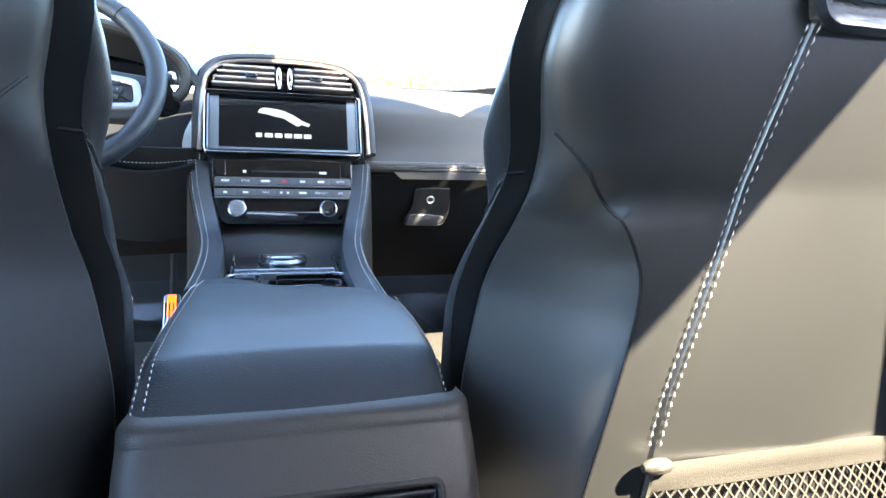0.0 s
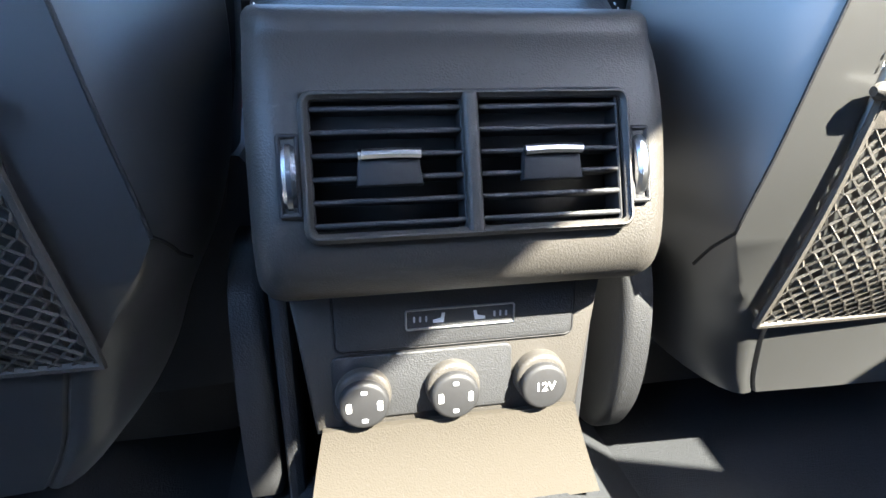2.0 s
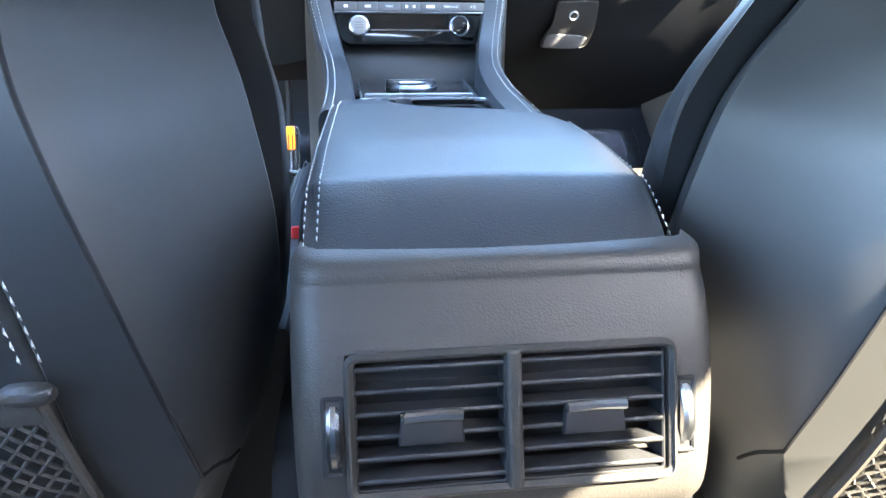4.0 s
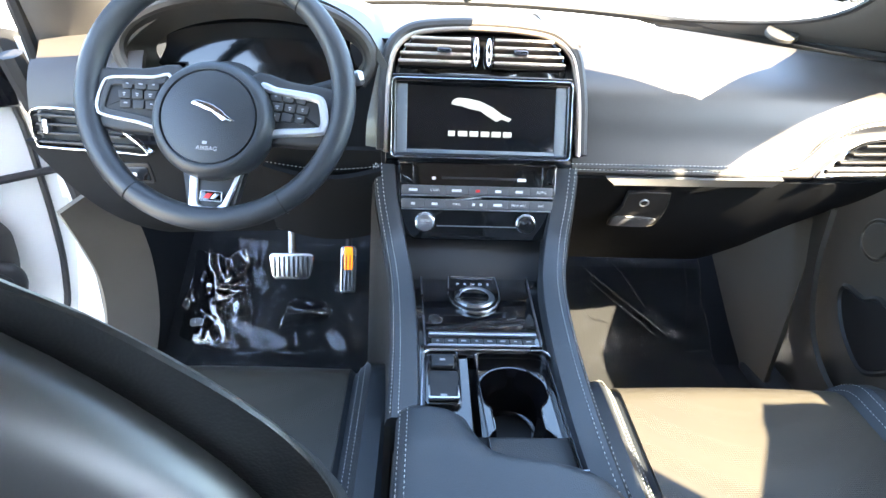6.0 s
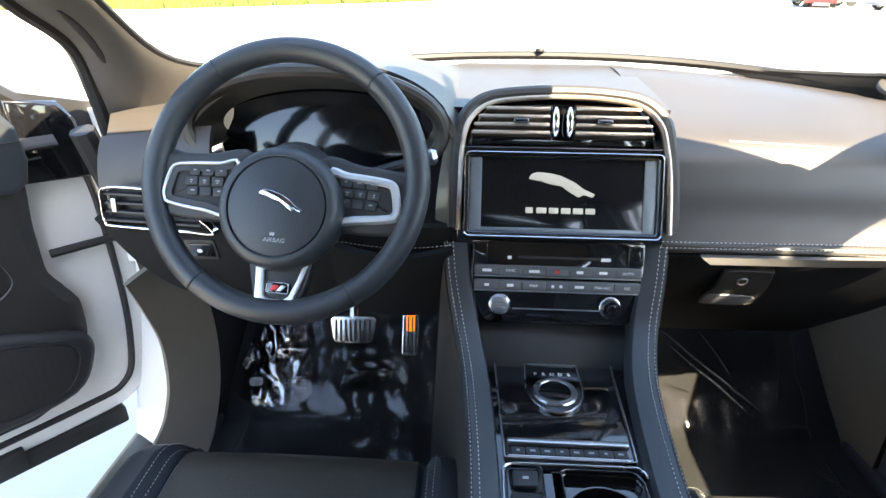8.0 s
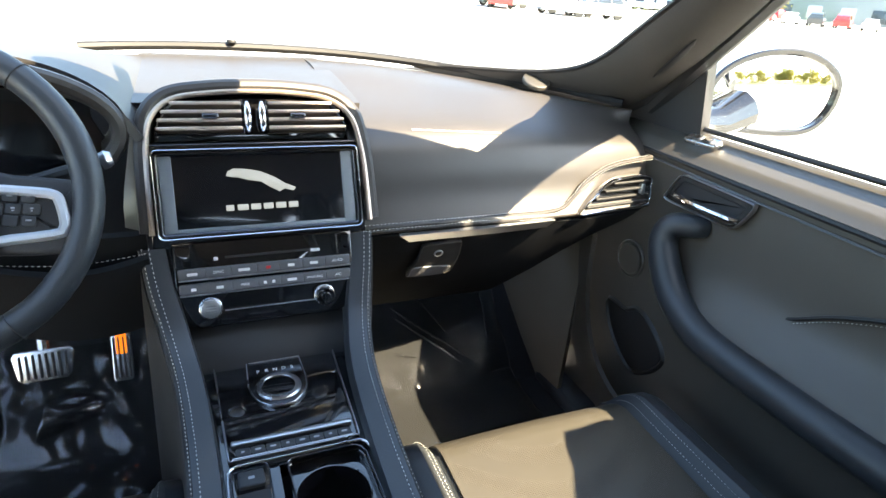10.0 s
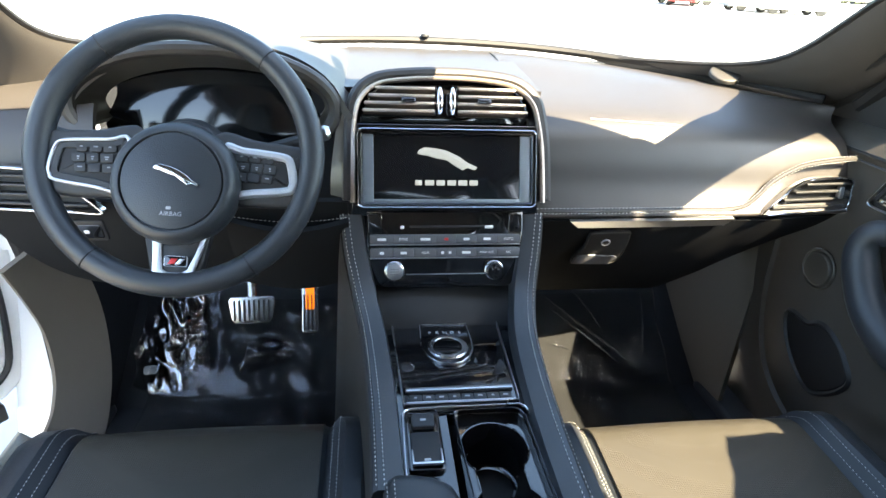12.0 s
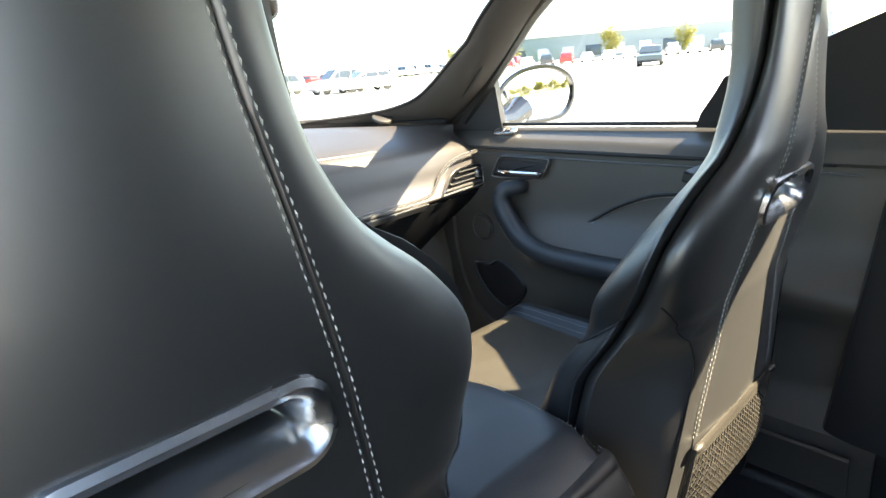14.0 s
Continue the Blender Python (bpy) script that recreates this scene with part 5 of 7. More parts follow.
def streaks(x, y):
    """Flatter film pulled into long diagonal creases."""
    a = noise.noise(Vector((x * 4, y * 4, 12.0)))
    q = 0.75 * x + y + 0.05 * a
    return 0.25 * crumple(x, y) + 0.003 * (1 - 2 * abs(noise.noise(Vector((q * 16, x * 2.5, 4.0)))))


def film_pt(x0, x1, y0, y1, z0):
    def f(u, v):
        x, y = x0 + (x1 - x0) * u, y0 + (y1 - y0) * v
        z = z0 + 0.012 + (crumple(x, y) if x < 0 else streaks(x, y)) + max(0, y - 0.20) * 0.9
        e = min(u, 1 - u, v, 1 - v)
        return (x + 0.012 * noise.noise(Vector((y * 14, x * 5, 1))), y + 0.012 * noise.noise(Vector((x * 14, y * 5, 7))), z - 0.008 * max(0, 1 - e * 12))
    return f


for x0, x1, name in ((-0.64, -0.20, "driver"), (0.20, 0.64, "passenger")):
    mat_t = thing("floor_mat", ((x0 + x1) / 2, 0.1, 0.39), "black carpet floor mat under crumpled clear plastic film", "floor mat", "front floor mats")
    part("mat", sheet(lambda u, v: (x0 + (x1 - x0) * u, -0.28 + 0.68 * v, 0.392 + max(0, -0.28 + 0.68 * v - 0.22) * 0.9), 10, 12, 0.008), MAT_RUBBER, mat_t)
    fl = part("film", sheet(film_pt(x0 + 0.01, x1 - 0.01, -0.16, 0.42, 0.395), 70, 80, 0.0006), FILM if name == "driver" else FILM_FLAT, mat_t, "crumpled clear protective film", sharp=180)
    if name == "driver":
        def fold(u, v):
            """A stiff bag-like fold standing by the footrest."""
            w = 0.5 - 0.12 * v
            x = -0.588 + (2 * u - 1) * 0.085 * (1.05 - 0.35 * v)
            y = 0.235 + 0.13 * v - 0.045 * math.cos((u - 0.45) * 3.0) * (1 - 0.3 * v)
            z = 0.425 + 0.17 * v
            n = noise.noise(Vector((x * 22, z * 17, 2.0)))
            m = noise.noise(Vector((x * 50, z * 34, 6.0)))
            return (x + 0.010 * m, y + 0.030 * (0.5 - abs(n)) + 0.008 * (0.5 - abs(m)), z + 0.012 * n)
        part("film_fold", sheet(fold, 40, 44, 0.0006), FILM_STIFF, mat_t, "shiny upright fold of clear film", sharp=180)

        def curl(u, v):
            a = 2.6 * v
            x = -0.435 + 0.11 * u + 0.02 * math.sin(a)
            return (x, 0.235 + 0.05 * (1 - math.cos(a)) + 0.05 * u, 0.445 + 0.055 * math.sin(a) * (1 - 0.5 * u) + 0.006 * noise.noise(Vector((u * 5, v * 5, 1))))
        part("film_curl", sheet(curl, 20, 22, 0.0006), FILM_STIFF, mat_t, "curled up film", sharp=180)
    if name == "passenger":
        def crease(a, b, w, h):
            """A narrow stiff ridge of film from a to b."""
            a, b = Vector(a), Vector(b)
            d = (b - a).normalized()
            n = Vector((-d.y, d.x, 0))
            rows = []
            for i in range(15):
                t = i / 14
                k = math.sin(math.pi * min(1, t * 1.15 + 0.02)) ** 0.6
                c = a.lerp(b, t) + n * 0.006 * math.sin(5 * t + a.x * 30)
                rows.append([c + n * w * k * math.cos(q) + Vector((0, 0, h * k * math.sin(q))) for q in (math.pi * j / 6 for j in range(7))])
            return loft(rows, False, False)
        for a, b, w, h in (((0.335, 0.395, 0.555), (0.567, 0.217, 0.412), 0.003, 0.006), ((0.345, 0.370, 0.535), (0.533, 0.222, 0.412), 0.004, 0.006),
                           ((0.405, 0.411, 0.570), (0.499, 0.299, 0.470), 0.004, 0.005), ((0.330, 0.300, 0.470), (0.395, 0.275, 0.447), 0.003, 0.006),
                           ((0.606, 0.420, 0.580), (0.569, 0.223, 0.412), 0.004, 0.010), ((0.565, 0.225, 0.415), (0.640, 0.207, 0.420), 0.005, 0.008),
                           ((0.420, 0.425, 0.585), (0.600, 0.425, 0.585), 0.004, 0.008)):
            part("film_crease", crease(a, b, w, h), FILM_STIFF, mat_t, "bright stretched crease of film", sharp=180)
clip = thing("film_clip", (-0.662, 0.271, 0.393), "small white paper tag on the film", "tag")
part("tag", plate(rrect(0.03, 0.02, 0.007), plane_at((-0.64, 0.27, 0.445), (1, 0.2, 0), (0, 1, 0.9)), 0.003, 0.001), PAPER, clip)

# ---- front seats ----
def lerp_table(tab, z):
    """A smooth curve through the table (limited tangents, no overshoot)."""
    n = len(tab)
    if z <= tab[0][0]:
        return tab[0][1]
    if z >= tab[-1][0]:
        return tab[-1][1]
    i = max(j for j in range(n - 1) if tab[j][0] <= z)
    slope = lambda j: (tab[j + 1][1] - tab[j][1]) / (tab[j + 1][0] - tab[j][0])

    def tangent(j):
        if j in (0, n - 1):
            return slope(0 if j == 0 else n - 2)
        p, q = slope(j - 1), slope(j)
        return 0.0 if p * q <= 0 else 2 * p * q / (p + q)
    h = tab[i + 1][0] - tab[i][0]
    t = (z - tab[i][0]) / h
    return ((2 * t ** 3 - 3 * t * t + 1) * tab[i][1] + (t ** 3 - 2 * t * t + t) * h * tangent(i)
            + (3 * t * t - 2 * t ** 3) * tab[i + 1][1] + (t ** 3 - t * t) * h * tangent(i + 1))


SHELL_W = [(0.50, 0.150), (0.54, 0.180), (0.60, 0.205), (0.66, 0.234), (0.72, 0.250), (0.79, 0.256), (0.86, 0.250), (0.915, 0.241), (0.95, 0.232), (0.98, 0.226), (1.005, 0.228), (1.035, 0.236), (1.06, 0.241), (1.085, 0.238), (1.108, 0.227), (1.13, 0.210), (1.153, 0.188), (1.178, 0.158),
           (1.20, 0.135), (1.226, 0.118), (1.254, 0.105), (1.29, 0.095), (1.33, 0.089), (1.40, 0.084), (1.45, 0.070), (1.475, 0.045)]
CUSH_W = [(0.60, 0.222), (0.70, 0.244), (0.78, 0.257), (0.86, 0.262), (0.922, 0.255), (0.957, 0.248), (0.985, 0.242), (1.005, 0.245), (1.036, 0.253), (1.06, 0.2570), (1.09, 0.253), (1.115, 0.242), (1.135, 0.226), (1.15, 0.210), (1.165, 0.192),
          (1.185, 0.160), (1.205, 0.139), (1.225, 0.124), (1.25, 0.115), (1.27, 0.110), (1.30, 0.105), (1.335, 0.103), (1.42, 0.100), (1.46, 0.084), (1.49, 0.058)]
RIM_D = [(0.66, 0.128), (0.88, 0.112), (0.965, 0.074), (1.06, 0.045), (1.16, 0.034), (1.30, 0.018), (1.45, 0.015)]
CUSH_T = [(0.60, 0.135), (0.66, 0.12), (0.76, 0.086), (0.86, 0.054), (0.93, 0.044), (0.97, 0.047), (1.02, 0.056), (1.10, 0.046), (1.16, 0.036), (1.25, 0.036), (1.42, 0.045), (1.49, 0.04)]
STITCH_W = [(0.60, 0.150), (0.75, 0.140), (0.95, 0.113), (1.10, 0.097), (1.20, 0.080), (1.30, 0.060), (1.44, 0.042)]
SEAM_W = [(0.645, 0.208), (0.689, 0.203), (0.74, 0.192), (0.80, 0.180), (0.85, 0.170), (0.89, 0.164), (0.92, 0.165), (0.948, 0.177), (0.965, 0.190), (0.985, 0.205), (1.0, 0.217), (1.012, 0.227)]
HOLE = (1.072, 1.110, 0.074)


def front_seat(sx, cx, y0, k, cush_y, top, net_label, k_low=0.0, dz=0.0, net_up=0.0, slim=0.0, taper=0.0):
    """A one-piece sports seat. y0: the back's y at height 0.75; k_low, k: lean below and above the waist; dz: how much lower the back sits."""
    seat = thing("sports_seat", (cx, -0.45, 0.42), net_label, "car seat", "front seats")

    def yb(z):
        return y0 - k_low * (min(z, 0.96) - 0.75) - k * max(0.0, min(z, top) - 0.96) + 0.02 * max(0, (0.72 - z) / 0.18) ** 2

    def depth(z):
        """How far the shell's rim stands ahead of its back."""
        return lerp_table(RIM_D, z + dz)

    def width(table, z):
        """Half width; slim takes in the flanks below the waist."""
        return lerp_table(table, z + dz) - slim * min(1.0, max(0.0, (0.975 - z - dz) / 0.06))

    def seam_x(z):
        return lerp_table(STITCH_W, z + dz) - taper * max(0.0, z - 0.80)

    def shell_ring(z):
        w, s = width(SHELL_W, z), seam_x(z)
        s = min(s, w * 0.75)
        y = yb(z)
        d = depth(z)
        h = HOLE[2] * min(1, s / 0.08)
        g = w - s
        R = min(0.085, g * 0.72)
        q = 0.74 * d
        arc = [(w - R + R * math.sin(a), y + 0.001 + q * (1 - math.cos(a)), 0) for a in (radians(i * 15) for i in range(7))]
        flat_k = min(1.0, max(0.0, (0.985 - z - dz) / 0.03)) * min(1.0, max(0.0, (z + dz - 0.60) / 0.08))
        sm = max(s + 0.012, min(lerp_table(SEAM_W, z + dz), w - 0.012))
        mid_x = s + 0.0045 + (g - R - 0.0045) * 0.5
        mid_x += (sm - mid_x) * flat_k
        turn = 0.12 * max(0.0, sm - s - 0.006)
        facet = [(sm + (w - sm) * (0.05 + 0.95 * i / 6), y + 0.004 + turn + (0.90 * d - 0.005 - turn) * (i / 6) + 0.004 * math.sin(math.pi * i / 6), 0) for i in range(7)]
        arc = [tuple(a + (b - a) * flat_k for a, b in zip(p, o)) for p, o in zip(arc, facet)]
        roll = [Vector(p) for p in [(s + 0.0045, y + 0.0022, 0), (mid_x, y + 0.0016 + (turn - 0.001) * flat_k, 0)] + arc + [(w - 0.0005, y + d * 0.93, 0), (w - 0.005, y + d + 0.004, 0), (w - 0.022, y + d + 0.006, 0)]]
        half = [(0.0, y - 0.004), (h, y - 0.001), (s, y + 0.0015), (s + 0.002, y + 0.005)] + [(p.x, p.y) for p in roll] + [(h * 0.98, y + d + 0.006), (0.0, y + d + 0.006)]
        return [Vector((cx + a, b, z)) for a, b in half] + [Vector((cx - a, b, z)) for a, b in half[-2:0:-1]]

    def cush_ring(z):
        th = lerp_table(CUSH_T, z + dz)
        y = yb(z) + depth(z) + 0.007
        shear = 1.25 * min(1, max(0, (z - 0.84) / 0.10))

        def W(o):
            return width(CUSH_W, z + shear * o)
        k2 = min(1, W(0) / 0.2)
        xi = min(0.09, W(th) * 0.5)
        ctl = [(xi, y), (W(0) - 0.014 * k2, y), (W(0) - 0.002, y + 0.005), (W(th * 0.3), y + th * 0.32), (W(th * 0.65) - 0.003, y + th * 0.66), (W(th * 0.9) - 0.020 * k2, y + th * 0.93), (W(th) - 0.045 * k2, y + th), (max(xi + 0.004, W(th) - 0.085 * k2), y + th * 0.86), (xi, y + th * 0.62)]
        mid = [(p.x, p.y) for p in spline([(a, b, 0) for a, b in ctl], 3)]
        h = min(0.074, xi * 0.8)
        half = [(0.0, y), (h, y)] + mid + [(h, y + th * 0.61), (0.0, y + th * 0.60)]
        return [Vector((cx + a, b, z)) for a, b in half] + [Vector((cx - a, b, z)) for a, b in half[-2:0:-1]]

    def levels(a, b):
        zs = [a + (b - a) * i / 110 for i in range(111)] + [HOLE[0], HOLE[1]]
        return sorted(z for z in set(zs) if z in HOLE[:2] or min(abs(z - HOLE[0]), abs(z - HOLE[1])) > 0.005)

    def with_hole(ring, zs):
        """A loft through the rings, open where the slot runs through it."""
        R = [ring(z) for z in zs]
        n = len(R[0])
        b2 = bmesh.new()
        V = [[b2.verts.new(p) for p in r] for r in R]
        for a, (z0, z1) in enumerate(zip(zs, zs[1:])):
            for i in range(n):
                j = (i + 1) % n
                if z0 >= HOLE[0] - 1e-6 and z1 <= HOLE[1] + 1e-6 and max(abs(V[a][i].co.x - cx), abs(V[a][j].co.x - cx)) < HOLE[2] + 0.001:
                    continue
                b2.faces.new((V[a][i], V[a][j], V[a + 1][j], V[a + 1][i]))
        b2.faces.new(V[0][::-1])
        b2.faces.new(V[-1])
        return b2

    shell = part("back_shell", with_hole(shell_ring, levels(0.50, 1.475 - dz)), SHELL, seat, "smooth leather back shell with double white seams")
    part("backrest", with_hole(cush_ring, levels(0.60, 1.49 - dz)), PADDING, seat, "black leather backrest with shoulder wings")
    # dark strip as the crease's shade, where the shoulder wing folds over the side padding
    n_half = len(cush_ring(1.0)) // 2 + 1
    for side in (-1, 1):
        base = cush_ring(0.985 - dz)
        fold_line = []
        for j in range(5, n_half - 8):
            o = base[j].y - base[0].y
            q = cush_ring(0.985 - dz - 1.2 * o)[j]
            fold_line.append(Vector((cx + side * (q.x - cx), q.y, q.z)))
        part("crease_shade_strip", tube(fold_line, 0.0018, 6), RUBBER, seat, "dark strip standing for the shade of a crease")
    # dark core in the gap between shell and padding
    core = []
    for z in levels(0.58, 1.46 - dz):
        w = min(width(SHELL_W, z), width(CUSH_W, z)) - 0.022
        y = yb(z) + depth(z)
        core.append([Vector((cx + a, y + b, z)) for a, b in ((-w, 0.0), (-0.074, 0.0), (0.074, 0.0), (w, 0.0), (w, 0.02), (0.074, 0.02), (-0.074, 0.02), (-w, 0.02))])
    zs = levels(0.58, 1.46 - dz)
    b2 = bmesh.new()
    V = [[b2.verts.new(p) for p in r] for r in core]
    for a, (z0, z1) in enumerate(zip(zs, zs[1:])):
        for i in range(8):
            if z0 >= HOLE[0] - 1e-6 and z1 <= HOLE[1] + 1e-6 and i in (1, 5):
                continue
            b2.faces.new((V[a][i], V[a][(i + 1) % 8], V[a + 1][(i + 1) % 8], V[a + 1][i]))
    part("core", b2, GROOVE, seat)
    # slot lining
    zc = (HOLE[0] + HOLE[1]) / 2
    SL = plane_at((cx, yb(zc) - 0.0015, zc), (1, 0, 0), (0, -k, 1))
    prof = [(-0.014, -0.002), (-0.013, 0.004), (-0.008, 0.006), (-0.002, 0.003), (0.006, -0.010), (0.011, -0.026), (0.0115, -0.045)]
    oo = rrect(0.146, 0.036, 0.014, 6)
    part("slot_lining", loft([ring_of(inset(oo, d), SL, w) for d, w in prof], True, False), SATIN, seat, "satin silver lining of the belt slot")
    part("slot_sleeve", loft([ring_of(inset(oo, d), SL, w) for d, w in ((0.0112, -0.044), (0.010, -0.115))], True, False), RUBBER, seat)
    # seams on the back
    for side in (-1, 1):
        for dx in (-0.0025, 0.0062):
            line = []
            for i in range(80):
                z = 0.765 + 0.67 * i / 79
                s = min(seam_x(z), width(SHELL_W, z) * 0.75)
                line.append((cx + side * (s + dx), yb(z) + (0.0012 if dx < 0 else 0.0022), z))
            part("seam_stitching", stitches(line, (0, -1, -k), 0.006, 0.0018, 0.0008, 0.0010), THREAD, shell)
    # curved side seam
    for side in (-1, 1):
        pts = [(q, z - dz) for z, q in SEAM_W[::-1]]
        line = []
        for p in spline([(a, b, 0) for a, b in pts], 6):
            half = [(q.x - cx, q.y) for q in shell_ring(p.y)]
            half = half[:max(range(len(half)), key=lambda j: half[j][0]) + 1]
            x = min(p.x, half[-1][0] - 0.001)
            for (xa, ya), (xb, ybb) in zip(half, half[1:]):
                if xa <= x <= xb + 1e-6:
                    line.append((cx + side * x, ya + (ybb - ya) * (x - xa) / max(1e-6, xb - xa) - 0.0008, p.y))
                    break
        part("piping", tube(line, 0.0013, 6), GROOVE, shell)
    # seat cushion
    zf = 0.672
    def base_ring(t):
        """A section across the seat at depth t (0 back, 1 front)."""
        y = -0.70 + t * (cush_y + 0.70)
        drop = 0.055 * max(0, (t - 0.86) / 0.14) ** 2
        top = 0.655 + 0.022 * t - drop
        bol = 0.042 * (1 - 0.55 * t) if t < 0.97 else 0.015
        half = [(0.0, top), (0.10, top + 0.001), (0.176, top + 0.002), (0.182, top - 0.003), (0.188, top + 0.004), (0.210, top + bol), (0.234, top + bol * 0.95), (0.252, top + bol * 0.4), (0.258, top - 0.03), (0.25, 0.55), (0.235, 0.50), (0.0, 0.49)]
        if t > 0.9:
            f = (t - 0.9) / 0.1
            half = [(a * (1 - 0.10 * f * (a > 0.2)), b if b > 0.5 else b + 0.02 * f) for a, b in half]
        return [Vector((cx + a, y, b)) for a, b in half] + [Vector((cx - a, y, b)) for a, b in half[-2:0:-1]]
    ts = [i / 24 for i in range(25)]
    rings = [base_ring(t) for t in ts]
    rings.append([Vector((p.x, p.y + 0.012, 0.60 + (p.z - 0.60) * 0.75)) for p in rings[-1]])
    rings.append([Vector((cx + (p.x - cx) * 0.97, p.y + 0.008, 0.585 + (p.z - 0.585) * 0.5)) for p in rings[-1]])
    part("cushion", loft(rings), LEATHER, seat, "black leather seat cushion")
    inlay = lambda u, v: (cx + (2 * u - 1) * 0.175, -0.60 + v * (cush_y + 0.60 - 0.012), 0.655 + 0.022 * ((-0.60 + v * (cush_y + 0.588)) + 0.70) / (cush_y + 0.70) + 0.006 - 0.055 * max(0, (((-0.60 + v * (cush_y + 0.588)) + 0.70) / (cush_y + 0.70) - 0.86) / 0.14) ** 2 + 0.004 * math.sin(math.pi * u))
    part("seat_inlay", sheet(inlay, 14, 24, 0.008), LEATHER_PERF, seat, "perforated leather seat panel")
    for side in (-1, 1):
        for dx in (0.0, 0.010):
            line = []
            for i in range(50):
                t = 0.12 + 0.86 * i / 49
                y = -0.70 + t * (cush_y + 0.70)
                drop = 0.055 * max(0, (t - 0.86) / 0.14) ** 2
                line.append((cx + side * (0.192 + dx), y, 0.655 + 0.022 * t - drop + 0.012 * (1 - 0.5 * t) + dx * 1.2))
            part("seam_stitching", stitches(line, (-side * 0.5, 0, 1), lift=0.002), THREAD, seat)
    # base and hinge covers
    part("seat_base", box(cx - 0.21, cx + 0.21, -0.66, cush_y - 0.06, 0.42, 0.52, 0.02), PLASTIC, seat)
    for side in (-1, 1):
        a = cx + side * 0.228
        HC = plane_at((a, -0.715, 0.555), (0, side, 0), (0, 0, 1))
        hc = [Vector((p.x, p.y)) for p in spline([(x, y, 0) for x, y in ((-0.075, -0.10), (0.02, -0.115), (0.065, -0.06), (0.07, 0.02), (0.045, 0.075), (-0.02, 0.085), (-0.07, 0.05))], 5, True)]
        part("hinge_cover", plate(hc, HC, 0.024, 0.010), PLASTIC, seat, "rounded plastic hinge cover")
    # net pocket
    def net_pt(u, v):
        z = 0.585 + net_up + (0.166 - net_up) * v
        w = 0.168 - 0.028 * v
        x = (2 * u - 1) * w
        return Vector((cx + x, yb(z) - 0.004 - 0.020 * math.sin(math.pi * min(1, v * 1.1)) * (1 - (2 * u - 1) ** 4), z))
    nb = bmesh.new()
    nu, nv = 28, 16
    for i in range(nu + 1):
        for sgn in (-1, 1):
            line = []
            for j in range(nv + 1):
                off = 0.42 * sgn * (1 if (j + i) % 2 else -1)
                line.append(net_pt(min(1, max(0, (i + off) / nu)), j / nv))
            tube(line, 0.0015, 4, bm=nb)
    net = part("net_pocket", nb, NETCORD, seat, "stretchy mesh map pocket")
    part("net_band", sheet(lambda u, v: net_pt(u, 0.87 + 0.13 * v) + Vector((0, -0.0035 + 0.002 * (2 * v - 1) ** 2, 0.002)), 24, 6, 0.004), NETCORD, net, "broad elastic top band")
    edge = [net_pt(0, 1 - i / 10) for i in range(11)] + [net_pt(i / 12, 0) for i in range(1, 13)] + [net_pt(1, i / 10) for i in range(1, 11)]
    part("net_edge", tube(edge, 0.003, 6), NETCORD, net)
    for u in (0, 1):
        p = net_pt(u, 1.0)
        part("net_knob", tube([p + Vector((d, -0.004, 0.003)) for d in (-0.012, -0.008, 0.0, 0.008, 0.012)], [0.003, 0.0055, 0.0062, 0.0055, 0.003], 10), PLASTIC_SOFT, net, "pale plastic knob")
    return seat


front_seat(-1, -0.375, -0.838, 0.0, -0.148, 1.0, "black leather sports seat facing the steering wheel, with map net", net_up=0.022, slim=0.014)
front_seat(1, 0.392, -0.842, 0.22, -0.188, 1.16, "black leather passenger sports seat, partly in sun, with map net", 0.075, 0.02, taper=0.10)

# seat belt buckle
bk = thing("seat_belt_buckle", (-0.15, -0.52, 0.60), "black belt buckle with a red release button beside the armrest", "seat belt buckle")
BK = plane_at((-0.143, -0.520, 0.664), (1, 0, 0), (0, 0.35, 1))
part("buckle_body", plate(rrect(0.034, 0.075, 0.008), at(BK, 0, -0.002, -0.012), 0.022, 0.005), PLASTIC, bk)
part("red_button", plate(rrect(0.030, 0.024, 0.003), at(BK, 0, 0.030, 0.004), 0.010, 0.003), RED, bk, "red release button")
part("strap", tube([(-0.150, -0.535, 0.60), (-0.152, -0.55, 0.54), (-0.155, -0.56, 0.47)], 0.012, 8, flat=0.4), RUBBER, bk)

# ---- doors ----
FRONT_EDGE = [(0.55, -0.02), (0.573, 0.041), (0.62, 0.080), (0.67, 0.093), (0.72, 0.100), (0.758, 0.100), (0.80, 0.082), (0.846, 0.061), (0.92, 0.062), (0.99, 0.069), (1.12, 0.075)]


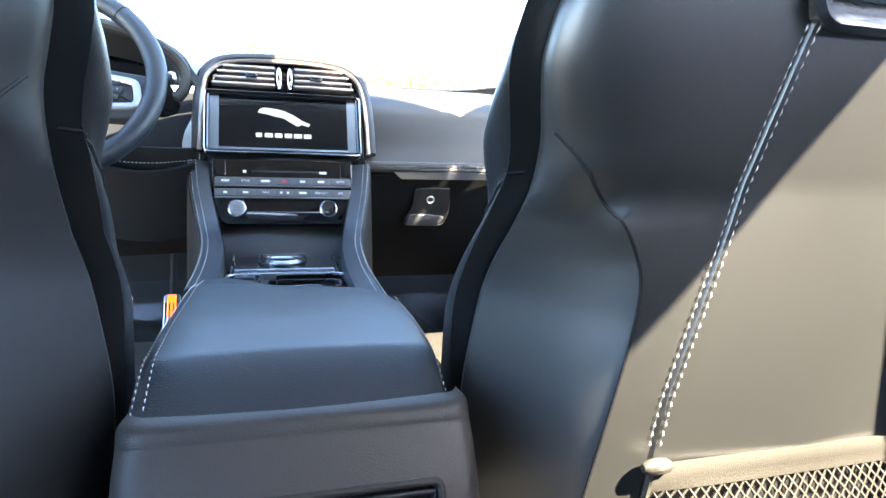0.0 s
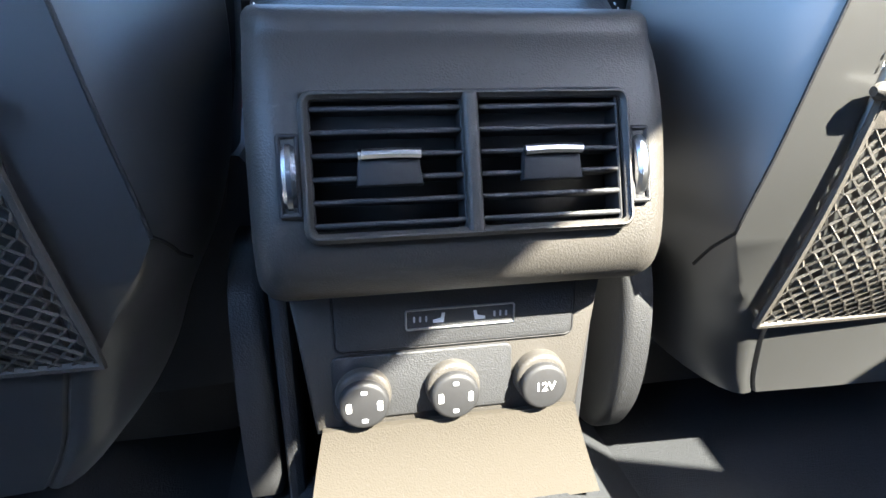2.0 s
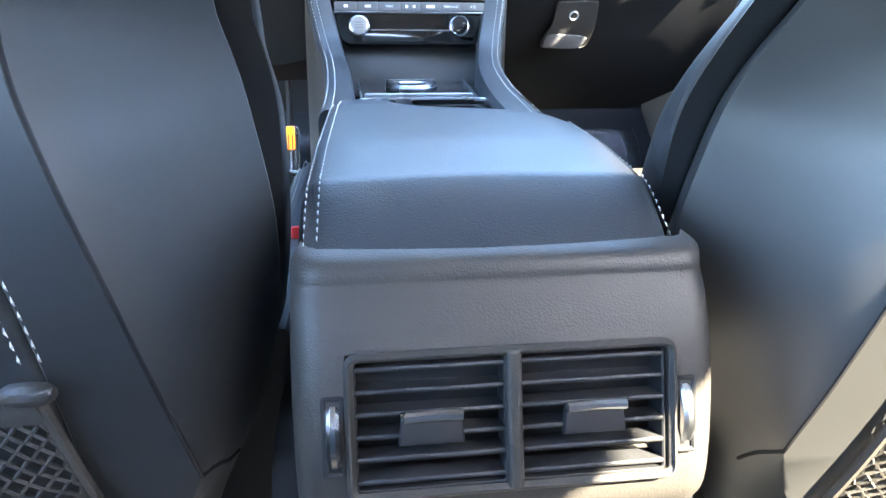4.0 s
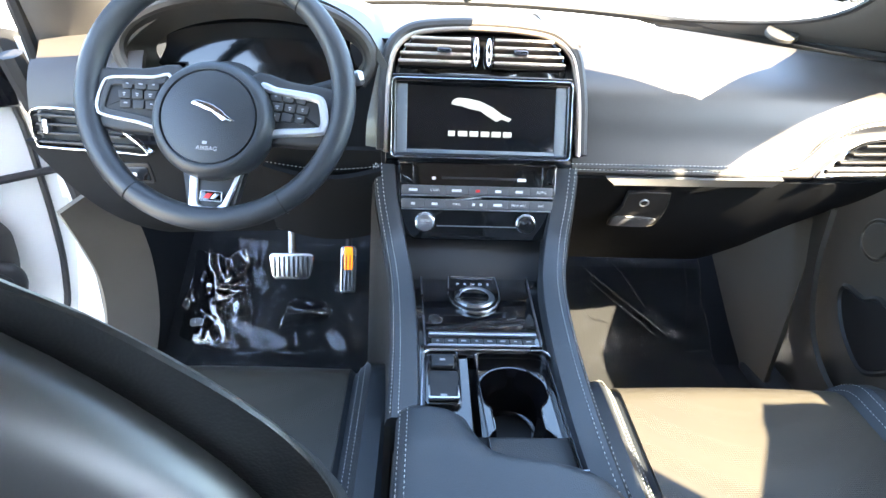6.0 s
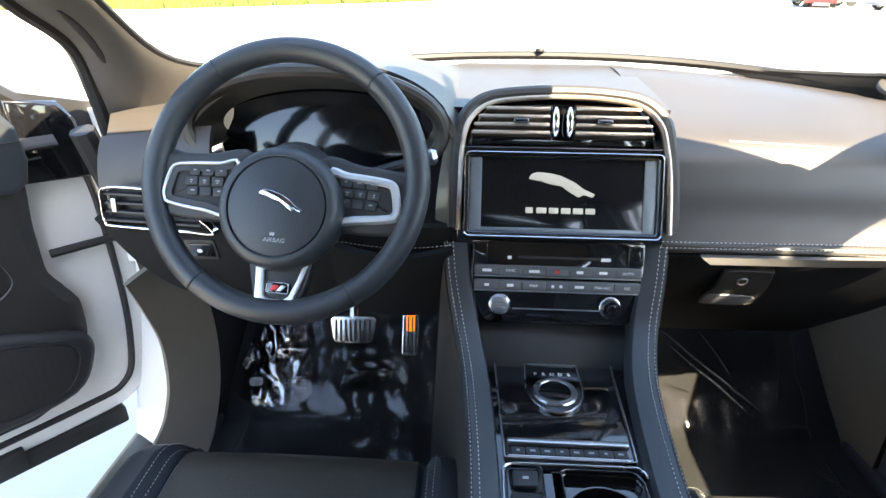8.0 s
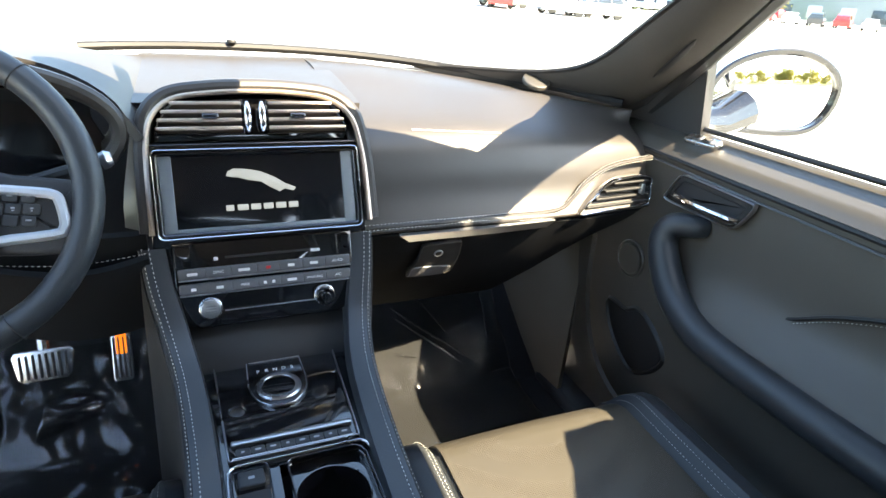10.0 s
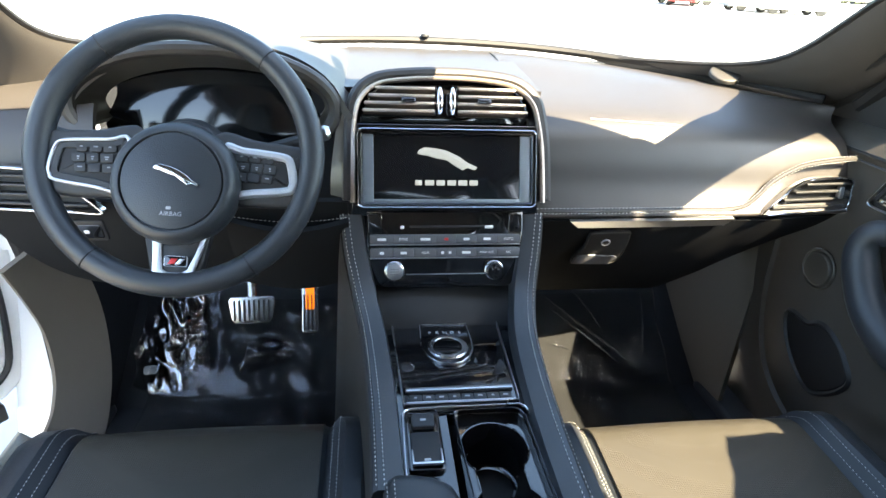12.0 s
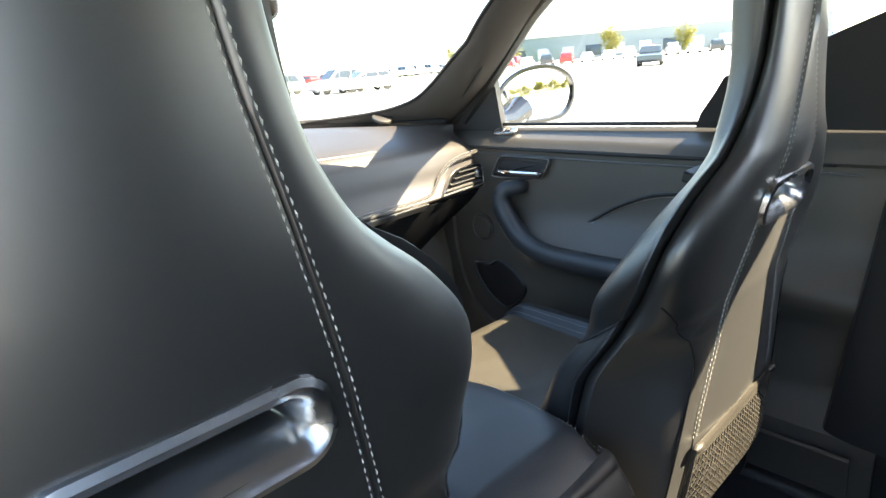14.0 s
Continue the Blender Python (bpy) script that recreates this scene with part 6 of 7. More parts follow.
def door(s, M, name, label, foot=0.45):
    """A front door in closed position on side s, moved by M."""
    d = thing(name, M @ Vector((s * 0.80, -0.4, 0.7)), label, "car door", "front doors")

    def p(n, bm2, mat, label2="", par=None):
        bmesh.ops.transform(bm2, matrix=M, verts=bm2.verts)
        return part(n, bm2, mat, par or d, label2)

    opened = s < 0
    # Right door gets the lightened copies, with bounced sunlight in their colour.
    lining = DOOR_BLACK if opened else LIT_TRIM
    back = -0.13 if opened else 0.0           # the driver's handle sits further back
    def fr(z):
        return lerp_table(FRONT_EDGE, z) if opened else 0.32

    def outline(k):
        low = 0.0 if opened else 0.075
        sill = 0.0 if opened else 0.062
        pts = [(0.16, 0.52 - low), (0.20, 0.64), (0.205, 0.85), (0.19, 1.02), (0.12, 1.12 - sill), (-0.45, 1.135 - sill), (-0.93, 1.145 - sill), (-0.97, 0.95), (-0.96, 0.62), (-0.88, 0.51 - low), (-0.5, 0.495 - low), (0.02, 0.495 - low)]
        return [Vector((q.x, q.y)) for q in spline([(a, b, 0) for a, b in pts], 6, True)]
    PL = plane_at((s * 0.795, 0, 0), (0, -s, 0), (0, 0, 1))          # z points to the cabin
    if (PL @ Vector((0, 0, 1))).x * s > s * s * 0.795:
        PL = plane_at((s * 0.795, 0, 0), (0, s, 0), (0, 0, 1))
    sg = 1 if (PL @ Vector((1, 0, 0))).y > 0 else -1

    def on(pts):
        loop = [Vector((sg * q[0], q[1])) for q in pts]
        area = sum(a.x * b.y - b.x * a.y for a, b in zip(loop, loop[1:] + loop[:1]))
        return loop if area > 0 else loop[::-1]
    big = [Vector((q.x, q.y)) for q in outline(0)]
    p("door_frame", plate(inset(on([(a.x, a.y) for a in big]), -0.018), at(PL, 0, 0, -0.09), 0.085, 0.012), PAINT, "white painted door frame")
    p("door_seal", frame_ring(inset(on([(a.x, a.y) for a in big]), 0.020), at(PL, 0, 0, -0.006), 0.012, 0.010, 0.004), RUBBER, "black rubber door seal")

    def trim(u, v):
        z = foot + ((1.12 if opened else 1.064) - foot) * v
        y = fr(z) - (fr(z) + (0.925 if opened else 0.985)) * u
        x = 0.775 - 0.012 * math.sin(math.pi * v)
        arm = math.exp(-((z - (0.80 + 0.02 * u)) / 0.055) ** 2) * min(1, max(0, (-0.10 + back - y) / 0.10))
        x -= 0.055 * arm
        pocket = min(1, max(0, (0.60 - z) / 0.06)) * min(1, max(0, (-0.12 - y) / 0.1))
        x -= 0.050 * pocket
        top = max(0, (z - 1.075) / 0.05)
        x += 0.02 * top * top
        lip = max(0.0, 1 - u / 0.02)
        return (s * (x + 0.016 * lip * opened), y, z)
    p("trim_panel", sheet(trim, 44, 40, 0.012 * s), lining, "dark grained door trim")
    p("upper_trim", sheet((lambda u, v: (s * (0.766 + 0.040 * v), 0.13 - 1.10 * u, 1.068 + 0.006 * min(1, 6 * v) + 0.052 * v ** 1.8 + 0.015 * u * v)) if opened else (lambda u, v: (s * (0.752 + 0.056 * v + 0.004 * min(1, 5 * v)), 0.20 - 1.17 * u, 1.066 + 0.012 * min(1, 5 * v) + 0.028 * v + 0.020 * u * v)), 24, 10, 0.012 * s), DOOR_BLACK if opened else LIT_TRIM_TOP, "padded leather upper trim")
    p("belt_line", tube([(s * (0.7665 if opened else 0.756), (0.13 if opened else 0.20) - 1.06 * i / 20, 1.064 - 0.004 * math.sin(i / 20 * 3)) for i in range(21)], 0.005, 6), RUBBER)
    p("window_rubber", tube([(s * 0.805, 0.07 - 1.0 * i / 20, (1.128 if opened else 1.117) + 0.016 * i / 20) for i in range(21)], 0.007 if opened else 0.005, 6), RUBBER)
    # Passenger seam is grey: its gloss highlight is put into the colour.
    p("belt_seam", tube([(s * 0.7655, 0.10 - 1.0 * i / 20, 1.046 - 0.006 * math.sin(i / 20 * 3)) for i in range(21)], 0.0022, 6), BUTTON if not opened else RUBBER)
    if opened:
        p("door_bottom_seal", box(-0.875, -0.79, -0.90, 0.13, 0.445, 0.482, 0.008), RUBBER, "black rubber strip under the door")
        for i in range(5):
            p("seal_clip", box(-0.80, -0.782, -0.16 - 0.14 * i, -0.06 - 0.14 * i, 0.452, 0.50, 0.004), RUBBER)
        p("upper_block", plate(on([(-0.90, 1.005), (0.050, 0.998), (0.070, 1.012), (0.079, 1.05), (0.074, 1.105), (0.050, 1.142), (-0.90, 1.158)]), at(PL, 0, 0, 0.022), 0.030, 0.012), LEATHER, "padded black upper door trim")
        p("block_seam", tube([(-0.741, 0.072 - 0.95 * i / 12, 1.082 + 0.004 * math.sin(i)) for i in range(13)], 0.002, 5), RUBBER)
        p("sail_panel", plate(on([(0.070, 1.000), (0.176, 0.992), (0.181, 1.04), (0.172, 1.10), (0.150, 1.132), (0.070, 1.145)]), at(PL, 0, 0, 0.0), 0.018, 0.010), PIANO, "glossy black corner panel")
        ov = [Vector((q.x, q.y)) for q in spline([(x, y, 0) for x, y in on([(-0.085, 0.870), (-0.070, 0.822), (-0.035, 0.812), (0.000, 0.830), (0.008, 0.855), (-0.010, 0.893), (-0.050, 0.903)])], 4, True)]
        og = p("oval_grille", plate(ov, at(PL, 0, 0, 0.026), 0.006, 0.003), GRILLE, "black mesh over the upper speaker")
        p("grille_rim", frame_ring(ov, at(PL, 0, 0, 0.028), 0.004, 0.006, 0.002), PLASTIC)
    # inner handle
    hy, hz = (-0.155 + back, 1.022) if opened else (-0.130, 1.010)
    HN = plane_at((s * (0.768 if opened else 0.762), hy, hz), (0, -1, 0.0), (0, 0.0, 1)) if s > 0 else plane_at((s * 0.768, hy, hz), (0, 1, -0.05), (0, 0.05, 1))
    if (HN @ Vector((0, 0, 1))).x * s > 0.768:
        HN = HN @ Matrix.Rotation(math.pi, 4, 'Y')
    shape = ((-0.098, -0.026), (-0.092, -0.012), (-0.076, 0.018), (-0.066, 0.027), (-0.050, 0.031), (0.020, 0.031), (0.092, 0.030), (0.101, 0.024), (0.098, 0.012), (0.083, -0.014), (0.074, -0.024), (0.060, -0.028), (-0.020, -0.031), (-0.085, -0.032))
    if opened:
        shape = ((-0.092, 0.022), (-0.086, 0.027), (0.0, 0.027), (0.086, 0.027), (0.092, 0.022), (0.080, -0.020), (0.070, -0.026), (0.0, -0.027), (-0.066, -0.027), (-0.074, -0.022))
    ho = [Vector((q.x, q.y)) for q in spline([(x, y, 0) for x, y in shape], 3, True)]
    area = sum(a.x * b.y - b.x * a.y for a, b in zip(ho, ho[1:] + ho[:1]))
    ho = ho if area > 0 else ho[::-1]
    p("handle_bezel", frame_ring(ho, at(HN, 0, 0, -0.004), 0.003, 0.010, 0.0012), SATIN, "satin silver handle bezel")
    p("handle_inlay", frame_ring(inset(ho, 0.003), at(HN, 0, 0, -0.004), 0.011, 0.007, 0.002), DOOR_BLACK)
    p("handle_cup", plate(inset(ho, 0.012), at(HN, 0, 0, -0.006), 0.006, 0.001), RUBBER, "dark hollow behind the handle")
    p("handle", tube([HN @ Vector((x, -0.012 + y, w)) for x, y, w in ((-0.066, -0.001, 0.001), (-0.058, 0, 0.009), (0.0, 0.001, 0.013), (0.066, 0.002, 0.009), (0.074, 0.002, 0.001))], 0.0095, 10, flat=0.7), CHROME, "chrome pull handle")
    # grab handle that runs into the armrest
    gh = spline([(s * 0.765, -0.030 + back, 0.935), (s * 0.742, -0.036 + back, 0.940), (s * 0.728, -0.052 + back, 0.920), (s * 0.722, -0.080 + back, 0.870), (s * 0.716, -0.125 + back, 0.820), (s * 0.710, -0.20 + back, 0.780), (s * 0.705, -0.30 + back, 0.770), (s * 0.705, -0.56, 0.780), (s * 0.72, -0.80, 0.79)], 6)
    if not opened:
        gh = spline([(0.772, -0.138, 0.957), (0.752, -0.128, 0.958), (0.732, -0.098, 0.950), (0.724, -0.092, 0.915), (0.718, -0.122, 0.868), (0.711, -0.168, 0.828), (0.705, -0.235, 0.803), (0.702, -0.33, 0.796), (0.702, -0.56, 0.800), (0.72, -0.80, 0.805)], 6)
    p("grab_handle", tube(gh, [(0.017 if opened else 0.0185) + 0.011 * min(1, i / 22) for i in range(len(gh))], 12), LEATHER, "soft black grab handle")
    p("armrest_top", sheet(lambda u, v: (s * (0.712 + 0.055 * v), -0.17 + back - 0.55 * u, 0.812 + 0.006 * v - 0.01 * math.sin(3 * u)), 14, 4, 0.01 * s), LEATHER)
    for i in range(4):
        p("window_switch", box(min(s * 0.728, s * 0.742), max(s * 0.728, s * 0.742), -0.205 + back - 0.022 * i, -0.19 + back - 0.022 * i, 0.812, 0.822, 0.003), PIANO)
    sw = spline([(s * 0.7615, -0.25 + back, 0.868), (s * 0.7615, -0.33 + back, 0.872), (s * 0.7615, -0.42 + back, 0.925), (s * 0.7615, -0.52 + back, 0.965), (s * 0.7615, -0.66, 0.98)], 8)
    p("seam_stitching", stitches(sw, (-s, 0, 0.3), lift=0.003), THREAD)
    p("panel_piping", tube([q + Vector((0, 0, 0.008)) for q in sw], 0.004, 6), RUBBER)
    # seat memory plate
    SP = plane_at((s * (0.785 if opened else 0.787), -0.085 if opened else -0.066, 1.105 if opened else 1.099), (0, -1, 0.05), (s * 0.5, 0, 1) if opened else (0.9, 0, 0.5))
    if (SP @ Vector((0, 0, 1))).z < 1.105:
        SP = SP @ Matrix.Rotation(math.pi, 4, 'X')
    sp = p("lock_plate", plate(rrect(0.078, 0.023, 0.007), at(SP, 0, 0, 0.0), 0.008, 0.003), SATIN, "silver door lock switch plate")
    for i in range(2):
        p("lock_button", plate(rrect(0.018, 0.014, 0.003), at(SP, -0.013 + 0.026 * i, 0, 0.006), 0.005, 0.002), PIANO)
    # pocket and speaker
    if opened:
        pod = [Vector((q.x, q.y)) for q in spline([(x, y, 0) for x, y in on([(-0.175, 0.60), (-0.158, 0.675), (-0.105, 0.742), (-0.050, 0.758), (0.045, 0.726), (0.088, 0.702), (0.094, 0.655), (0.045, 0.585), (-0.10, 0.573)])], 5, True)]
        sp2 = p("speaker_pod", plate(pod, at(PL, 0, 0, 0.015), 0.032, 0.014), PLASTIC, "raised speaker housing")
        mid = sum(pod, Vector((0, 0))) / len(pod)
        small = [mid + (q - mid) * 0.74 for q in pod]
        p("speaker_grille", plate(small, at(PL, 0, 0, 0.044), 0.006, 0.002), GRILLE, "black perforated speaker grille")
        p("speaker_rim", loft([ring_of([mid + (q - mid) * f for q in pod], PL, w) for f, w in ((0.80, 0.046), (0.79, 0.0505), (0.765, 0.0505), (0.75, 0.046))], True, False), PLASTIC)
    else:
        lz = [Vector((q.x, q.y)) for q in spline([(x, y, 0) for x, y in on([(0.055, 0.700), (0.0, 0.702), (-0.034, 0.721), (-0.080, 0.708), (-0.125, 0.668), (-0.118, 0.635), (-0.085, 0.600), (-0.050, 0.585), (0.005, 0.615), (0.045, 0.660)])], 4, True)]
        # Flat plate, not a recess: the hollow's shade is in its dark colour.
        pk = p("pocket", plate(lz, at(PL, 0, 0, 0.024), 0.010, 0.004), RUBBER, "dark plate standing for a shaded hollow in the door")
        p("pocket_rim", frame_ring(inset(lz, -0.010), at(PL, 0, 0, 0.024), 0.011, 0.013, 0.005), DOOR_BLACK, "rounded rim", pk)
        tw = plane_at((0.762, 0.020, 0.822), (0, 1, 0), (0, 0, 1))
        tw = tw if (tw @ Vector((0, 0, 1))).x < 0.758 else plane_at((0.762, 0.020, 0.822), (0, -1, 0), (0, 0, 1))
        p("tweeter_cover", plate(disc(0.034, 28), tw, 0.008, 0.004), LIT_TRIM, "round grained speaker cover")
        p("tweeter_ring", frame_ring(disc(0.042, 28), tw, 0.004, 0.005, 0.002), LIT_TRIM)
    # window frame and glass
    fr = spline([(s * 0.80, 0.10, 1.13), (s * 0.755, -0.10, 1.29), (s * 0.70, -0.26, 1.40), (s * 0.655, -0.42, 1.46), (s * 0.635, -0.65, 1.487), (s * 0.635, -0.95, 1.49)], 6)
    p("window_frame", tube(fr + [Vector((s * 0.70, -0.97, 1.32)), Vector((s * 0.79, -0.96, 1.15))], 0.017, 8), RUBBER, "black window frame")
    p("window_corner", loft([[(s * (0.80 + dx), 0.21, 1.075), (s * (0.80 + dx), -0.045, 1.092), (s * (0.772 + dx), -0.045, 1.245), (s * (0.765 + dx), -0.03, 1.255), (s * (0.795 + dx), 0.10, 1.150), (s * (0.80 + dx), 0.21, 1.120)] for dx in (0.0, 0.02)]), PLASTIC, "black mirror triangle")

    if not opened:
        # Added corner piece, outlined to cast the shade edge on the passenger seat.
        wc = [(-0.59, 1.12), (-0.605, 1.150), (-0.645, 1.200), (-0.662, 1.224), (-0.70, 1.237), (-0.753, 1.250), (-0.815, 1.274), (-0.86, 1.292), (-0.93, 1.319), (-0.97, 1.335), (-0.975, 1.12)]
        p("sun_blocking_corner", loft([[(s * (0.792 + dx - 0.458 * (z - 1.13)), y, z) for y, z in wc] for dx in (-0.008, 0.004)]), PLASTIC, "dark corner piece added to shade the passenger seat")

    def gl(u, v):
        y = -0.06 - 0.88 * u
        ztop = 1.26 + 0.225 * min(1, u / 0.45) ** 0.7
        zlow = 1.13 if opened else 1.106
        z = zlow + (ztop - zlow) * v
        return (s * (0.800 - 0.165 * (z - 1.13) / 0.36), y, z)
    g = p("window_pane", sheet(gl, 16, 6, 0.004 * s), GLASS, "clear side window")
    g.visible_shadow = False
    # outside mirror
    mc = Vector((s * 0.985, -0.02, 1.185))
    OM = plane_at(mc, (s * -0.93, 0.37 * -1, 0) if s < 0 else (0.93, -0.37, 0), (0, 0, 1))
    if (OM @ Vector((0, 0, 1))).y > mc.y:
        OM = OM @ Matrix.Rotation(math.pi, 4, 'Y')
    mo = [Vector((q.x, q.y)) for q in spline([(x, y, 0) for x, y in ((-0.135, -0.045), (-0.06, -0.082), (0.08, -0.08), (0.13, -0.03), (0.125, 0.04), (0.05, 0.082), (-0.05, 0.075), (-0.12, 0.03))], 5, True)]
    cap = [ring_of([q * f for q in mo], OM, w) for f, w in ((0.35, -0.13), (0.75, -0.10), (0.95, -0.05), (1.0, -0.01), (1.0, 0.004), (0.95, 0.006), (0.93, -0.004))]
    p("mirror_housing", loft(cap), PAINT, "white outside mirror housing")
    p("mirror_rim", frame_ring(mo, at(OM, 0, 0, 0.002), 0.013, 0.008, 0.003), PIANO)
    p("mirror_glass", plate(inset(mo, 0.011), at(OM, 0, 0, -0.003), 0.005, 0.0005), MIRROR, "mirror glass")
    p("mirror_foot", tube([(s * 0.81, -0.01, 1.125), (s * 0.87, -0.01, 1.125), (s * 0.93, -0.01, 1.150)], [0.024, 0.030, 0.040], 10), PIANO)
    return d


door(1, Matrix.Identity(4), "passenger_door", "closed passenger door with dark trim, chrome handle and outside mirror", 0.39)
hinge = Vector((-0.84, 0.24, 0))
OPEN = Matrix.Translation(hinge) @ Matrix.Rotation(radians(-38), 4, 'Z') @ Matrix.Translation(-hinge)
door(-1, OPEN, "driver_door", "open driver's door with dark trim and white painted edge", 0.555)

# jamb beside the driver's door
jamb = thing("door_jamb", (-0.8, 0.25, 0.6), "white painted door jamb with black seal and hinge", "door jamb")
part("jamb_panel", sheet(lambda u, v: (-0.765 - 0.10 * u, 0.175 + 0.06 * u - 0.08 * max(0, v - 0.6) - 0.13 * (1 - v) ** 3, 0.36 + 0.75 * v), 6, 14, -0.012), PAINT, jamb)
sealp = spline([(-0.765, 0.06, 1.10), (-0.758, 0.105, 0.95), (-0.755, 0.140, 0.82), (-0.752, 0.145, 0.62), (-0.752, 0.115, 0.47), (-0.752, 0.03, 0.415), (-0.752, -0.2, 0.405), (-0.752, -0.6, 0.405), (-0.752, -0.95, 0.42)], 8)
part("aperture_seal", tube(sealp, 0.020, 8), RUBBER, jamb, "black aperture seal")
part("hinge", box(-0.85, -0.79, 0.19, 0.225, 0.80, 0.85, 0.006), PAINT, jamb)
part("check_strap", tube([(-0.79, 0.21, 0.865), (-0.84, 0.15, 0.865), (-0.90, 0.08, 0.865)], 0.008, 6), RUBBER, jamb)

# rear-view mirror
rv = thing("rear_view_mirror", (0, -0.1, 1.42), "black rear-view mirror under the windscreen header", "mirror")
IM = plane_at((-0.005, -0.115, 1.425), (1, 0, 0), (0, 0.15, 1))
io = rrect(0.255, 0.072, 0.03, 6)
part("mirror_case", loft([ring_of([q * f for q in io], IM, w) for f, w in ((0.5, -0.035), (0.9, -0.022), (1.0, -0.004), (1.0, 0.003), (0.96, 0.005))]), PLASTIC, rv)
part("mirror_glass", plate(inset(io, 0.004), at(IM, 0, 0, 0.004), 0.002, 0.0005), MIRROR, rv, "mirror glass")
part("mirror_stem", tube([(-0.005, -0.09, 1.43), (-0.005, -0.05, 1.46), (-0.005, -0.02, 1.475)], 0.014, 8), PLASTIC, rv)

# ---- far surroundings ----
edge = [(-400, -60), (-60, 5), (-15, 26.5), (-6, 38), (2, 53), (14, 64), (40, 72), (120, 90), (600, 130)]
verge = bmesh.new()
pts = [verge.verts.new((x, y, 0.10)) for x, y in edge] + [verge.verts.new((x, y, 0.10)) for x, y in ((800, 900), (-800, 900))]
verge.faces.new(pts)
g = part("grass_verge", verge, GRASS)
tagged(g, "sunlit yellow-green grass beyond the car park", "grass", kind="stuff")
verge = bmesh.new()
verge.faces.new([verge.verts.new((x, y, 0.10)) for x, y in ((-300, -700), (600, -700), (600, -45), (-300, -38))])
g = part("rear_grass_verge", verge, GRASS)
tagged(g, "sunlit grass behind the car park", "grass", kind="stuff")
k = part("kerb", tube([(x, y, 0.06) for x, y in edge], 0.12, 6), CONCRETE)
tagged(k, "pale concrete kerb along the grass", "kerb", kind="structure")

blades = bmesh.new()
rg = random.Random(5)
for i in range(9000):
    t = rg.random()
    seg = rg.choice([1, 2, 2, 3, 3, 3, 4, 4, 5])
    a, b = edge[seg], edge[seg + 1]
    d = rg.random() ** 2 * 14
    x, y = a[0] + (b[0] - a[0]) * t, a[1] + (b[1] - a[1]) * t
    nx, ny = -(b[1] - a[1]), b[0] - a[0]
    L = math.hypot(nx, ny)
    x, y = x + nx / L * d, y + ny / L * d
    h, w, q = rg.uniform(0.15, 0.45), rg.uniform(0.05, 0.16), rg.uniform(0, 6.28)
    v = [blades.verts.new((x - w * math.cos(q), y - w * math.sin(q), 0.09)), blades.verts.new((x + w * math.cos(q), y + w * math.sin(q), 0.09)), blades.verts.new((x + rg.uniform(-0.1, 0.1), y, 0.1 + h))]
    blades.faces.new(v)
tf = part("grass_tuft", blades, GRASS, smooth=False)
tagged(tf, "uneven tufts of sunlit verge grass", "grass", kind="stuff")


def tree(x, y, h, seed, spread=0.32):
    """A tapered trunk with limbs and a crown of many leaf clumps."""
    r = random.Random(seed)
    t = thing("tree", (x, y, 0.1), "yellow-green spring tree on the grass verge", "tree", "verge trees")
    tb = bmesh.new()
    base = Vector((x, y, 0.05))
    tips = []
    tube([base + Vector((0.1 * math.sin(i), 0.1 * math.cos(i), h * 0.7 * i / 6)) for i in range(7)], [0.16 * h / 8 * (1 - 0.12 * i) for i in range(7)], 7, bm=tb)
    for i in range(16):
        a = r.uniform(0, 6.28)
        z0 = h * r.uniform(0.06, 0.66)
        reach = h * spread * r.uniform(0.5, 1.0)
        p0 = base + Vector((0, 0, z0))
        p2 = p0 + Vector((math.cos(a) * reach, math.sin(a) * reach, h * r.uniform(0.12, 0.32)))
        p1 = (p0 + p2) / 2 + Vector((0, 0, -0.05 * h))
        tube([p0, p1, p2], [0.05 * h / 8, 0.035 * h / 8, 0.015], 5, bm=tb)
        tips += [p1, p2, (p1 + p2) / 2]
    tips += [base + Vector((0, 0, h * f)) for f in (0.7, 0.82, 0.92)]
    part("trunk", tb, BARK, t)
    lb = bmesh.new()
    for p in tips:
        for q in range(30):
            c = p + Vector((r.gauss(0, 1), r.gauss(0, 1), r.gauss(0, 0.8))) * h * 0.085
            s = r.uniform(0.014, 0.045) * h
            u = Vector((r.gauss(0, 1), r.gauss(0, 1), r.gauss(0, 1))).normalized()
            w = u.orthogonal().normalized()
            lb.faces.new([lb.verts.new(c + u * s), lb.verts.new(c + w * s * 0.7), lb.verts.new(c - u * s), lb.verts.new(c - w * s * 0.6)])
    part("crown", lb, LEAF, t, smooth=False)
    return t


rt = random.Random(11)
for i in range(18):
    tree(-1.5 + i * 1.32 + rt.uniform(-0.8, 0.8), 72 + rt.uniform(-4, 5), rt.uniform(9.5, 13.5), 100 + i)
for i in range(14):
    tree(-34 + i * 2.5 + rt.uniform(-1, 1), 66 + rt.uniform(-3, 7), rt.uniform(3.0, 5.0), 140 + i, 0.5)
for i in range(12):
    tree(-6 + i * 4.2 + rt.uniform(-1, 1), -62 + rt.uniform(-6, 3), rt.uniform(6, 9), 170 + i, 0.4)
for x, y, h in ((118, 70, 7), (128, 58, 6), (106, 88, 7), (140, 42, 7), (96, 96, 6)):
    tree(x, y, h, int(x))

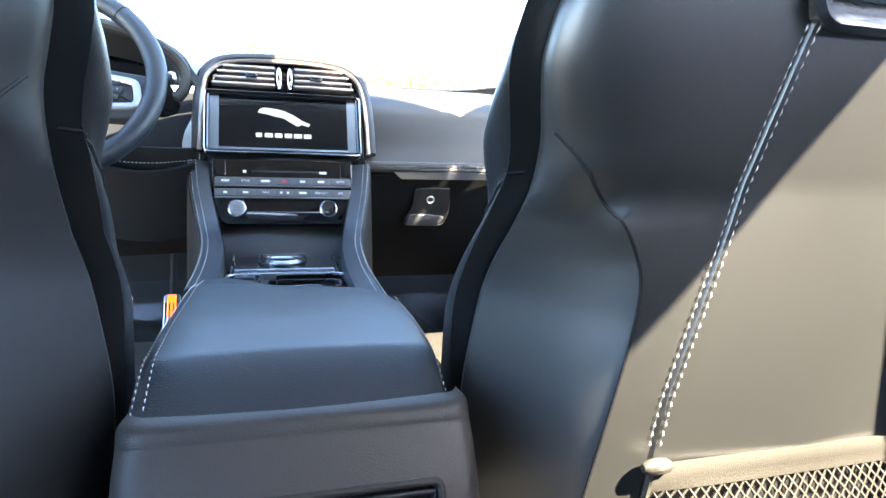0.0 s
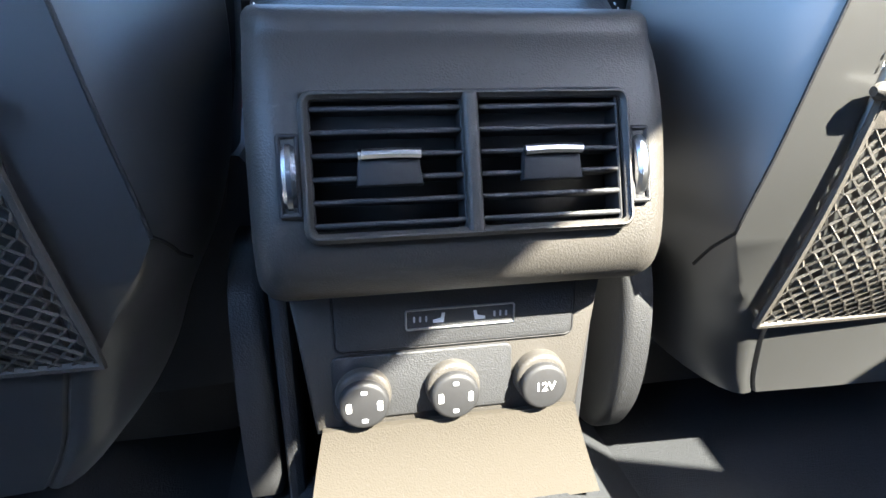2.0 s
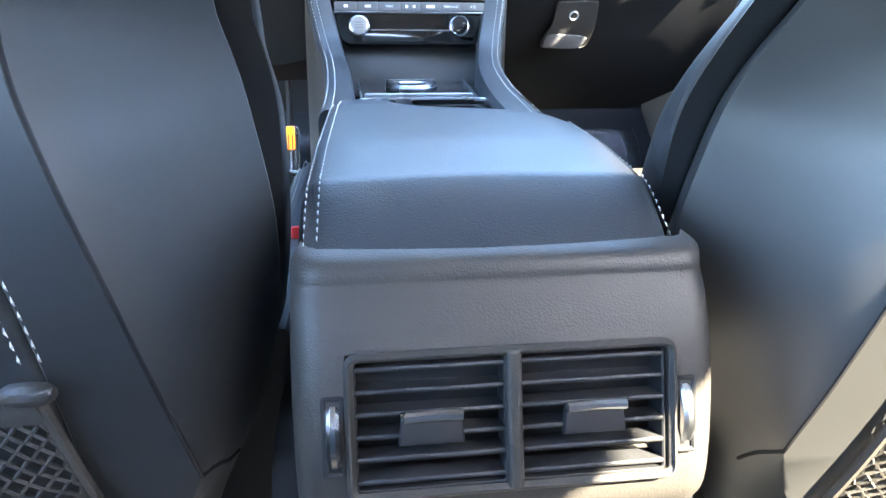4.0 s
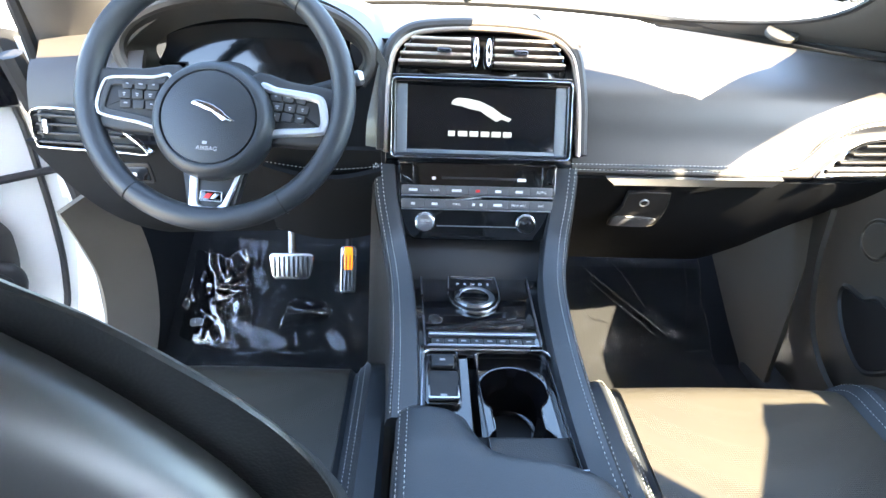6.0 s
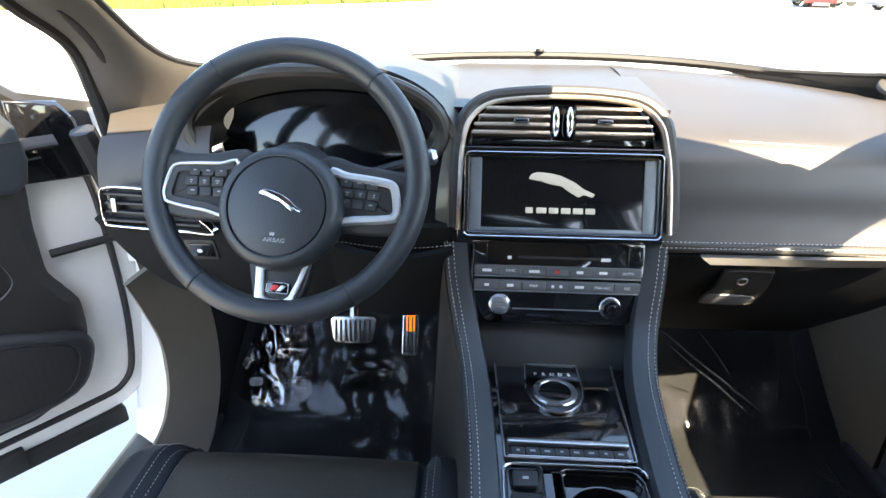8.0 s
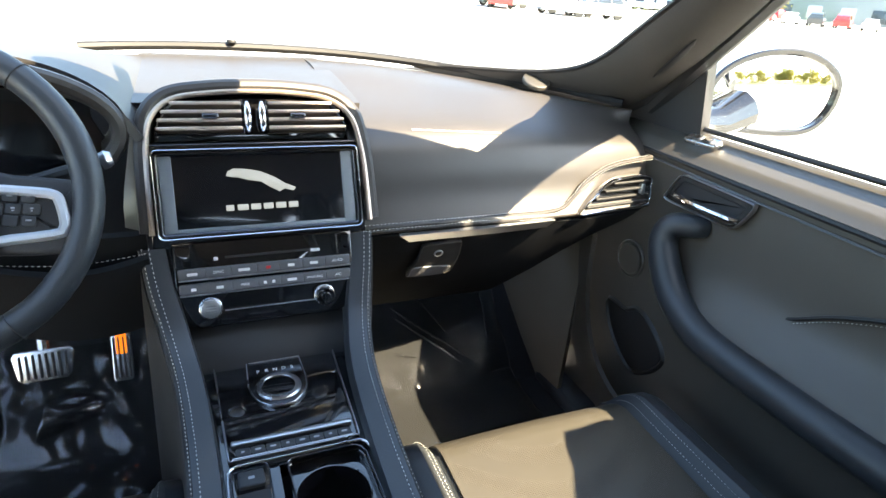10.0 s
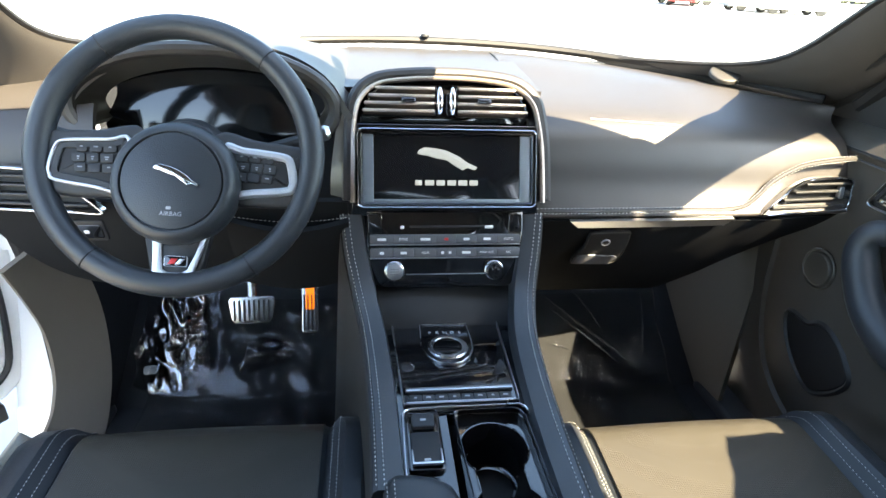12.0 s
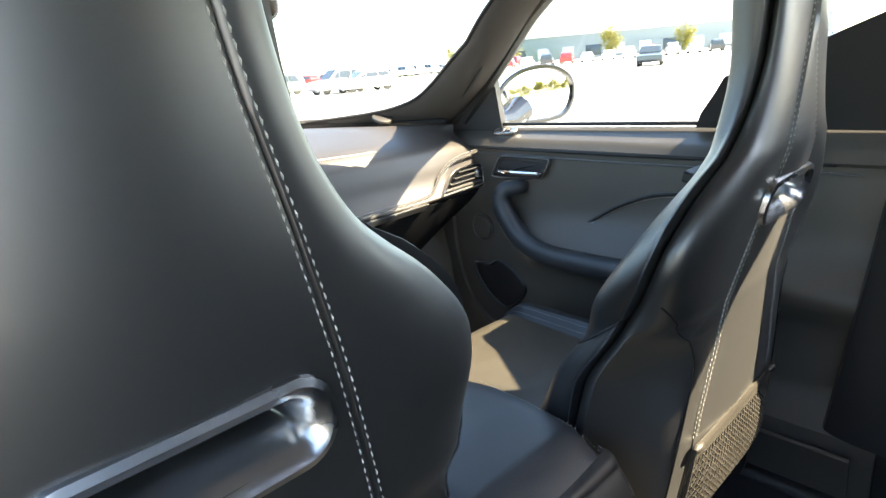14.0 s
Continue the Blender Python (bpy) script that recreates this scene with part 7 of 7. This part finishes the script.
POLE = material("white_pole", (0.75, 0.75, 0.73), 0.5, 0.2, 0.1, 20, 0, 0.05)
for x, y in ((-2.9, 66), (7.6, 60), (15, 66), (27.2, 50), (62, 60)):
    lp = thing("street_lamp", (x, y, 0.1), "tall pale car park lamp post on a concrete foot", "lamp post", "car park lamps")
    part("post", tube([(x, y, 0.1), (x, y, 4.5), (x, y, 9.0)], [0.11, 0.09, 0.07], 10), POLE, lp)
    part("foot", plate(disc(0.35, 16), Matrix.Translation((x, y, 0.0)), 0.8, 0.05), CONCRETE, lp)
    part("lamp_head", box(x - 0.2, x + 0.6, y - 0.15, y + 0.15, 8.95, 9.1, 0.04), POLE, lp)

TYRE = material("tyre_rubber", (0.02, 0.02, 0.02), 0.8, 0, 0.2, 40, 0, 0.2)
CAR_PAINTS = [material("car_paint_" + n, c, 0.25, 0.2, 0.05, 20, 0, 0.05, coat=0.8) for n, c in (
    ("white", (0.75, 0.75, 0.75)), ("silver", (0.42, 0.43, 0.45)), ("red", (0.45, 0.02, 0.02)), ("dark", (0.04, 0.045, 0.05)), ("blue", (0.05, 0.09, 0.2)), ("green", (0.12, 0.16, 0.12)))]
CAR_WORDS = ("white", "silver", "red", "dark grey", "dark blue", "grey-green")


def make_car(colour, tall):
    """A parked car at the origin, nose along +x."""
    h = 1.72 if tall else 1.45
    c = thing("parked_car", (0, 0, 0), CAR_WORDS[colour] + (" sport utility car" if tall else " saloon car") + " parked in the far rows", "car", "parked cars")
    hip = 0.98 if tall else 0.90
    side = [(-2.25, 0.45), (-2.2, 0.30), (2.15, 0.28), (2.3, 0.45), (2.28, 0.72), (1.95, hip - 0.12), (1.05, hip), (-1.9, hip + 0.04), (-2.25, hip - 0.1)]
    rings = []
    for yy, k in ((-0.92, 0.0), (-0.88, 0.03), (-0.5, 0.05), (0.5, 0.05), (0.88, 0.03), (0.92, 0.0)):
        edge_k = 0.96 if abs(yy) > 0.9 else 1.0
        rings.append([(x * edge_k, yy, z + (k if z > 0.6 else 0)) for x, z in side])
    part("body", loft(rings), CAR_PAINTS[colour], c)
    top = [(-2.05, hip), (1.1, hip), (0.25, h - 0.03), (-0.3, h), (-1.5, h - 0.02), (-2.0, h - 0.25 if tall else hip + 0.1)]
    part("cabin", loft([[(x, yy * (0.98 if z < hip + 0.05 else 0.80), z) for x, z in top] for yy in (-0.84, -0.4, 0.4, 0.84)]), CAR_PAINTS[colour], c)
    for yy in (-1, 1):
        for xa, xb in ((-1.75, -0.85), (-0.75, 0.15), (0.2, 0.75)):
            zt = h - 0.16
            q = [(xa, hip + 0.08), (xb, hip + 0.08), (min(xb, 0.35), zt - (0.1 if xb > 0.5 else 0)), (max(xa, -1.5), zt)]
            part("window", loft([[(x, yy * (0.83 - 0.155 * (z - hip) / (h - hip) + o), z) for x, z in q] for o in (-0.03, 0.012)]), DARKGLASS, c)
        for xx in (-1.4, 1.4):
            wheel_m = plane_at((xx, yy * 0.80, 0.33), (1, 0, 0), (0, 0, yy))
            wl_p = part("wheel", plate(disc(0.33, 20), wheel_m @ Matrix.Translation((0, 0, -0.1)), 0.22, 0.04), TYRE, c)
            part("rim", plate(disc(0.20, 16), wheel_m @ Matrix.Translation((0, 0, 0.11)), 0.02, 0.01), POLE, wl_p)
    part("windscreen", loft([[(1.02, -0.72, hip + 0.06), (1.02, 0.72, hip + 0.06), (0.33, 0.62, h - 0.08), (0.33, -0.62, h - 0.08)], [(1.06, -0.72, hip + 0.07), (1.06, 0.72, hip + 0.07), (0.37, 0.62, h - 0.07), (0.37, -0.62, h - 0.07)]]), DARKGLASS, c)
    return c


spots = [(22.0, 41.5, 2, 1, 64), (24.6, 36.5, 1, 1, 175), (25.2, 34.0, 0, 0, 170), (43, 21.5, 3, 0, 205), (23.6, 44, 5, 1, 180)]
rc = random.Random(3)
for i in range(26):
    spots.append((20 + i * 2.75, 82 - i * 0.35 + rc.uniform(-0.4, 0.4), rc.choice([0, 0, 1, 1, 3, 3, 2, 4]), rc.random() < 0.5, 90 + rc.uniform(-3, 3)))
for i in range(16):
    spots.append((72 + i * 1.6, 60 - i * 2.5, rc.choice([0, 1, 1, 3, 3, 2, 4]), rc.random() < 0.5, 30 + rc.uniform(-3, 3)))
masters = {}
for x, y, c, tall, turn in spots:
    key = (c, bool(tall))
    place = Matrix.Translation((x, y, 0.0 if y < 60 else 0.1)) @ Matrix.Rotation(radians(turn), 4, 'Z')
    if key in masters:
        copy_thing(masters[key], place)
    else:
        masters[key] = make_car(*key)
        masters[key].matrix_basis = place

HALL_WALL = material("grey_cladding", (0.17, 0.20, 0.21), 0.7, 0.1, 0.3, 2, 0, 0.12, large=0.15)
# long low building behind the far cars
hall = thing("warehouse", (150, 80, 0), "long pale grey warehouse with a flat roof and dark doors", "building")
ax, bx = Vector((122, 104, 0)), Vector((172, 42, 0))
along = (bx - ax).normalized()
out = Vector((-along.y, along.x, 0))
if out.dot(-ax) < 0:
    out = -out
hm = Matrix(((along.x, 0, out.x, ax.x), (along.y, 0, out.y, ax.y), (0, 1, 0, 0), (0, 0, 0, 1)))
Lh = (bx - ax).length
part("wall", plate([Vector(p) for p in ((0, 0), (Lh, 0), (Lh, 6.0), (0, 6.0))], hm @ Matrix.Translation((0, 0, -18)), 18, 0.05), HALL_WALL, hall)
part("roof_edge", plate([Vector(p) for p in ((-0.3, 6.0), (Lh + 0.3, 6.0), (Lh + 0.3, 6.5), (-0.3, 6.5))], hm @ Matrix.Translation((0, 0, -18.2)), 18.6, 0.05), POLE, hall)
for i in range(12):
    part("dock_door" if i % 3 else "window", plate(rrect(2.8 if i % 3 else 4.0, 2.6, 0.05), hm @ Matrix.Translation((4 + i * 6.4, 1.9, 0)), 0.12, 0.03), DARKGLASS if i % 3 == 0 else CAR_PAINTS[1], hall)
sign = thing("billboard", (95, 150, 0), "pale roadside sign board on posts", "sign")
part("board", box(88, 98, 150, 150.4, 4.5, 8.5, 0.05), CONCRETE, sign)
for x in (90, 96):
    part("post", tube([(x, 150.2, 0), (x, 150.2, 4.6)], 0.2, 8), POLE, sign)
